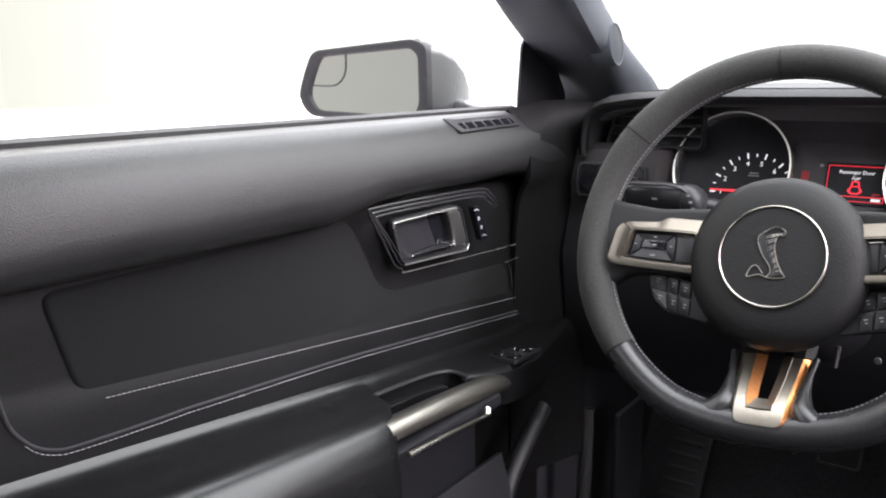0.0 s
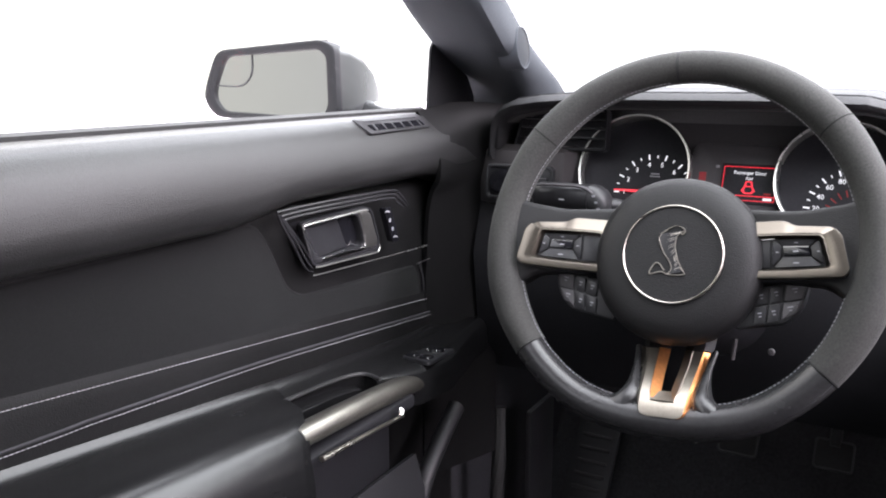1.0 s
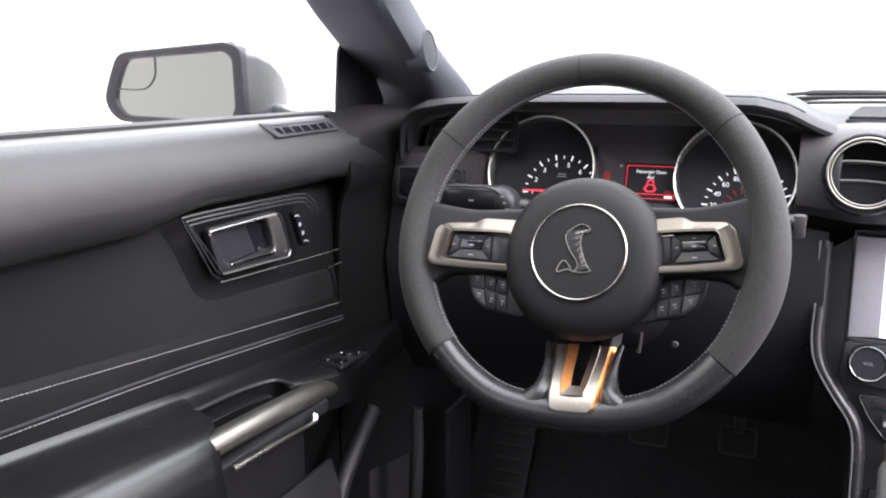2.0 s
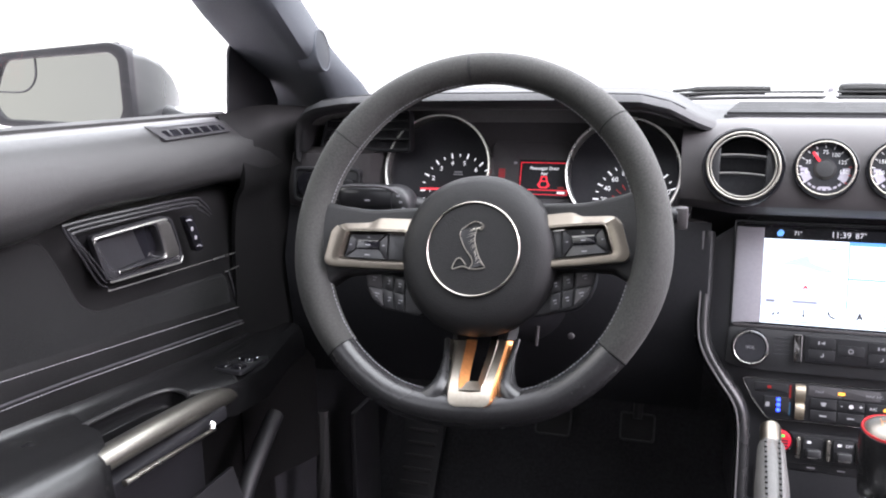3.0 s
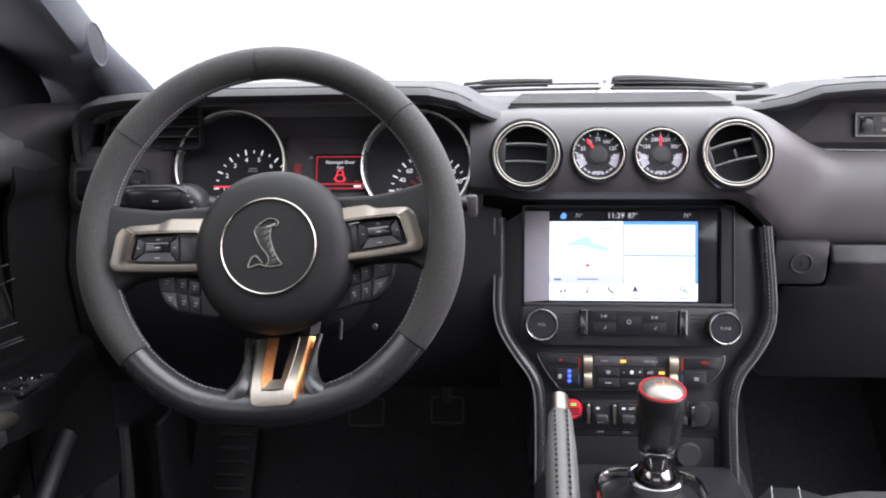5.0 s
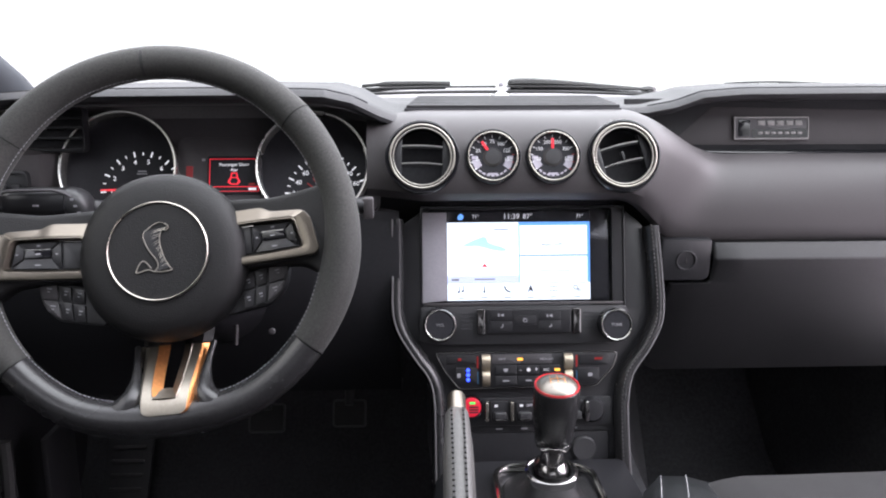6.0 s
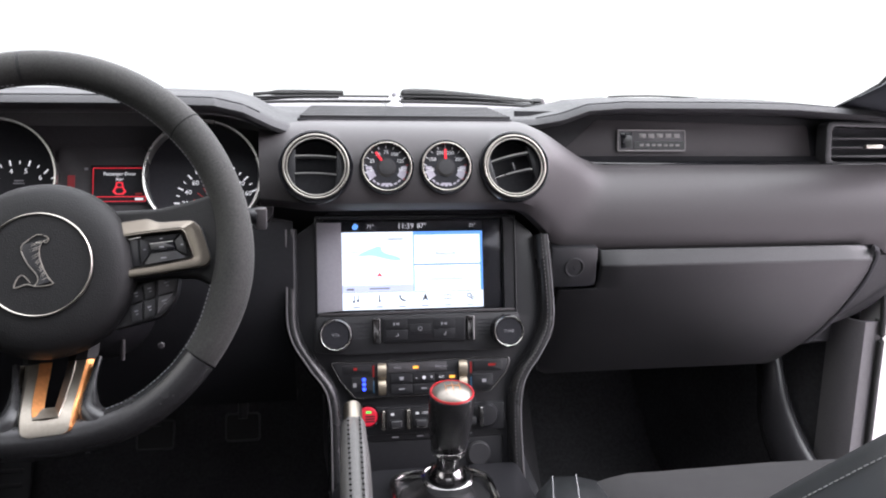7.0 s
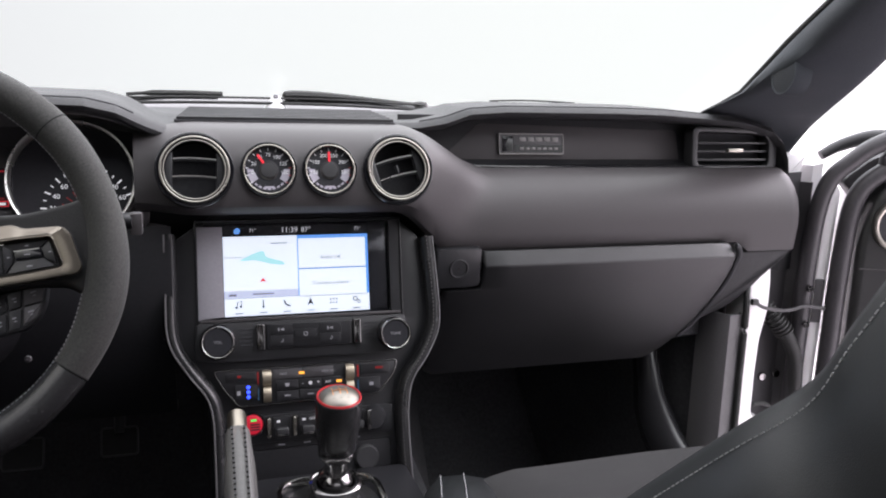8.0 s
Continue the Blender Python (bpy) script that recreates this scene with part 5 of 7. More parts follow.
for x, word in ((-0.1008, "VOL"), (0.1070, "TUNE")):
    m = ST @ pose(x, 0.0035 if x < 0 else 0.0012, 0)
    k = part("knob", lathe([(0, 0.0185), (0.0150, 0.0190), (0.0165, 0.0180)], 36), DIALFACE, stack, "black knob in a chrome ring", at=m)
    part("knob_ring", lathe([(0.0166, 0.0170), (0.0168, 0.0198), (0.0176, 0.0206), (0.0184, 0.0196), (0.0186, 0.0170)], 40), SILVER, k, at=m)
    part("knob_skirt", lathe([(0.0186, 0.0185), (0.0196, 0.0175), (0.0200, 0.0)], 40), GLOSS, k, at=m)
    part("words", text_mesh(word, 0.0050), GREYPRINT, k, at=m @ pose(0, 0, 0.0192))
keys = part("key_panel", prism(rounded([(-0.046, 0.0205), (0.056, 0.0195), (0.055, -0.0085), (-0.044, -0.0085)], 0.002), 0.0, 0.0055, 0.001), BUTTON, stack, "black audio key panel", at=ST)
for x in (-0.052, 0.0625):
    part("key_cap", prism(rrect(0.0090, 0.0300, 0.0015, x, 0.0055), 0, 0.0072, 0.001), DARKMETAL, keys, at=ST)
for x, y, kind in ((-0.028, 0.0133, 0), (-0.028, 0.0002, 1), (0.0005, 0.0068, 2), (0.030, 0.0120, 0), (0.030, 0.0003, 1)):
    part("key", box(0.026, 0.0115, 0.001, (x, y, 0.0055), 0.0004), BUTTON, keys, at=ST)
    if kind == 0:
        part("key_mark", box(0.0016, 0.0036, 0.0003, (x - 0.003, y, 0.0062)), GREYPRINT, keys, at=ST)
        part("key_mark", prism([(x - 0.0015, y), (x + 0.003, y + 0.0018), (x + 0.003, y - 0.0018)], 0.006, 0.0063), GREYPRINT, keys, at=ST)
    elif kind == 1:
        part("key_mark", tube(spline([(x + 0.0015, y + 0.002, 0.0062), (x + 0.0015, y - 0.001, 0.0062), (x - 0.001, y - 0.0015, 0.0062)], 4), 0.0005, 6), GREYPRINT, keys, at=ST)
    else:
        part("key_mark", ring(circle(0.0026, 16, x, y), circle(0.0018, 16, x, y), 0.006, 0.0063), GREYPRINT, keys, at=ST)
for sx in (-1, 1):
    for k in range(5):
        part("slot", box(0.0160, 0.0016, 0.001, (0.006 + sx * 0.0735, 0.0150 - 0.0045 * k, 0.0022)), DEEP, shelf, at=ST)

# climate controls
cl_poly = [(-0.106, -0.0315), (0.110, -0.0325), (0.106, -0.0480), (0.085, -0.0715), (-0.078, -0.0735), (-0.094, -0.0540)]
climate = part("climate_panel", prism(rounded(cl_poly, 0.005), -0.006, 0.0025, 0.001), BUTTON, stack, "black climate control panel", at=ST)
part("panel_rim", ring(rounded([(x * 1.02, (y + 0.0525) * 1.06 - 0.0525) for x, y in cl_poly], 0.006), rounded(cl_poly, 0.005), -0.004, 0.0030, 0.0005), DARKMETAL, climate, at=ST)
for x in (-0.0465, 0.0520):
    part("thumb_wheel", lathe([(0, -0.0055), (0.0105, -0.0050), (0.0110, 0.0), (0.0105, 0.0050), (0, 0.0055)], 24), mat("tan_grey_metal", (0.36, 0.31, 0.24), 0.45, metal=0.8, var=0.12), climate, "ribbed metal thumb switch", at=ST @ pose(x, -0.0430, -0.002, 0, 90))
    part("thumb_wheel", lathe([(0, -0.0050), (0.0105, -0.0045), (0.0110, 0.0), (0.0105, 0.0045), (0, 0.0050)], 24), bpy.data.materials["tan_grey_metal"], climate, at=ST @ pose(x, -0.0620, -0.002, 0, 90))
    part("heat_line", box(0.0018, 0.014, 0.0006, (x + (0.010 if x > 0 else -0.010), -0.0425, 0.0027)), REDDIM, climate, at=ST)
    part("heat_line", box(0.0018, 0.014, 0.0006, (x + (0.010 if x > 0 else -0.010), -0.0610, 0.0027)), glow("dim_blue_line", (0.1, 0.25, 0.45), 0.10), climate, at=ST)
for x, y, w, h in ((-0.022, -0.0395, 0.034, 0.011), (0.014, -0.0395, 0.036, 0.011), (-0.023, -0.0525, 0.026, 0.011), (0.004, -0.0525, 0.026, 0.011), (0.030, -0.0525, 0.024, 0.011), (-0.023, -0.0650, 0.026, 0.011), (0.004, -0.0650, 0.026, 0.011), (0.030, -0.0650, 0.024, 0.011), (-0.076, -0.0395, 0.034, 0.010), (-0.070, -0.0580, 0.026, 0.018), (0.083, -0.0410, 0.036, 0.013), (0.076, -0.0590, 0.026, 0.016)):
    part("key", prism(rrect(w, h, 0.0012, x, y), 0, 0.0038, 0.0006), GREYTRIM if w * h > 0.00037 and abs(x) < 0.03 else BUTTON, climate, at=ST)
part("words", text_mesh("MAX", 0.0040), GREYPRINT, climate, at=ST @ pose(-0.0275, -0.0395, 0.0041))
part("words", text_mesh("MAX A/C", 0.0040), GREYPRINT, climate, at=ST @ pose(0.026, -0.0395, 0.0041))
part("words", text_mesh("A/C", 0.0044), WHITEPRINT, climate, at=ST @ pose(0.0255, -0.0525, 0.0041))
part("words", text_mesh("-", 0.0070), WHITEPRINT, climate, at=ST @ pose(-0.005, -0.0520, 0.0041))
part("words", text_mesh("+", 0.0070), WHITEPRINT, climate, at=ST @ pose(0.0135, -0.0520, 0.0041))
part("fan_mark", prism(circle(0.0024, 6, 0.0042, -0.0522), 0.0036, 0.0041), WHITEPRINT, climate, at=ST)
part("key_mark", prism([(-0.026, -0.0505), (-0.020, -0.0505), (-0.0215, -0.0545), (-0.0245, -0.0545)], 0.0036, 0.0041), GREYPRINT, climate, at=ST)
for x in (-0.023, 0.004):
    part("key_mark", box(0.007, 0.0016, 0.0004, (x, -0.0650, 0.0040)), GREYPRINT, climate, at=ST)
part("lamp", box(0.0065, 0.0030, 0.0006, (-0.0058, -0.0395, 0.0040), 0.0002), AMBER, climate, "lit amber lamp", at=ST)
part("lamp", box(0.0065, 0.0030, 0.0006, (0.0385, -0.0525, 0.0040), 0.0002), AMBER, climate, "lit amber lamp", at=ST)
for k in range(3):
    part("lamp", lathe([(0, 0.0012), (0.0016, 0.0010), (0.0022, 0.0)], 14), BLUEGLOW, climate, "lit blue lamp", at=ST @ pose(-0.0680, -0.0520 - 0.0056 * k, 0.0037))
part("seat_mark", box(0.004, 0.005, 0.0004, (-0.079, -0.0580, 0.0040)), GREYPRINT, climate, at=ST)
part("seat_mark", box(0.005, 0.004, 0.0004, (0.078, -0.0590, 0.0040)), GREYPRINT, climate, at=ST)
part("seat_mark", box(0.004, 0.003, 0.0004, (-0.078, -0.0390, 0.0040)), REDDIM, climate, at=ST)
part("seat_mark", box(0.009, 0.0025, 0.0004, (0.088, -0.0400, 0.0040)), REDDIM, climate, at=ST)

# toggle row
row = part("toggle_plate", prism(rounded([(-0.072, -0.0860), (0.104, -0.0860), (0.104, -0.1190), (-0.072, -0.1190)], 0.004), -0.006, 0.0015, 0.001), BUTTON, stack, "row of toggle switches", at=ST)
start = part("start_button", lathe([(0, 0.008), (0.0095, 0.0075), (0.0112, 0.0055), (0.0116, 0.0)], 32), glow("crimson_back_light", (0.75, 0.02, 0.05), 0.75), stack, "red lit start button", at=ST @ pose(-0.0645, -0.0955, 0))
part("button_ring", lathe([(0.0114, 0.0), (0.0118, 0.0060), (0.0136, 0.0066), (0.0142, 0.0)], 32), GLOSS, start, at=ST @ pose(-0.0645, -0.0955, 0))
part("lamp", box(0.0065, 0.0026, 0.0006, (-0.0635, -0.0900, 0.0084)), GREENGLOW, start, at=ST)
for k in range(3):
    part("words_bar", box(0.011, 0.0016, 0.0006, (-0.0620, -0.0950 - 0.003 * k, 0.0084)), DIALFACE, start, at=ST)
for k in range(4):
    x = -0.0310 + 0.0300 * k
    t = part("toggle", box(0.0200, 0.0240, 0.004, (x, -0.1015, 0.0025), 0.001), BUTTON, row, "black toggle switch", at=ST)
    part("lever", box(0.0150, 0.0090, 0.012, (x, -0.1055, 0.0070), 0.003, 3), PLASTIC, t, at=ST)
    part("lever_tip", box(0.0120, 0.0016, 0.0010, (x, -0.1095, 0.0126), 0.0004), DARKMETAL, t, at=ST)
    part("guard", box(0.0045, 0.0230, 0.009, (x - 0.0152, -0.1010, 0.0045), 0.0018, 3), METAL, t, at=ST)
    part("key_mark", box(0.0040, 0.0026, 0.0004, (x - 0.004, -0.0945, 0.0047)), WHITEPRINT, t, at=ST)
part("words", text_mesh("OFF", 0.0042), WHITEPRINT, row, at=ST @ pose(0.0045, -0.0945, 0.0049))
hz = part("dial_switch", lathe([(0, 0.010), (0.0120, 0.009), (0.0150, 0.004), (0.0160, 0.0)], 28), BUTTON, stack, "small round black switch", at=ST @ pose(0.0800, -0.1010, 0))
part("guard", box(0.0050, 0.0240, 0.013, (0.0720, -0.1010, 0.0085), 0.0020, 3), DARKMETAL, hz, at=ST)
for k in range(4):
    part("row_mark", box(0.008, 0.0015, 0.0006, (-0.0310 + 0.0300 * k, -0.1235, -0.0036)), GREYPRINT, stack, at=ST)
part("cubby", box(0.190, 0.050, 0.004, (0.006, -0.152, -0.004), 0.004), HOUSING, stack, "dark open tray below the switches", at=ST)
part("power_socket", lathe([(0, 0.003), (0.0130, 0.003), (0.0150, 0.0010), (0.0155, -0.004)], 28), PLASTIC, stack, at=ST @ pose(0.070, -0.148, 0))

# padded side rails with seams
for s, pts in ((-1, [(-0.1515, 0.128), (-0.1515, 0.060), (-0.1515, 0.020), (-0.145, -0.006), (-0.128, -0.034), (-0.110, -0.060), (-0.1040, -0.085), (-0.1030, -0.125), (-0.1030, -0.185)]),
               (1, [(0.1545, 0.118), (0.1590, 0.060), (0.1605, 0.020), (0.1560, -0.004), (0.142, -0.030), (0.124, -0.056), (0.1170, -0.085), (0.1165, -0.125), (0.1190, -0.185)])):
    line = spline([(x, y, 0.0) for x, y in pts], 8)
    rail = part("side_rail", tube(line, 0.0088, 14, flat=2.0, up=(0, 0, 1)), LEATHER, stack, "padded black side rail", 60, at=ST @ pose(0, 0, -0.004))
    # light grey bead stands for the highlight on the glossy rail edge
    part("rail_edge_sheen", tube([p + Vector((s * 0.0045, 0, 0.0172)) for p in line], 0.0011, 6), POSTGREY, rail, at=ST @ pose(0, 0, -0.004))
    if s > 0:
        stitches([ST @ (p + Vector((-0.003, 0, 0.0135))) for p in line], POSTGREY, rail, 0.0048, 0.0026, 0.00030)
    side = [(p.x + s * 0.004, p.y) for p in line]
    part("side_wall", loft([[(x, y, -0.010), (x + s * 0.004, y, -0.10), (x + s * 0.006, y, -0.22)] for x, y in side], 0.004), DEEP, stack, at=ST)

# ---- lower console, gear lever, parking brake ----
con = thing("centre_console", (0.012, 0.55, 0.02), "black centre console between the seats", "centre console")
rows = []
for y, z, w in ((0.935, 0.375, 0.104), (0.90, 0.372, 0.106), (0.84, 0.372, 0.110), (0.70, 0.372, 0.112), (0.5, 0.375, 0.112), (0.2, 0.40, 0.110), (-0.2, 0.42, 0.108)):
    rows.append([(MID - w - 0.012, y, 0.0), (MID - w - 0.006, y, z - 0.05), (MID - w, y, z - 0.014), (MID - w + 0.012, y, z - 0.003), (MID - 0.05, y, z), (MID + 0.05, y, z), (MID + w - 0.012, y, z - 0.003), (MID + w, y, z - 0.014), (MID + w + 0.006, y, z - 0.05), (MID + w + 0.012, y, 0.0)])
part("body", loft(rows, ends=True), HOUSING, con)
part("side_pad", box(0.060, 0.34, 0.008, (0.098, 0.72, 0.372), 0.003), BUTTON, con, "padded console edge")
lever = thing("gear_lever", (0.028, 0.80, 0.377), "black gear lever with a red-ringed metal cap", "gear lever")
GL = pose(0.026, 0.795, 0.374)
part("bezel", ring(rrect(0.120, 0.150, 0.030), rrect(0.104, 0.134, 0.024), 0.0, 0.010, 0.004), CHROME, lever, "polished metal surround", at=GL)
part("gaiter", loft([[(x * 1.0, y, z) for x, y in se(rx, ry, 40, 0, 0, 2.6)] for rx, ry, z in ((0.053, 0.066, 0.001), (0.050, 0.062, 0.005), (0.040, 0.046, 0.007), (0.034, 0.037, 0.010), (0.030, 0.032, 0.016), (0.027, 0.028, 0.021), (0.024, 0.024, 0.026))], closed=True, ends=True), HUBSKIN, lever, "black leather gaiter", at=GL)
LT = pose(0.028, 0.812, 0.399) @ pose(0, 0, 0, 10, 0, 0)
part("collar", lathe([(0.026, -0.010), (0.0275, -0.004), (0.0265, 0.001), (0.0225, 0.004)], 32), PLASTIC, lever, at=LT)
part("gaiter_ring", lathe([(0.0255, 0.000), (0.0285, 0.002), (0.0288, 0.004), (0.0255, 0.006)], 32), DARKMETAL, lever, at=LT)
part("stem", lathe([(0.0205, -0.006), (0.0210, 0.006), (0.0190, 0.013), (0.0135, 0.018), (0.0120, 0.026), (0.0125, 0.034), (0.0185, 0.038), (0.0200, 0.041), (0.0198, 0.046), (0.0170, 0.049)], 36), DARKMETAL, lever, "smoked chrome stem", at=LT)
LT = LT @ Matrix.Translation((0, 0, 0.0045)) @ Matrix.Diagonal((1, 1, 0.905, 1))
knob = part("knob", lathe([(0.0180, 0.043), (0.0204, 0.047), (0.0214, 0.060), (0.0234, 0.084), (0.0246, 0.100), (0.0248, 0.112), (0.0240, 0.117), (0.0225, 0.1185)], 44), LEATHER, lever, "black leather knob", at=LT)
part("red_ring", lathe([(0.0216, 0.1172), (0.0220, 0.1196), (0.0230, 0.1197), (0.0237, 0.1178)], 44), REDPAINT, knob, at=LT)
part("cap", lathe([(0, 0.1276), (0.0060, 0.1270), (0.0120, 0.1252), (0.0170, 0.1225), (0.0205, 0.1196), (0.0216, 0.1180)], 44), mat("satin_cap_metal", (0.23, 0.21, 0.185), 0.40, metal=0.9, var=0.08), knob, "satin metal cap", at=LT)
for x in (-0.0075, 0.0, 0.0075):
    part("gate_line", tube([(x, y, 0.1279 - 22 * (x * x + y * y)) for y in (-0.0070, -0.0035, 0.0, 0.0035, 0.0070)], 0.0005, 6), COPPER_REFLECT, knob, at=LT)
part("gate_line", tube([(x, 0, 0.1279 - 22 * x * x) for x in (-0.0075, -0.004, 0.0, 0.004, 0.0075)], 0.0005, 6), COPPER_REFLECT, knob, at=LT)
for x, y in ((-0.0075, 0.0105), (0.0, 0.0110), (0.0075, 0.0105), (-0.0075, -0.0105), (0.0, -0.0110), (0.0075, -0.0105)):
    part("gate_mark", box(0.0016, 0.0026, 0.0008, (x, y, 0.1278 - 22 * (x * x + y * y)), 0.0002), BRONZE, knob, at=LT)

brake = thing("parking_brake", (-0.088, 0.30, 0.38), "grey stitched leather parking brake lever", "parking brake")
tip, root = Vector((-0.0820, 0.690, 0.5290)), Vector((-0.093, 0.30, 0.385))
axis = (tip - root).normalized()
BR = Matrix.Translation(tip) @ axis.to_track_quat("Z", "Y").to_matrix().to_4x4()
part("button", lathe([(0, 0.0168), (0.0066, 0.0170), (0.0082, 0.0160), (0.0086, 0.0135), (0.0086, -0.022)], 28), BRONZE, brake, "polished release button", at=BR)
hgrip = []
for k in range(22):
    z = -0.012 - 0.41 * k / 21
    f = 0.90 + 0.18 * ease(0, 0.12, k / 21)
    hgrip.append([(x, y, z) for x, y in se(0.0120 * f * (1 + 0.12 * k / 21), 0.0165 * f * (1 + 0.10 * k / 21), 24, e=2.5)])
part("grip", loft(hgrip, closed=True, ends=True), mat("pale_grey_leather", (0.062, 0.060, 0.058), 0.5, bump=0.2, grain=900, kind="cells", var=0.2), brake, "grey leather grip", at=BR)
for dx in (-0.0052, 0.0052):
    seam = [BR @ Vector((dx, +0.0158 * (0.86 + 0.16 * ease(0, 0.15, k / 60)) + 0.0022 + 0.002 * k / 60, -0.016 - 0.39 * k / 60)) for k in range(61)]
    stitches(seam, mat("dark_thread" , (0.02, 0.02, 0.02), 0.8) if dx < 0 else bpy.data.materials["dark_thread"], brake, 0.0058, 0.0038, 0.0009)
part("grip_inlay", loft([[(x, +0.0148 * (0.86 + 0.16 * ease(0, 0.15, k / 20)) + 0.0022 + 0.002 * k / 20, -0.014 - 0.40 * k / 20) for x in (-0.0062, -0.003, 0.003, 0.0062)] for k in range(21)], 0.0016), mat("brown_grey_leather", (0.066, 0.057, 0.054), 0.6, bump=0.3, grain=700, kind="cells"), brake, "brown-grey leather strip", at=BR)
part("gaiter", loft([[(-0.090 + x, 0.33 + y, z) for x, y in se(rx, ry, 28, e=2.4)] for rx, ry, z in ((0.030, 0.075, 0.374), (0.026, 0.060, 0.385), (0.020, 0.035, 0.402))], closed=True, ends=True), LEATHER, brake)

# ---- driver's door ----
def door_pose(x):
    """Local x forward along the car, y up, z into the cabin."""
    return Matrix(((0, 0, 1, x), (1, 0, 0, 0), (0, 1, 0, 0), (0, 0, 0, 1)))


door = thing("driver_door", (-0.70, 0.30, 0.05), "closed black driver's door with suede insert and stitched armrest", "car door")
Y0, Y1 = -0.44, 0.935
sec = [(-0.716, 0.770), (-0.706, 0.782), (-0.694, 0.7855), (-0.681, 0.7815), (-0.672, 0.7720), (-0.6655, 0.759), (-0.6615, 0.743), (-0.6590, 0.728), (-0.6590, 0.7150), (-0.6630, 0.7045), (-0.674, 0.6990), (-0.694, 0.6985)]
rows = []
for k in range(56):
    y = Y0 + (Y1 - Y0) * k / 55
    f = ease(0.80, 0.935, y)
    g = 0.013 * ease(0.50, 0.60, y) * ease(0.90, 0.82, y)
    rows.append([(x - 0.010 * f + (0.012 * f if i in (5, 6, 7) else 0), y, z - 0.004 * f + g * min(max((i - 5) / 4, 0), 1)) for i, (x, z) in enumerate(sec)])
part("upper_pad", loft(rows, 0.004), PADSKIN, door, "grained black upper door pad", 60)
part("window_seal", loft([[(-0.708, y, 0.776), (-0.708, y, 0.7885), (-0.703, y, 0.791), (-0.698, y, 0.7885), (-0.698, y, 0.782)] for y in (Y0, 0.2, 0.6, 0.87)], 0.001), RUBBER, door, "black rubber window seal")


def low_z(y):
    return 0.551 - 0.098 * (y - 0.565)


rows = []
for k in range(40):
    y = Y0 + (Y1 - Y0) * k / 39
    z = low_z(y)
    rows.append([(-0.702, y, 0.700), (-0.698, y, 0.692), (-0.697, y, 0.660), (-0.697, y, 0.630), (-0.6960, y, z + 0.040), (-0.6925, y, z + 0.034), (-0.6910, y, z + 0.020), (-0.6900, y, z + 0.006), (-0.6895, y, z - 0.004), (-0.690, y, z - 0.016), (-0.698, y, 0.480), (-0.700, y, 0.40), (-0.700, y, 0.06)])
part("panel", loft(rows, 0.004), DOORSKIN, door, "black stitched door panel", 60)
insert = rounded([(0.258, 0.690), (0.556, 0.6945), (0.572, 0.672), (0.597, 0.624), (0.618, 0.612), (0.838, 0.600), (0.848, 0.553), (0.70, 0.5665), (0.528, 0.5835), (0.302, 0.6045), (0.277, 0.616)], 0.014, 5)
part("insert", prism(insert, -0.004, 0.0045, 0.004, 4), CLOTH, door, "black suede door insert", 60, at=door_pose(-0.6945))
line = [(-0.6858, y, low_z(y) + 0.0300) for y in [0.296 + 0.0192 * k for k in range(30)]]
stitches(line, THREAD, door, 0.0042, 0.0030, 0.00018)
seam_low = spline([(-0.6848, 0.2180, 0.690), (-0.6848, 0.2240, 0.6190), (-0.6848, 0.2360, 0.5930), (-0.6848, 0.2540, 0.5805), (-0.6848, 0.2780, 0.5768), (-0.6848, 0.34, 0.5735)], 6) + [Vector((-0.6848, y, low_z(y) + 0.0080 * ease(0.25, 0.60, y))) for y in [0.36 + 0.02 * k for k in range(26)]]
stitches(seam_low[12:], THREAD, door, 0.0042, 0.0030, 0.00018)
part("piping", tube([p + Vector((-0.0014, 0, 0.0034)) for p in seam_low], 0.0013, 8), DEEP, door)
part("crease", tube(spline([(-0.6895, 0.853, 0.563), (-0.690, 0.8490, 0.585), (-0.690, 0.8420, 0.600)], 4), 0.001, 6), DEEP, door)

# handle set
HB = door_pose(-0.6830)
bez = rounded([(0.5600, 0.7068), (0.660, 0.7062), (0.757, 0.7038), (0.784, 0.6925), (0.814, 0.657), (0.834, 0.6262), (0.7225, 0.6305), (0.6130, 0.6352), (0.6005, 0.6420), (0.580, 0.674)], 0.009, 5)
hb = part("handle_bezel", prism(bez, -0.008, 0.0110, 0.0045, 5), SATIN, door, "stepped black handle bezel", 50, at=HB)
for d, z, r in ((0.0002, 0.0100, 0.0015), (0.0042, 0.0110, 0.0015), (0.0082, 0.0110, 0.0013)):
    top = spline([(0.6135 - 0.3 * d, 0.6390 + d, z), (0.6020 + 0.8 * d, 0.6450 + d, z), (0.5835 + 1.1 * d, 0.6740, z), (0.5660 + 1.2 * d, 0.7020 - d, z), (0.5750 + d, 0.7060 - d, z), (0.662, 0.7056 - d, z), (0.752 - 0.4 * d, 0.7032 - d, z), (0.7740 - d, 0.6960 - d, z), (0.793 - d, 0.6800 - 0.3 * d, z - 0.0008)], 6)
    part("bezel_ridge", tube(top, lambda t, r=r: r * (0.35 + 0.65 * ease(0.0, 0.35, t) * ease(1.0, 0.9, t)), 8), SATIN, hb, at=HB)
part("bezel_line", tube(spline([(0.6140, 0.6362, 0.0112), (0.6200, 0.6352, 0.0116), (0.70, 0.6318, 0.0118), (0.78, 0.6284, 0.0117), (0.8300, 0.6268, 0.0112)], 6), 0.0006, 6), SILVER, hb, "thin bright edge", at=HB)
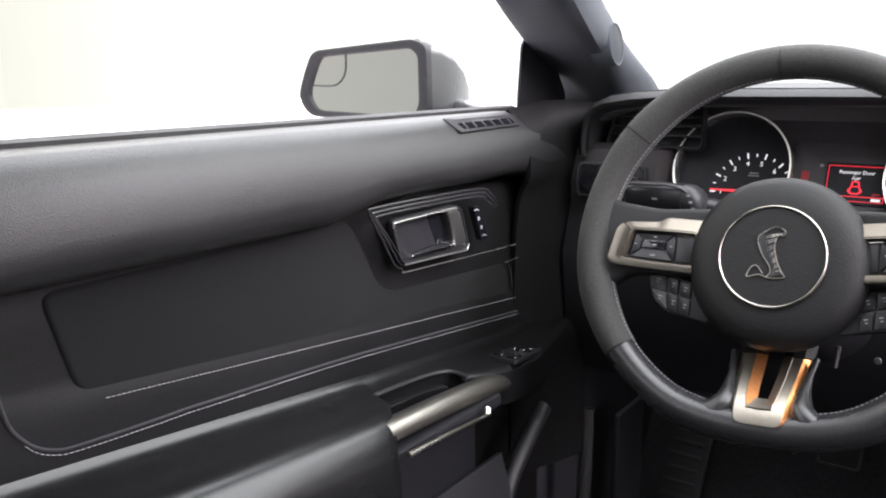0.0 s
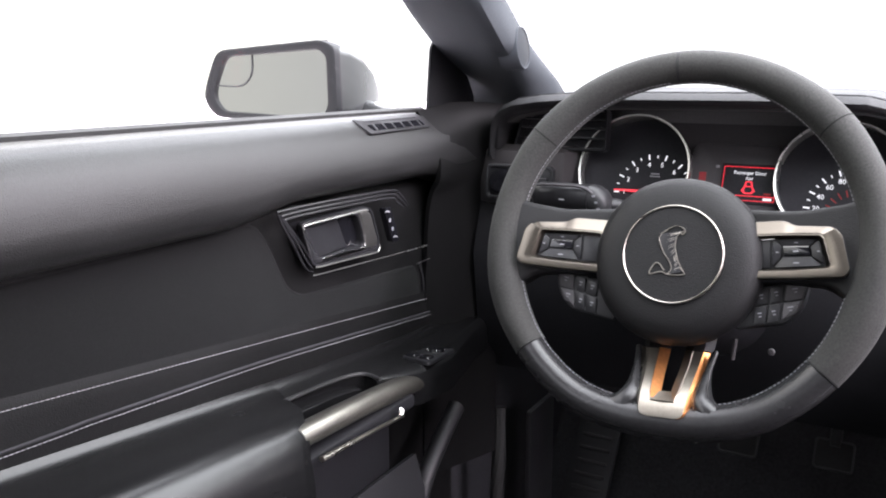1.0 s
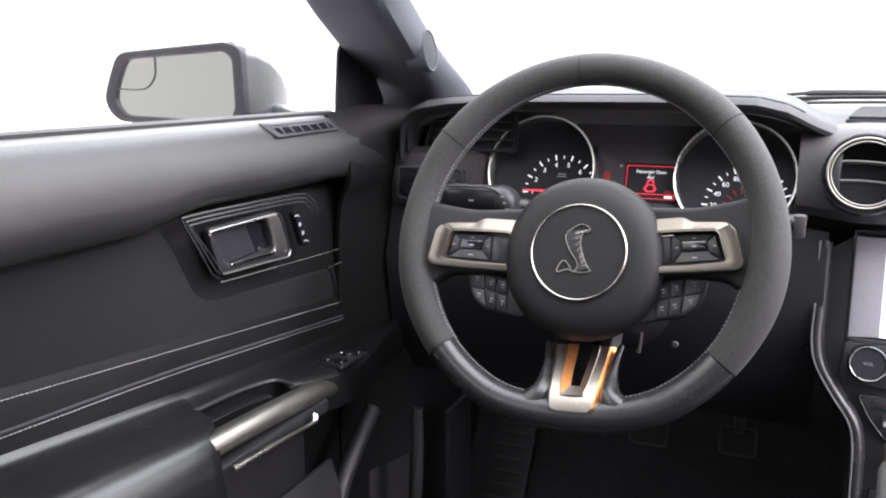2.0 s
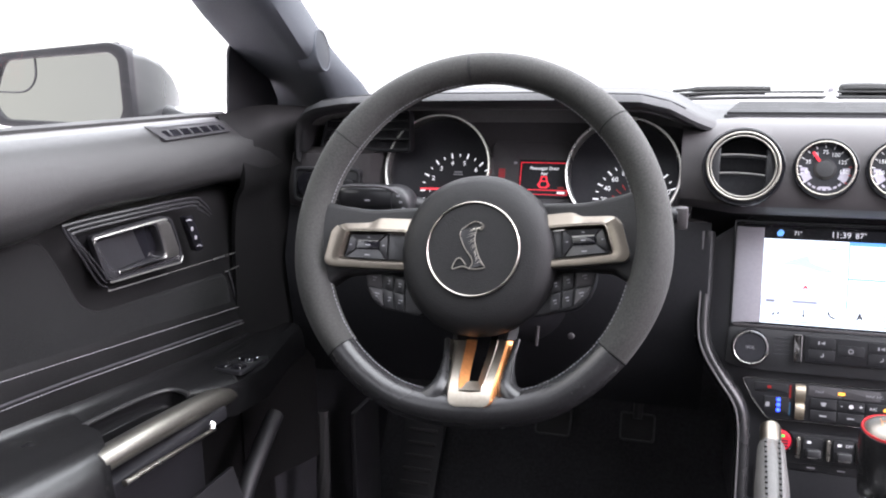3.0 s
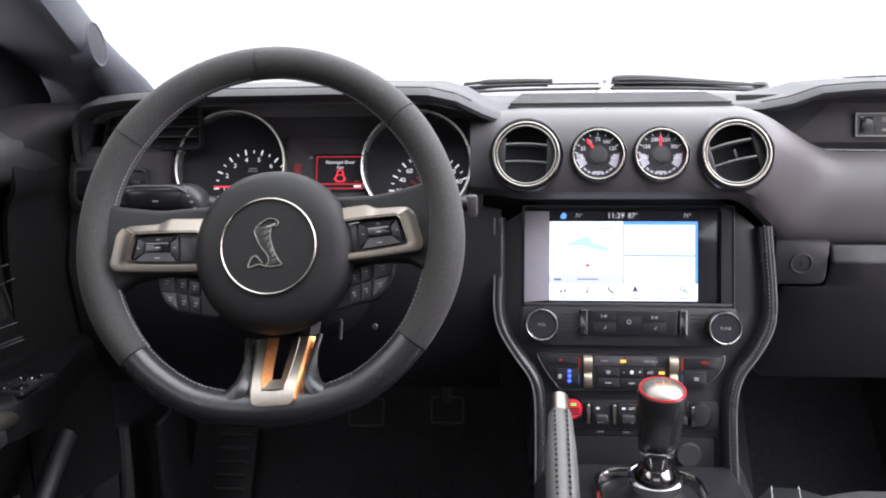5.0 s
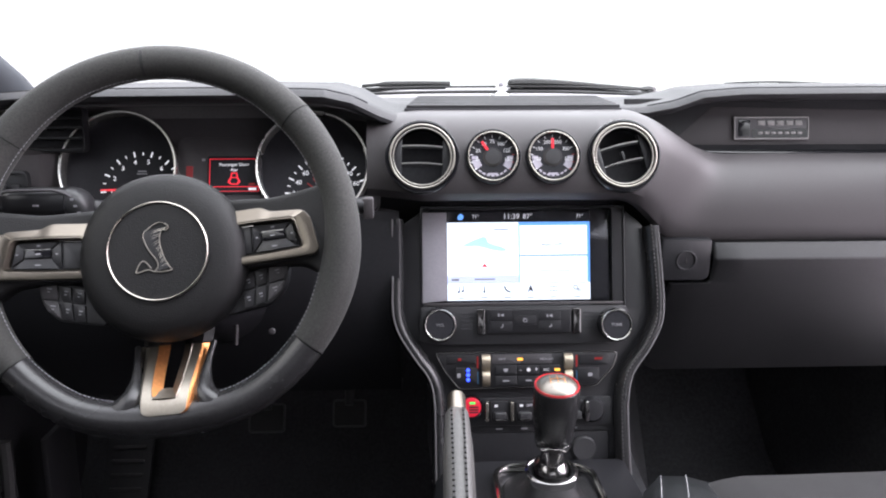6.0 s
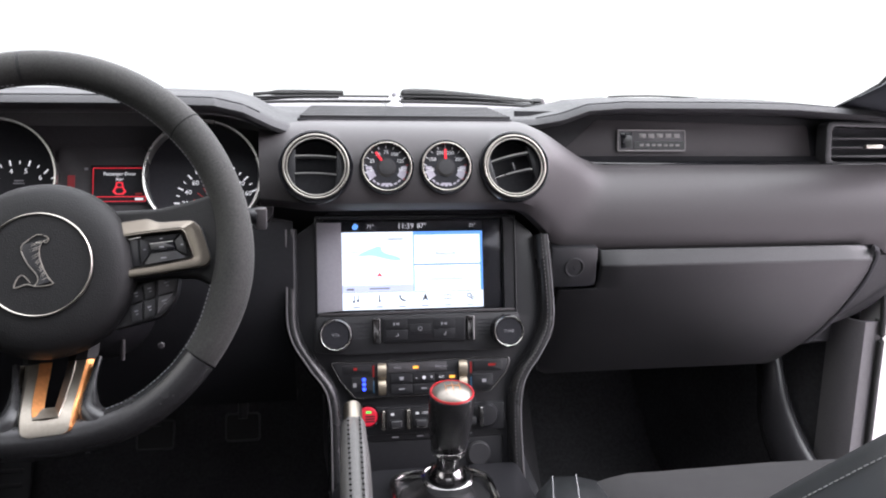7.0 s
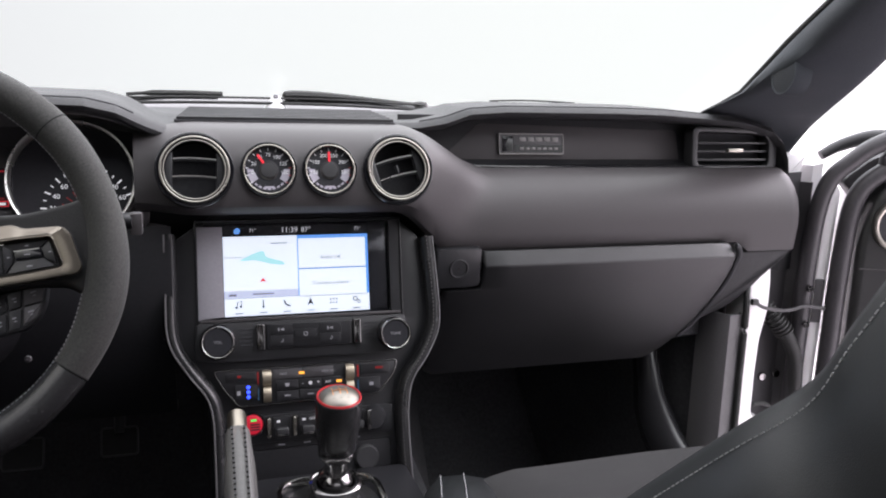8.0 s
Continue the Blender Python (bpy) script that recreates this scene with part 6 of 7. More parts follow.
hd = rounded([(0.5985, 0.6882), (0.700, 0.6896), (0.7135, 0.6858), (0.7265, 0.6530), (0.7262, 0.6440), (0.7200, 0.6415), (0.6225, 0.6450), (0.6130, 0.6490)], 0.006, 4)
hn = rounded([(0.6035, 0.6850), (0.680, 0.6862), (0.6900, 0.6835), (0.6975, 0.6640), (0.6990, 0.6540), (0.6965, 0.6500), (0.6290, 0.6510), (0.6190, 0.6560)], 0.005, 4)
holes(hb, [posed(prism(hd, -0.02, 0.03), HB)])
part("recess_rim", ring([(0.663 + (x - 0.663) * 1.045, 0.667 + (y - 0.667) * 1.11) for x, y in hd], hd, 0.006, 0.0114, 0.0008), BUTTON, hb, at=HB)
part("rim_line", tube(spline([(0.6165, 0.6440, 0.0120), (0.6200, 0.6428, 0.0122), (0.670, 0.6408, 0.0122), (0.7180, 0.6388, 0.0122), (0.7255, 0.6400, 0.0122), (0.7290, 0.6455, 0.0120)], 6), lambda t: 0.0003 + 0.0006 * ease(0.0, 0.12, t) * ease(1.0, 0.85, t), 6), SILVER, hb, at=HB)
part("handle_frame", ring(hd, hn, 0.002, 0.0108, 0.0018), SATIN, hb, at=HB)
part("door_handle", prism(rounded([(0.6885, 0.6878), (0.7000, 0.6884), (0.7120, 0.6845), (0.7245, 0.6530), (0.7235, 0.6455), (0.7010, 0.6462), (0.7000, 0.6540), (0.6985, 0.6640), (0.6925, 0.6810)], 0.004, 4), 0.002, 0.0124, 0.0030, 4), HANDLE, hb, "satin metal pull handle", 50, at=HB)
part("handle_edge", tube(spline([(0.6000, 0.6800, 0.0115), (0.5995, 0.6862, 0.0118), (0.6050, 0.6876, 0.0120), (0.65, 0.6882, 0.0120), (0.697, 0.6884, 0.0120), (0.7080, 0.6868, 0.0116)], 6), lambda t: 0.0004 + 0.0010 * ease(0.0, 0.12, t) * ease(1.0, 0.85, t), 8), SILVER, hb, at=HB)
part("handle_edge", tube(spline([(0.6270, 0.6500, 0.0114), (0.632, 0.6494, 0.0118), (0.66, 0.6484, 0.0120), (0.692, 0.6478, 0.0120), (0.6985, 0.6490, 0.0118), (0.7000, 0.6525, 0.0112)], 6), lambda t: 0.0004 + 0.0010 * ease(0.0, 0.12, t), 8), CHROME, hb, at=HB)
part("handle_well", prism(hn, 0.0010, 0.0022), GLOSS, hb, at=HB)
part("handle_slope", loft([[(0.6040 + 0.0155 * v + 0.060 * u, 0.684 - 0.032 * v, 0.0090 - 0.0066 * ease(0.0, 1.0, u)) for u in (0, 0.2, 0.4, 0.6, 0.8, 1)] for v in (0, 0.33, 0.67, 1)], 0.001), HOUSING, hb, "", 60, at=HB)
lk = part("lock_switch", prism(rounded([(0.738, 0.6850), (0.752, 0.6850), (0.7690, 0.6435), (0.755, 0.6435)], 0.004), 0.004, 0.0116, 0.001), GLOSS, hb, "door lock rocker switch", at=HB)
for q in (0.06, 0.34, 0.64, 0.94):
    yy, zz = 0.7425 + 0.0180 * q, 0.6820 - 0.0350 * q
    mark = tube([(yy - 0.0040, zz + 0.0004, 0.0118), (yy, zz + 0.0012, 0.0120), (yy + 0.0042, zz - 0.0004, 0.0118)], 0.0008, 6) if q in (0.06, 0.94) else box(0.0034, 0.0042, 0.0008, (yy, zz, 0.0118), 0.0003)
    part("lock_mark", mark, GREYPRINT, lk, at=HB)
part("bezel_tail", tube([(0.822, 0.6045, 0.0015), (0.852, 0.6050, 0.0015)], 0.0005, 6), SILVER, hb, at=HB)

# slotted vent on the ledge
dv = part("demister_vent", prism(rounded([(0.708, -0.012), (0.832, -0.010), (0.826, 0.012), (0.696, 0.010)], 0.003), 0, 0.0022, 0.0008), PLASTIC, door, "slotted side window demister vent", at=Matrix.Translation((-0.6760, 0, 0.7752)) @ pose(0, 0, 0, 0, 42) @ Matrix(((0, -1, 0, 0), (1, 0, 0, 0), (0, 0, 1, 0), (0, 0, 0, 1))))
VM = Matrix.Translation((-0.6760, 0, 0.7752)) @ pose(0, 0, 0, 0, 42) @ Matrix(((0, -1, 0, 0), (1, 0, 0, 0), (0, 0, 1, 0), (0, 0, 0, 1)))
part("slot", prism(rounded([(0.716, -0.0085), (0.822, -0.0075), (0.818, 0.0010), (0.712, 0.0000)], 0.002), 0.0005, 0.0028), GLOSS, dv, at=VM)
for k in range(6):
    part("fin", box(0.0030, 0.0090, 0.0016, (0.722 + 0.018 * k, -0.004, 0.0028), 0.0005), PLASTIC, dv, at=VM @ pose(0, 0, 0))
part("groove", box(0.104, 0.0012, 0.0008, (0.764, 0.0055, 0.0022)), DEEP, dv, at=VM)

# armrest bolster, cup and pull
asec = [(-0.694, 0.5600), (-0.6895, 0.5540), (-0.6870, 0.5480), (-0.6835, 0.5430), (-0.6790, 0.5392), (-0.6735, 0.5366), (-0.6665, 0.5350), (-0.6550, 0.5342), (-0.6400, 0.5328), (-0.6280, 0.5302), (-0.6180, 0.5258), (-0.6095, 0.5192), (-0.6025, 0.5105), (-0.5980, 0.5000), (-0.5950, 0.4850), (-0.5940, 0.4700), (-0.5960, 0.4400), (-0.610, 0.4120), (-0.640, 0.3950), (-0.690, 0.3900)]
arm_end = lambda x: 0.511 + 0.012 * ease(-0.597, -0.612, x) + 0.0285 * ease(-0.605, -0.650, x) + 0.010 * ease(-0.650, -0.682, x)
rows = []
for k in range(23):
    f = k / 22
    near = ease(0.97, 1.0, f) * 0.02
    line = []
    for x, z in asec:
        y = -0.44 + (arm_end(x) + 0.44) * (1 - (1 - f) ** 1.4)
        line.append((x + (-0.650 - x) * near, y, z - 0.098 * (y - 0.50) + (0.49 - z) * near))
    rows.append(line)
arm = part("armrest", loft(rows, ends=True), ARMHIDE, door, "rounded black leather armrest", 60)
cup = [(-0.700, 0.5500, 0.090), (-0.6895, 0.5442, 0.090), (-0.6870, 0.5382, 0.090), (-0.6835, 0.5332, 0.090), (-0.6790, 0.5294, 0.085), (-0.6735, 0.5262, 0.075), (-0.6690, 0.5240, 0.060), (-0.6650, 0.5222, 0.050), (-0.650, 0.5210, 0.045), (-0.643, 0.5195, 0.045), (-0.637, 0.5150, 0.045), (-0.634, 0.5040, 0.045), (-0.634, 0.480, 0.045), (-0.650, 0.465, 0.045), (-0.690, 0.46, 0.045)]
rows = []
for y in [0.505, 0.56, 0.62, 0.68, 0.72, 0.78, 0.84, 0.89, 0.93]:
    f = ease(0.74, 0.93, y)
    rows.append([(x + (0.030 * ease(0.68, 0.74, y) - 0.034 * f) * ease(-0.660, -0.640, x), y, z - slope * (y - 0.60) + 0.006 * f) for x, z, slope in cup])
shelf_d = part("switch_ledge", loft(rows, ends=True), ARMHIDE, door, "black armrest ledge", 50)
holes(shelf_d, [posed(prism(rounded([(0.516, -0.667), (0.640, -0.664), (0.666, -0.656), (0.672, -0.620), (0.516, -0.620)], 0.008, 4), -0.045, 0.04), Matrix(((0, 1, 0, 0), (1, 0, 0, 0), (0, 0, 1, 0.520), (0, 0, 0, 1))))])
part("cup_floor", box(0.075, 0.21, 0.003, (-0.655, 0.60, 0.478), 0.001), DEEP, door)
step = spline([(-0.655, 0.545, 0.5155), (-0.655, 0.5662, 0.5138), (-0.655, 0.6129, 0.5106), (-0.6545, 0.6480, 0.5065), (-0.651, 0.6600, 0.5040)], 5)
part("cup_step", loft([[(p.x - 0.010, p.y, p.z + 0.001), (p.x - 0.0015, p.y, p.z + 0.0004), (p.x + 0.0006, p.y, p.z - 0.0012), (p.x + 0.0010, p.y, 0.478)] for p in map(Vector, step)], 0.0012), ARMHIDE, door, "moulded step inside the grip recess", 50)
part("cup_rim", tube(spline([(-0.664, 0.520, 0.5285), (-0.663, 0.60, 0.5245), (-0.660, 0.645, 0.5215), (-0.651, 0.666, 0.5195), (-0.630, 0.664, 0.5180)], 6), 0.0022, 8), VINYL, door)
bar = spline([(-0.6212, 0.5160, 0.5132), (-0.6208, 0.535, 0.5127), (-0.6195, 0.58, 0.5115), (-0.6190, 0.64, 0.5080), (-0.6195, 0.690, 0.5030), (-0.622, 0.728, 0.4945)], 7)
part("pull_bar", tube(bar, lambda t: 0.0135 - 0.0040 * ease(0.80, 1.0, t), 18, flat=0.80), mat("satin_nickel", (0.27, 0.26, 0.23), 0.34, metal=0.95, var=0.1), door, "satin silver pull bar", 60)
part("pull_lower", tube(spline([(-0.594, 0.5190, 0.4993), (-0.5935, 0.5794, 0.4962), (-0.594, 0.6513, 0.4905)], 6), lambda t: 0.0034 - 0.0012 * t, 10, flat=0.8), METAL, door, "thin metal lower trim")
# black blocks stand for the shade in the gap below the bar
part("pull_gap_shade", box(0.020, 0.180, 0.014, (-0.613, 0.60, 0.4915), 0.004), HOUSING, door)
part("pull_gap_shade", box(0.016, 0.180, 0.100, (-0.650, 0.61, 0.440), 0.006), HOUSING, door)
part("courtesy_lamp", lathe([(0, 0.0022), (0.0022, 0.0018), (0.0028, 0.0)], 16), glow("courtesy_light", (1.0, 0.98, 0.95), 2.5), door, "small lit courtesy lamp", at=Matrix.Translation((-0.5935, 0.6472, 0.4967)) @ pose(0, 0, 0, 0, 90))
part("courtesy_ring", lathe([(0.0028, 0.0), (0.0036, 0.0015), (0.0044, 0.0)], 16), CHROME, door, at=Matrix.Translation((-0.5935, 0.6472, 0.4967)) @ pose(0, 0, 0, 0, 90))
swp = part("window_switches", prism(rounded([(-0.012, -0.018), (0.060, -0.012), (0.058, 0.018), (-0.006, 0.022)], 0.006), 0, 0.004, 0.0015), BUTTON, door, "window and mirror switch cluster", at=Matrix.Translation((-0.6300, 0.745, 0.5130)) @ pose(0, 0, 0, -5) @ Matrix(((0, -1, 0, 0), (1, 0, 0, 0), (0, 0, 1, 0), (0, 0, 0, 1))))
WM = Matrix.Translation((-0.6300, 0.745, 0.5130)) @ pose(0, 0, 0, -5) @ Matrix(((0, -1, 0, 0), (1, 0, 0, 0), (0, 0, 1, 0), (0, 0, 0, 1)))
for x, y in ((0.003, -0.006), (0.003, 0.012)):
    part("window_key", box(0.014, 0.013, 0.006, (x, y, 0.0038), 0.0022, 3), GLOSS, swp, at=WM)
    part("key_edge", tube([(x + 0.0052, y - 0.005, 0.0062), (x + 0.0056, y, 0.0066), (x + 0.0052, y + 0.005, 0.0062)], 0.0010, 8), CHROME, swp, at=WM)
part("mirror_dial", lathe([(0, 0.008), (0.010, 0.0075), (0.012, 0.003), (0.0125, 0.0)], 24), GLOSS, swp, at=WM @ pose(0.038, 0.003, 0.0))
for k in range(5):
    a = radians(72 * k)
    part("dial_mark", lathe([(0, 0.0014), (0.0008, 0.0012), (0.0014, 0.0006), (0.0016, 0.0)], 10), CHROME, swp, at=WM @ pose(0.038 + 0.0100 * math.cos(a), 0.003 + 0.0100 * math.sin(a), 0.0062))

# pocket and lower front of the door
part("door_pocket", loft([[(-0.640, y, 0.40), (-0.628, y, 0.36), (-0.622, y, 0.26), (-0.628, y, 0.10)] for y in (-0.30, 0.2, 0.50, 0.66, 0.74)], 0.006), PLASTIC, door, "dark plastic map pocket")
part("pocket_edge", tube(spline([(-0.640, 0.710, 0.18), (-0.642, 0.738, 0.28), (-0.644, 0.772, 0.345), (-0.645, 0.818, 0.386), (-0.648, 0.862, 0.412)], 7), 0.011, 14), PLASTIC, door)
part("kick_trim", tube(spline([(-0.655, 0.98, 0.05), (-0.650, 0.985, 0.18), (-0.648, 0.99, 0.28), (-0.652, 1.0, 0.36)], 6), 0.010, 10), RUBBER, door, "black door seal")
part("fuse_flap", box(0.010, 0.10, 0.22, (-0.655, 1.16, 0.20), 0.006), PLASTIC, dash)

# black corner panel behind the outside mirror
part("mirror_corner", prism(rounded([(0.866, 0.776), (0.985, 0.776), (0.990, 0.800), (0.945, 0.862), (0.900, 0.885), (0.876, 0.862)], 0.006), -0.001, 0.002, 0.0006), HOUSING, door, "black corner panel by the mirror", at=door_pose(-0.694))
grid = [spline(row, 5) for row in ([(-0.694, 0.84, 0.783), (-0.684, 0.90, 0.792), (-0.664, 0.95, 0.792), (-0.640, 1.00, 0.788)], [(-0.672, 0.84, 0.752), (-0.668, 0.90, 0.760), (-0.655, 0.945, 0.764), (-0.642, 0.985, 0.766)], [(-0.664, 0.84, 0.712), (-0.668, 0.90, 0.712), (-0.662, 0.945, 0.712), (-0.652, 0.985, 0.712)], [(-0.688, 0.85, 0.640), (-0.680, 0.90, 0.640), (-0.670, 0.945, 0.640), (-0.656, 0.985, 0.640)], [(-0.700, 0.86, 0.30), (-0.680, 0.92, 0.30), (-0.668, 0.95, 0.30), (-0.656, 0.985, 0.30)])]
part("corner_cover", loft([list(row) for row in zip(*[spline(column, 5) for column in zip(*grid)])], 0.006), DOORSKIN, dash, "dark closing trim between door and dashboard", 60)


# loudspeakers in the pillars
for s in (-1, 1):
    fx = side_line(s)
    c = Vector((fx(-0.568), 0.868, 0.8585)) if s > 0 else Vector((-0.5905, 0.900, 0.8590))
    aim = Vector((-0.98, 0.08, 0.12) if s > 0 else (0.985, 0.10, 0.12)).normalized()
    m = Matrix.Translation(c - aim * (0.017 if s > 0 else -0.005)) @ aim.to_track_quat("Z", "Y").to_matrix().to_4x4()
    sp = thing("tweeter", c, "small round pillar loudspeaker with a pierced grille", "loudspeaker", "pillar loudspeakers")
    part("rim", lathe([(0.0235, -0.02), (0.0250, 0.002), (0.0240, 0.0045), (0.0220, 0.0040)], 36), TRIM, sp, at=m)
    part("grille", lathe([(0, 0.0050), (0.015, 0.0044), (0.0222, 0.0030), (0.0228, -0.01)], 36), TRIM, sp, at=m)
    dots = bmesh.new()
    for i in range(-6, 7):
        for j in range(-6, 7):
            u, v = i * 0.0034 + (0.0017 if j % 2 else 0), j * 0.0031
            if u * u + v * v < 0.0205 ** 2:
                bmesh.ops.create_circle(dots, cap_ends=True, radius=0.0011, segments=6, matrix=Matrix.Translation((u, v, 0.0056 - 3.2 * (u * u + v * v))))
    part("grille_mesh", dots, HOUSING, sp, at=m)

# ---- outside mirror ----
om = thing("side_mirror", (-0.80, 1.0, 0.76), "black outside mirror with a small blind-spot insert", "side mirror")
MG = Matrix.Translation((-0.998, 0.935, 0.818)) @ pose(0, 0, 0, 86.5, 0, 4)
gpoly = [(-0.083, 0.037), (0.082, 0.046), (0.096, 0.036), (0.100, -0.034), (0.088, -0.049), (-0.088, -0.043), (-0.106, -0.022), (-0.098, 0.006)]
fpoly = [(-0.100, 0.047), (0.088, 0.060), (0.112, 0.050), (0.118, -0.044), (0.102, -0.060), (-0.104, -0.053), (-0.127, -0.026), (-0.117, 0.008)]
gl = rounded(gpoly, 0.012, 4)
fr = rounded(fpoly, 0.016, 4)
part("frame", ring(fr, gl, -0.020, 0.006, 0.004), HOUSING, om, "black mirror frame", at=MG)
part("mirror_glass", prism(gl, -0.006, 0.0), MIRROR, om, "silvered mirror glass", at=MG)
bs = part("blind_spot_glass", prism(rounded([(-0.082, 0.0360), (-0.034, 0.0385), (-0.040, 0.004), (-0.056, -0.006), (-0.102, -0.004), (-0.097, 0.010)], 0.008, 4), 0.0005, 0.0020), MIRROR, om, "small wide-angle mirror", at=MG @ pose(0, 0, 0, -4, -7))
part("blind_spot_line", tube(spline([(-0.036, 0.040, 0.001), (-0.036, 0.016, 0.001), (-0.045, 0.001, 0.001), (-0.062, -0.006, 0.001), (-0.104, -0.005, 0.001)], 5), 0.0011, 6), DEEP, bs, at=MG)
shell = []
for f, z, dx, dy in ((1.0, -0.006, 0, 0), (1.03, -0.030, 0, 0), (0.98, -0.070, 0.008, -0.003), (0.86, -0.110, 0.018, -0.010), (0.66, -0.145, 0.035, -0.020), (0.40, -0.168, 0.060, -0.026), (0.12, -0.178, 0.078, -0.030)):
    shell.append([(x * f + dx * 0.6, (y * f * (1 + z * 2.4) if y > 0 else y * f) + dy, z) for x, y in fr])
part("housing", loft(shell, closed=True, ends=True), SHELL, om, "glossy black housing", 60, at=MG)
part("marker_lamp", box(0.010, 0.004, 0.003, (0.085, 0.060, -0.012), 0.001), CHROME, om, at=MG)
part("foot", tube(spline([(-0.90, 1.02, 0.775), (-0.82, 1.01, 0.762), (-0.725, 0.985, 0.765)], 6), 0.022, 14, flat=0.9), GLOSS, om)

# ---- pedals ----
for name, x, y, z, w, h, lab in (("clutch_pedal", -0.365, 1.28, 0.262, 0.060, 0.048, "black clutch pedal with a metal edge"), ("brake_pedal", -0.228, 1.28, 0.268, 0.056, 0.046, "black brake pedal with a metal edge")):
    p = thing(name, (x, y, z), lab, "pedal", "foot pedals")
    m = plane_pose((x, y, z), 30)
    part("pad", prism(rrect(w, h, 0.006), -0.006, 0.002, 0.002), RUBBER, p, at=m)
    part("pad_edge", ring(rrect(w, h, 0.006), rrect(w - 0.006, h - 0.006, 0.004), 0.001, 0.004, 0.001), GREYTRIM, p, at=m)
    part("arm", tube(spline([(x, y + 0.008, z + 0.01), (x, y + 0.06, z + 0.10), (x, y + 0.10, z + 0.30)], 6), 0.009, 8), PLASTIC, p)
rest = thing("footrest", (-0.625, 1.33, 0.02), "ribbed black footrest beside the pedals", "footrest")
FM = plane_pose((-0.622, 1.33, 0.13), 35)
part("plate", box(0.080, 0.22, 0.012, (0, 0, 0), 0.004), PLASTIC, rest, at=FM)
for k in range(7):
    part("rib", box(0.056, 0.006, 0.006, (0, 0.078 - 0.024 * k, 0.007), 0.002), BAND, rest, at=FM)
lone("wall_front_left", loft([[(-0.735, y, 0.02), (-0.735, y, 0.40), (-0.74, y, 0.775)] for y in (0.60, 0.9, 1.2, 1.5)], 0.02), DEEP, "dark footwell side trim", "wall", "structure")
lone("wall_door_outer", loft([[(-0.745, y, 0.02), (-0.76, y, 0.40), (-0.735, y, 0.77)] for y in (-0.5, 0.0, 0.6, 0.95)], 0.02), WHITEPAINT, "white outer door skin", "wall", "structure")

# ---- passenger's side: kick panel, door post, open door, seat ----
lone("tunnel_carpet", loft([[(0.16, 0.55, 0.30), (0.165, 0.9, 0.32), (0.17, 1.2, 0.36), (0.17, 1.5, 0.40)], [(0.22, 0.55, 0.02), (0.24, 0.9, 0.04), (0.27, 1.2, 0.10), (0.30, 1.5, 0.30)]], 0.01), CARPET, "black carpet on the tunnel side", "carpet", "structure")
lone("trim_kick_panel", loft([[(0.680, 1.02, 0.47), (0.648, 1.10, 0.46), (0.600, 1.25, 0.45), (0.520, 1.46, 0.43)], [(0.690, 1.02, 0.30), (0.655, 1.08, 0.30), (0.600, 1.22, 0.30), (0.520, 1.46, 0.28)], [(0.690, 1.02, 0.06), (0.660, 1.06, 0.06), (0.610, 1.18, 0.06), (0.530, 1.42, 0.06)]], 0.008), CARPET, "dark carpeted kick panel", "trim", "structure")
lone("trim_kick_ridge", tube(spline([(0.600, 1.14, 0.46), (0.598, 1.11, 0.38), (0.602, 1.09, 0.32), (0.620, 1.06, 0.26), (0.655, 1.00, 0.19), (0.69, 0.95, 0.12)], 8), lambda t: 0.016 + 0.012 * t, 18, flat=1.5), SATIN, "dark rounded trim ridge in the footwell", "trim", "structure")
UPRIGHT = lambda y: plane_pose((0, y, 0), 0)
lone("trim_post", loft([[(0.655, 1.06, z), (0.660, 1.022, z), (0.672, 1.008, z), (0.692, 1.006, z), (0.697, 1.02, z)] for z in (0.04, 0.2, 0.35, 0.50)], 0.004), POSTGREY, "grey lower post trim", "trim", "structure")
lone("seal", tube(spline([(0.6950, 0.998, 0.06), (0.6945, 0.998, 0.20), (0.6940, 0.998, 0.33), (0.6930, 0.998, 0.42), (0.6930, 0.998, 0.50), (0.700, 1.010, 0.56), (0.735, 1.030, 0.66)], 8), 0.0050, 10), RUBBER, "black rubber door seal on the post", "seal", "structure")
lone("door_post", prism(rounded([(0.697, 0.04), (0.765, 0.04), (0.765, 0.318), (0.728, 0.330), (0.7265, 0.400), (0.7285, 0.460), (0.7385, 0.505), (0.7375, 0.550), (0.733, 0.590), (0.697, 0.590)], 0.012, 4), -0.05, 0.0, 0.006, 3), WHITEPAINT, "white painted front door post", "door post", "structure", at=UPRIGHT(1.002))
# grey sheet carries the shade of the recess as colour
lone("post_recess", loft([[(0.715, 1.030, z), (0.745, 1.040, z), (0.775, 1.052, z), (0.800, 1.050, z), (0.818, 1.030, z)] for z in (0.06, 0.2, 0.35, 0.45, 0.55, 0.64, 0.70)], 0.008), GREYTRIM, "recess of the door post, its shade put into a grey colour", "door post", "structure")
lone("post_flange", loft([[(0.722, 1.010, z), (0.735, 1.022, z), (0.742, 1.036, z)] for z in (0.18, 0.30, 0.42)], 0.004), GREYTRIM, "grey flange inside the door post", "door post", "structure")
lone("dash_end", loft([[(0.748, 1.06, z), (0.770, 1.035, z), (0.800, 1.045, z)] for z in (0.56, 0.62, 0.68, 0.715)], 0.006), PLASTIC, "dark end cap of the dashboard", "trim", "structure")
lone("post_bracket", prism(rounded([(0.790, 0.690), (0.824, 0.686), (0.832, 0.715), (0.842, 0.740), (0.800, 0.742)], 0.006), -0.02, 0.0, 0.004), WHITEPAINT, "white painted bracket above the hinge", "bracket", "structure", at=UPRIGHT(1.075))
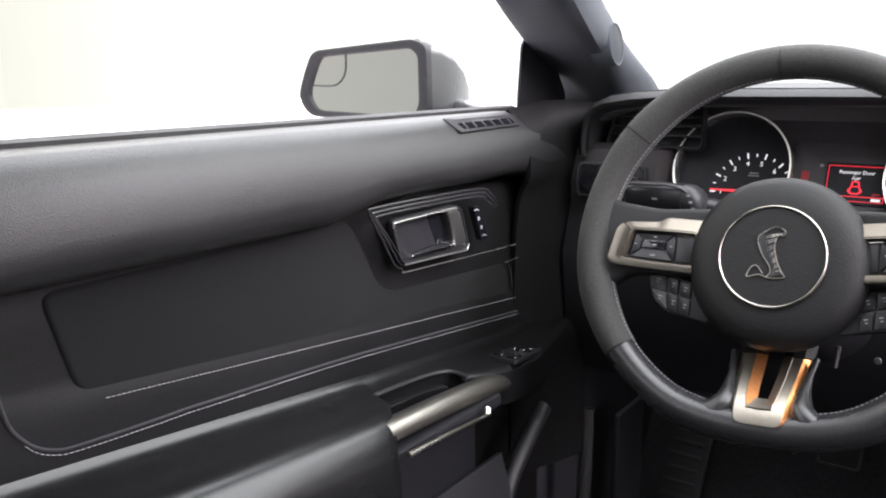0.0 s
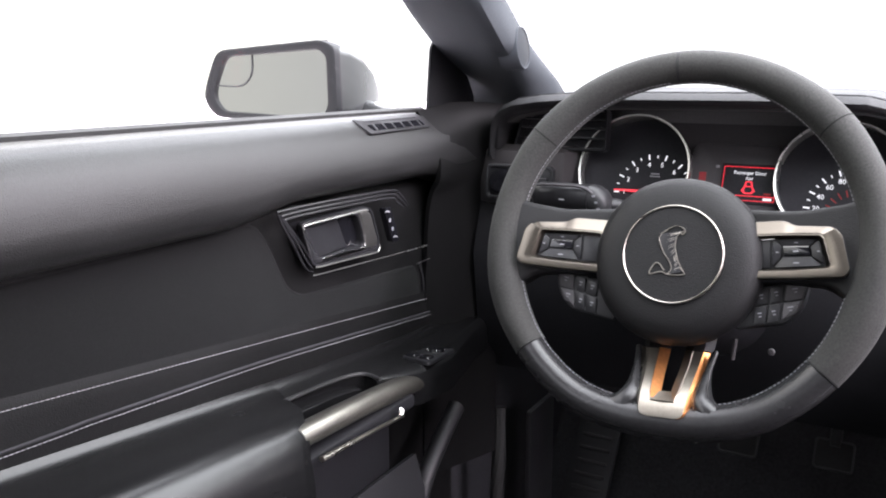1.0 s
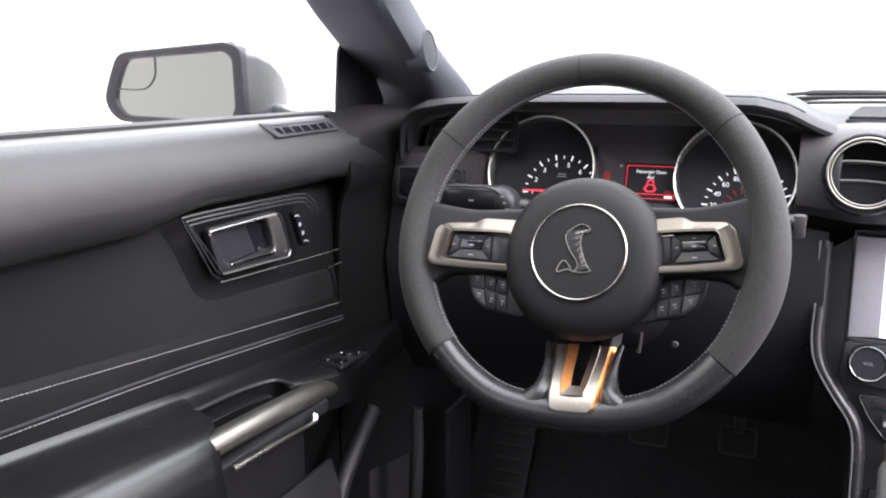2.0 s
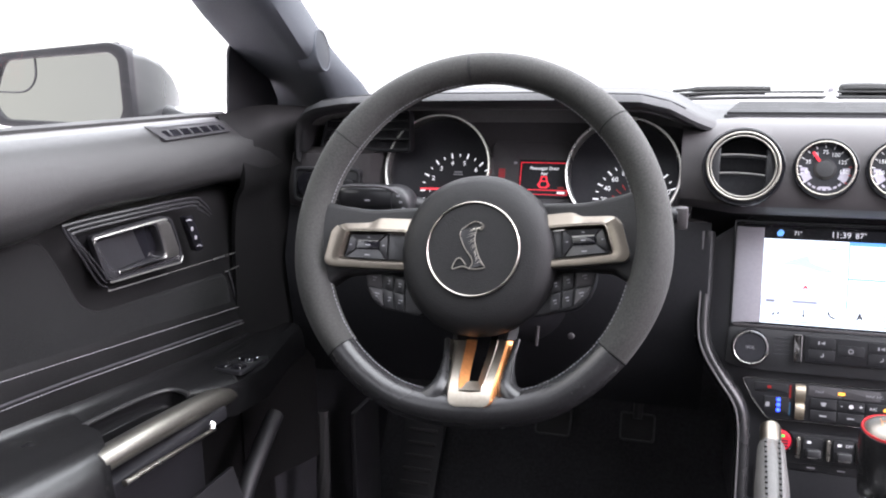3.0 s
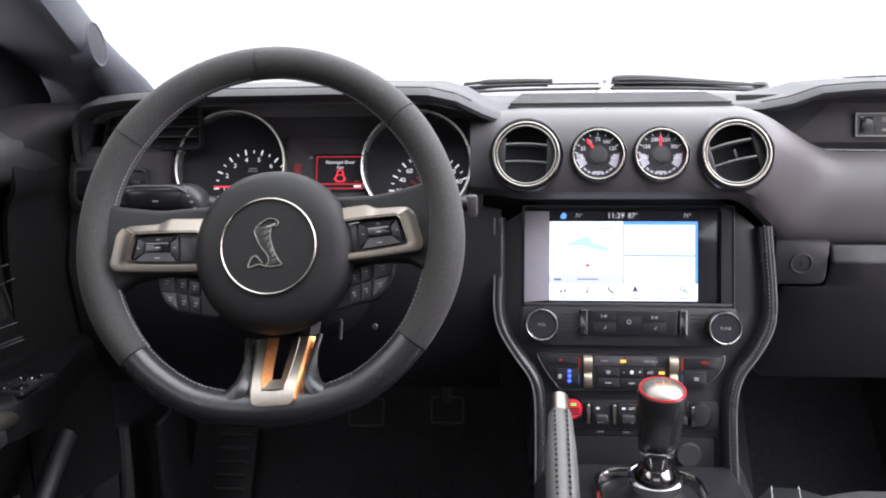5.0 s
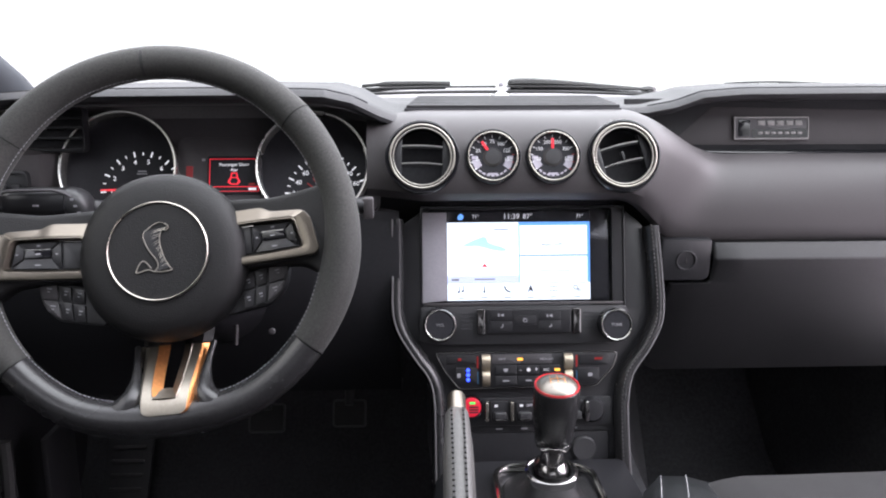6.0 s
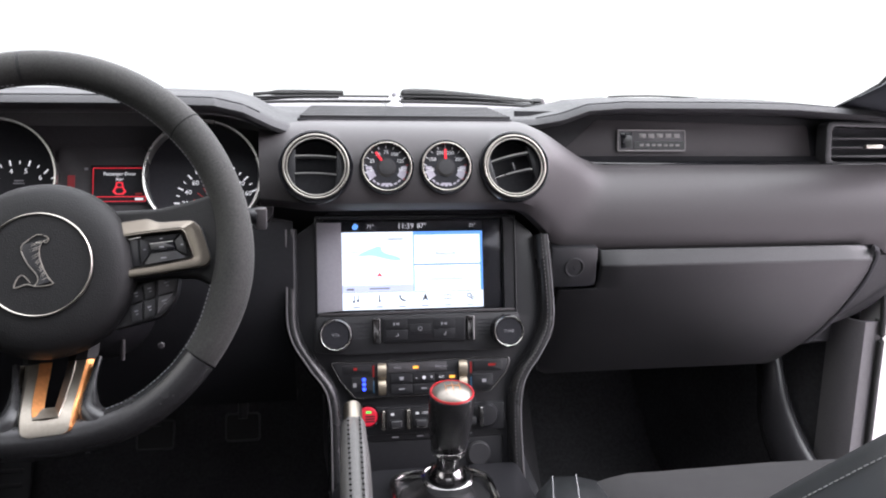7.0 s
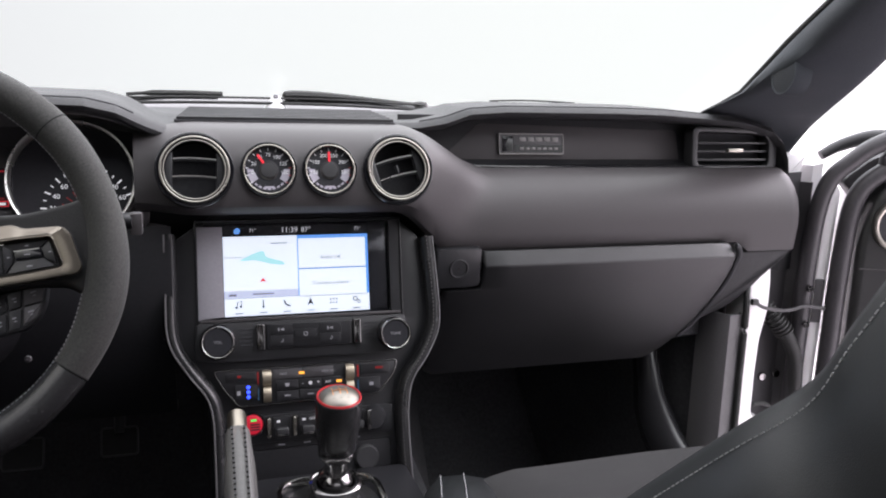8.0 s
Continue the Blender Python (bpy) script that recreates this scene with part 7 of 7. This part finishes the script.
lone("wing_edge", loft([[(0.838, 1.090, z), (0.850, 1.070, z), (0.868, 1.068, z + 0.004), (0.884, 1.09, z + 0.008)] for z in (0.640, 0.670, 0.690, 0.708, 0.722)], 0.006), WHITEPAINT, "white front wing edge", "wing", "structure")
lone("wing_panel", loft([[(0.87, 1.12, 0.30), (0.90, 1.12, 0.55), (0.895, 1.12, 0.68), (0.86, 1.14, 0.735), (0.80, 1.18, 0.745)], [(0.93, 1.9, 0.30), (0.95, 1.9, 0.55), (0.94, 1.9, 0.64), (0.88, 1.9, 0.70), (0.80, 1.9, 0.715)]], 0.008), WHITEPAINT, "white front wing beyond the door post", "wing", "structure")
for bx, bz in ((0.765, 0.383), (0.792, 0.386)):
    bolt = lone("post_bolt", lathe([(0, 0.005), (0.006, 0.005), (0.0075, 0.0)], 8), DARKMETAL, "small bright bolt on the door post", "bolt", group="door post bolts", at=UPRIGHT(1.036) @ pose(bx, bz, 0))
lone("cable_clip", tube(spline([(0.726, 1.0, 0.352), (0.745, 1.0, 0.352), (0.765, 1.0, 0.340), (0.785, 1.0, 0.336)], 5), 0.004, 8), RUBBER, "short dark cable along the post", "cable")

# the open door: local x runs out along the door from its hinge, y up, z towards the seats
pd = thing("passenger_door", (0.885, 1.02, 0.06), "passenger door standing wide open, white edge and black lining", "car door")
PD = Matrix.Translation((0.828, 1.000, 0.0)) @ pose(0, 0, 0, 90, 0, -25)


def door_slab(poly, z0, z1, bevel=0.004):
    return prism(rounded(poly, 0.03, 4), z0, z1, bevel, 3)


side = [(0.042, 0.10), (0.040, 0.40), (0.040, 0.64), (0.050, 0.725), (0.12, 0.770), (0.9, 0.79), (1.05, 0.70), (1.08, 0.40), (1.0, 0.10)]
part("shell", door_slab(side, -0.10, -0.020, 0.008), WHITEPAINT, pd, "white painted door shell", at=PD)
part("edge_strip", prism(rounded([(-0.012, 0.20), (0.006, 0.20), (0.008, 0.42), (0.010, 0.55), (0.014, 0.690), (0.006, 0.702), (-0.004, 0.695), (-0.008, 0.55), (-0.010, 0.42)], 0.006), -0.022, -0.003, 0.003), WHITEPAINT, pd, "white painted door edge", at=PD)
part("edge_gap", box(0.014, 0.070, 0.006, (-0.001, 0.515, -0.002), 0.002), GREYTRIM, pd, at=PD)
part("door_seal", tube(spline([(-0.026, 0.12, 0.0), (-0.025, 0.40, 0.0), (-0.022, 0.60, 0.0), (-0.010, 0.695, 0.002), (0.022, 0.737, 0.004), (0.066, 0.768, 0.004), (0.14, 0.790, 0.004), (0.5, 0.82, 0.004)], 8), 0.0135, 12), SEALSHEEN, pd, "thick black outer door seal, lilac sheen in its colour", at=PD)
part("inner_seal", tube(spline([(0.022, 0.12, 0.004), (0.022, 0.40, 0.004), (0.025, 0.60, 0.004), (0.036, 0.685, 0.004), (0.072, 0.725, 0.004), (0.12, 0.752, 0.004), (0.5, 0.785, 0.004)], 8), 0.0145, 12), SEALSHEEN, pd, "black inner door seal, lilac sheen in its colour", at=PD)
part("lining", door_slab([(0.042, 0.14), (0.042, 0.62), (0.060, 0.690), (0.10, 0.730), (0.9, 0.77), (1.0, 0.40), (0.95, 0.14)], -0.02, 0.022, 0.012), VINYL, pd, "black door lining", at=PD)
part("lining_step", tube(spline([(0.046, 0.575, 0.0225), (0.2, 0.575, 0.0225), (0.5, 0.58, 0.0225)], 6), 0.0015, 6), BAND, pd, at=PD)
part("speaker_ring", ring(circle(0.042, 40, 0.098, 0.645), circle(0.034, 40, 0.098, 0.645), 0.020, 0.031, 0.003), METAL, pd, "bright metal ring", at=PD)
part("speaker_mesh", prism(circle(0.034, 40, 0.098, 0.645), 0.020, 0.025), DEEP, pd, at=PD)
part("mirror_base", tube(spline([(0.000, 0.738, -0.075), (0.030, 0.755, -0.08), (0.075, 0.770, -0.08), (0.13, 0.772, -0.08), (0.20, 0.790, -0.08)], 7), lambda t: 0.008 + 0.008 * t, 12), PLASTIC, pd, "black mirror foot", at=PD)
part("corner_panel", prism(rounded([(0.018, 0.705), (0.060, 0.742), (0.13, 0.762), (0.30, 0.775), (0.30, 0.70), (0.06, 0.66)], 0.01), -0.06, -0.018, 0.006), GREYTRIM, pd, "grey upper corner of the door", at=PD)
for z in (0.30, 0.62):
    part("hinge", box(0.040, 0.050, 0.020, (-0.020, z, -0.050), 0.006), GREYTRIM, pd, "painted door hinge", at=PD)
for z in (0.538, 0.480):
    part("bolt", lathe([(0, 0.010), (0.005, 0.010), (0.006, 0.0)], 8), DARKMETAL, pd, at=PD @ pose(-0.020, z, 0.010))
check = thing("check_strap", (0.708, 0.996, 0.51), "thin metal door check strap", "door check")
part("strap", tube(spline([(0.706, 0.994, 0.520), (0.722, 0.992, 0.512), (0.755, 0.992, 0.506), (0.777, 0.992, 0.507), (0.795, 0.990, 0.511), (0.832, 0.988, 0.506)], 6), 0.0017, 8, flat=1.6), GREYTRIM, check)
part("stop", box(0.012, 0.008, 0.010, (0.705, 0.996, 0.521), 0.003), PLASTIC, check)
boot = thing("wiring_boot", (0.80, 1.01, 0.40), "ribbed black rubber wiring boot between post and door", "wiring boot")
bl = spline([(0.745, 1.030, 0.510), (0.762, 1.015, 0.485), (0.784, 1.008, 0.456), (0.800, 1.004, 0.420), (0.806, 1.004, 0.36)], 6)
part("sleeve", tube(bl, 0.0115, 14), RUBBER, boot)
for k in range(9):
    p, q = bl[2 + k], bl[3 + k]
    part("rib", tube([p, p + (q - p) * 0.45], 0.0155, 14), RUBBER, boot)

seat = thing("passenger_seat", (0.40, 0.35, 0.02), "dark stitched leather passenger seat with suede centre", "car seat")
rows = []
for x, dz, dy in ((0.135, -0.070, -0.02), (0.150, -0.040, -0.004), (0.175, -0.022, 0.0), (0.205, -0.014, 0.0), (0.228, -0.010, 0.0), (0.26, -0.010, 0.0), (0.40, -0.010, 0.004), (0.52, -0.010, 0.0), (0.545, -0.006, 0), (0.575, 0.006, 0.0), (0.61, 0.008, -0.002), (0.635, -0.008, -0.006), (0.648, -0.040, -0.02)):
    rows.append([(x, 0.735 + dy, 0.20), (x, 0.800 + dy, 0.29 + dz), (x, 0.818 + dy, 0.355 + dz), (x, 0.812 + dy, 0.396 + dz), (x, 0.785 + dy, 0.416 + dz), (x, 0.70, 0.424 + dz), (x, 0.60, 0.408 + dz), (x, 0.48, 0.395 + dz), (x, 0.36, 0.385 + dz), (x, 0.34, 0.20)])
part("cushion", loft(rows, ends=True), SEATCLOTH, seat, "grey-black suede seat cushion", 60)
part("cushion_bolster", loft([[(0.075 + 0.06 * ease(0.6, 0.9, y) + dx, y, z - 0.022 + dz) for dx, dz in ((0, -0.05), (0.008, -0.006), (0.024, 0.012), (0.052, 0.011), (0.076, 0.004), (0.092, -0.004), (0.100, -0.014))] for y, z in ((0.40, 0.402), (0.55, 0.414), (0.68, 0.425), (0.745, 0.425), (0.790, 0.415), (0.815, 0.392), (0.822, 0.35))], 0.004), SEATHIDE, seat, "leather cushion bolster", 60)
for x in (0.122, 0.149):
    stitches([(x - 0.022 + 0.06 * ease(0.6, 0.9, y), y, z - 0.0092) for y, z in ((0.50, 0.410), (0.60, 0.418), (0.68, 0.425), (0.745, 0.425), (0.786, 0.417), (0.812, 0.398), (0.822, 0.36))], THREAD, seat, 0.0055, 0.0036, 0.00036)
# backrest: the near wing bolster swells forward; its stitched front edge runs up and back
edge = spline([(0.190, 0.575, 0.440), (0.223, 0.520, 0.511), (0.244, 0.440, 0.596), (0.261, 0.395, 0.645), (0.264, 0.372, 0.6885), (0.267, 0.352, 0.7256), (0.272, 0.310, 0.80), (0.275, 0.270, 0.88)], 5)
rows = []
for p in edge:
    q = (p.z - 0.46) / 0.41
    rows.append([p + Vector(d) for d in ((0.30, -0.02, 0.01), (0.08, 0.010, 0.012), (0.030, 0.012, 0.010), (0.010, 0.008, 0.005), (0.0, 0.0, 0.0), (-0.010, -0.012, -0.007), (-0.028, -0.045, -0.022), (-0.040, -0.10, -0.05), (-0.040, -0.18, -0.08), (-0.030, -0.26, -0.10), (0.10, -0.30, -0.06), (0.30, -0.30, -0.02))])
part("backrest", loft(rows, closed=True, ends=True), SEATHIDE, seat, "dark leather backrest wing", 60)
stitches([p + Vector((-0.0085, -0.0095, -0.0045)) for p in edge], THREAD, seat, 0.0058, 0.0034, 0.0004)
part("seat_base", box(0.42, 0.40, 0.20, (0.40, 0.53, 0.105), 0.02), DEEP, seat)
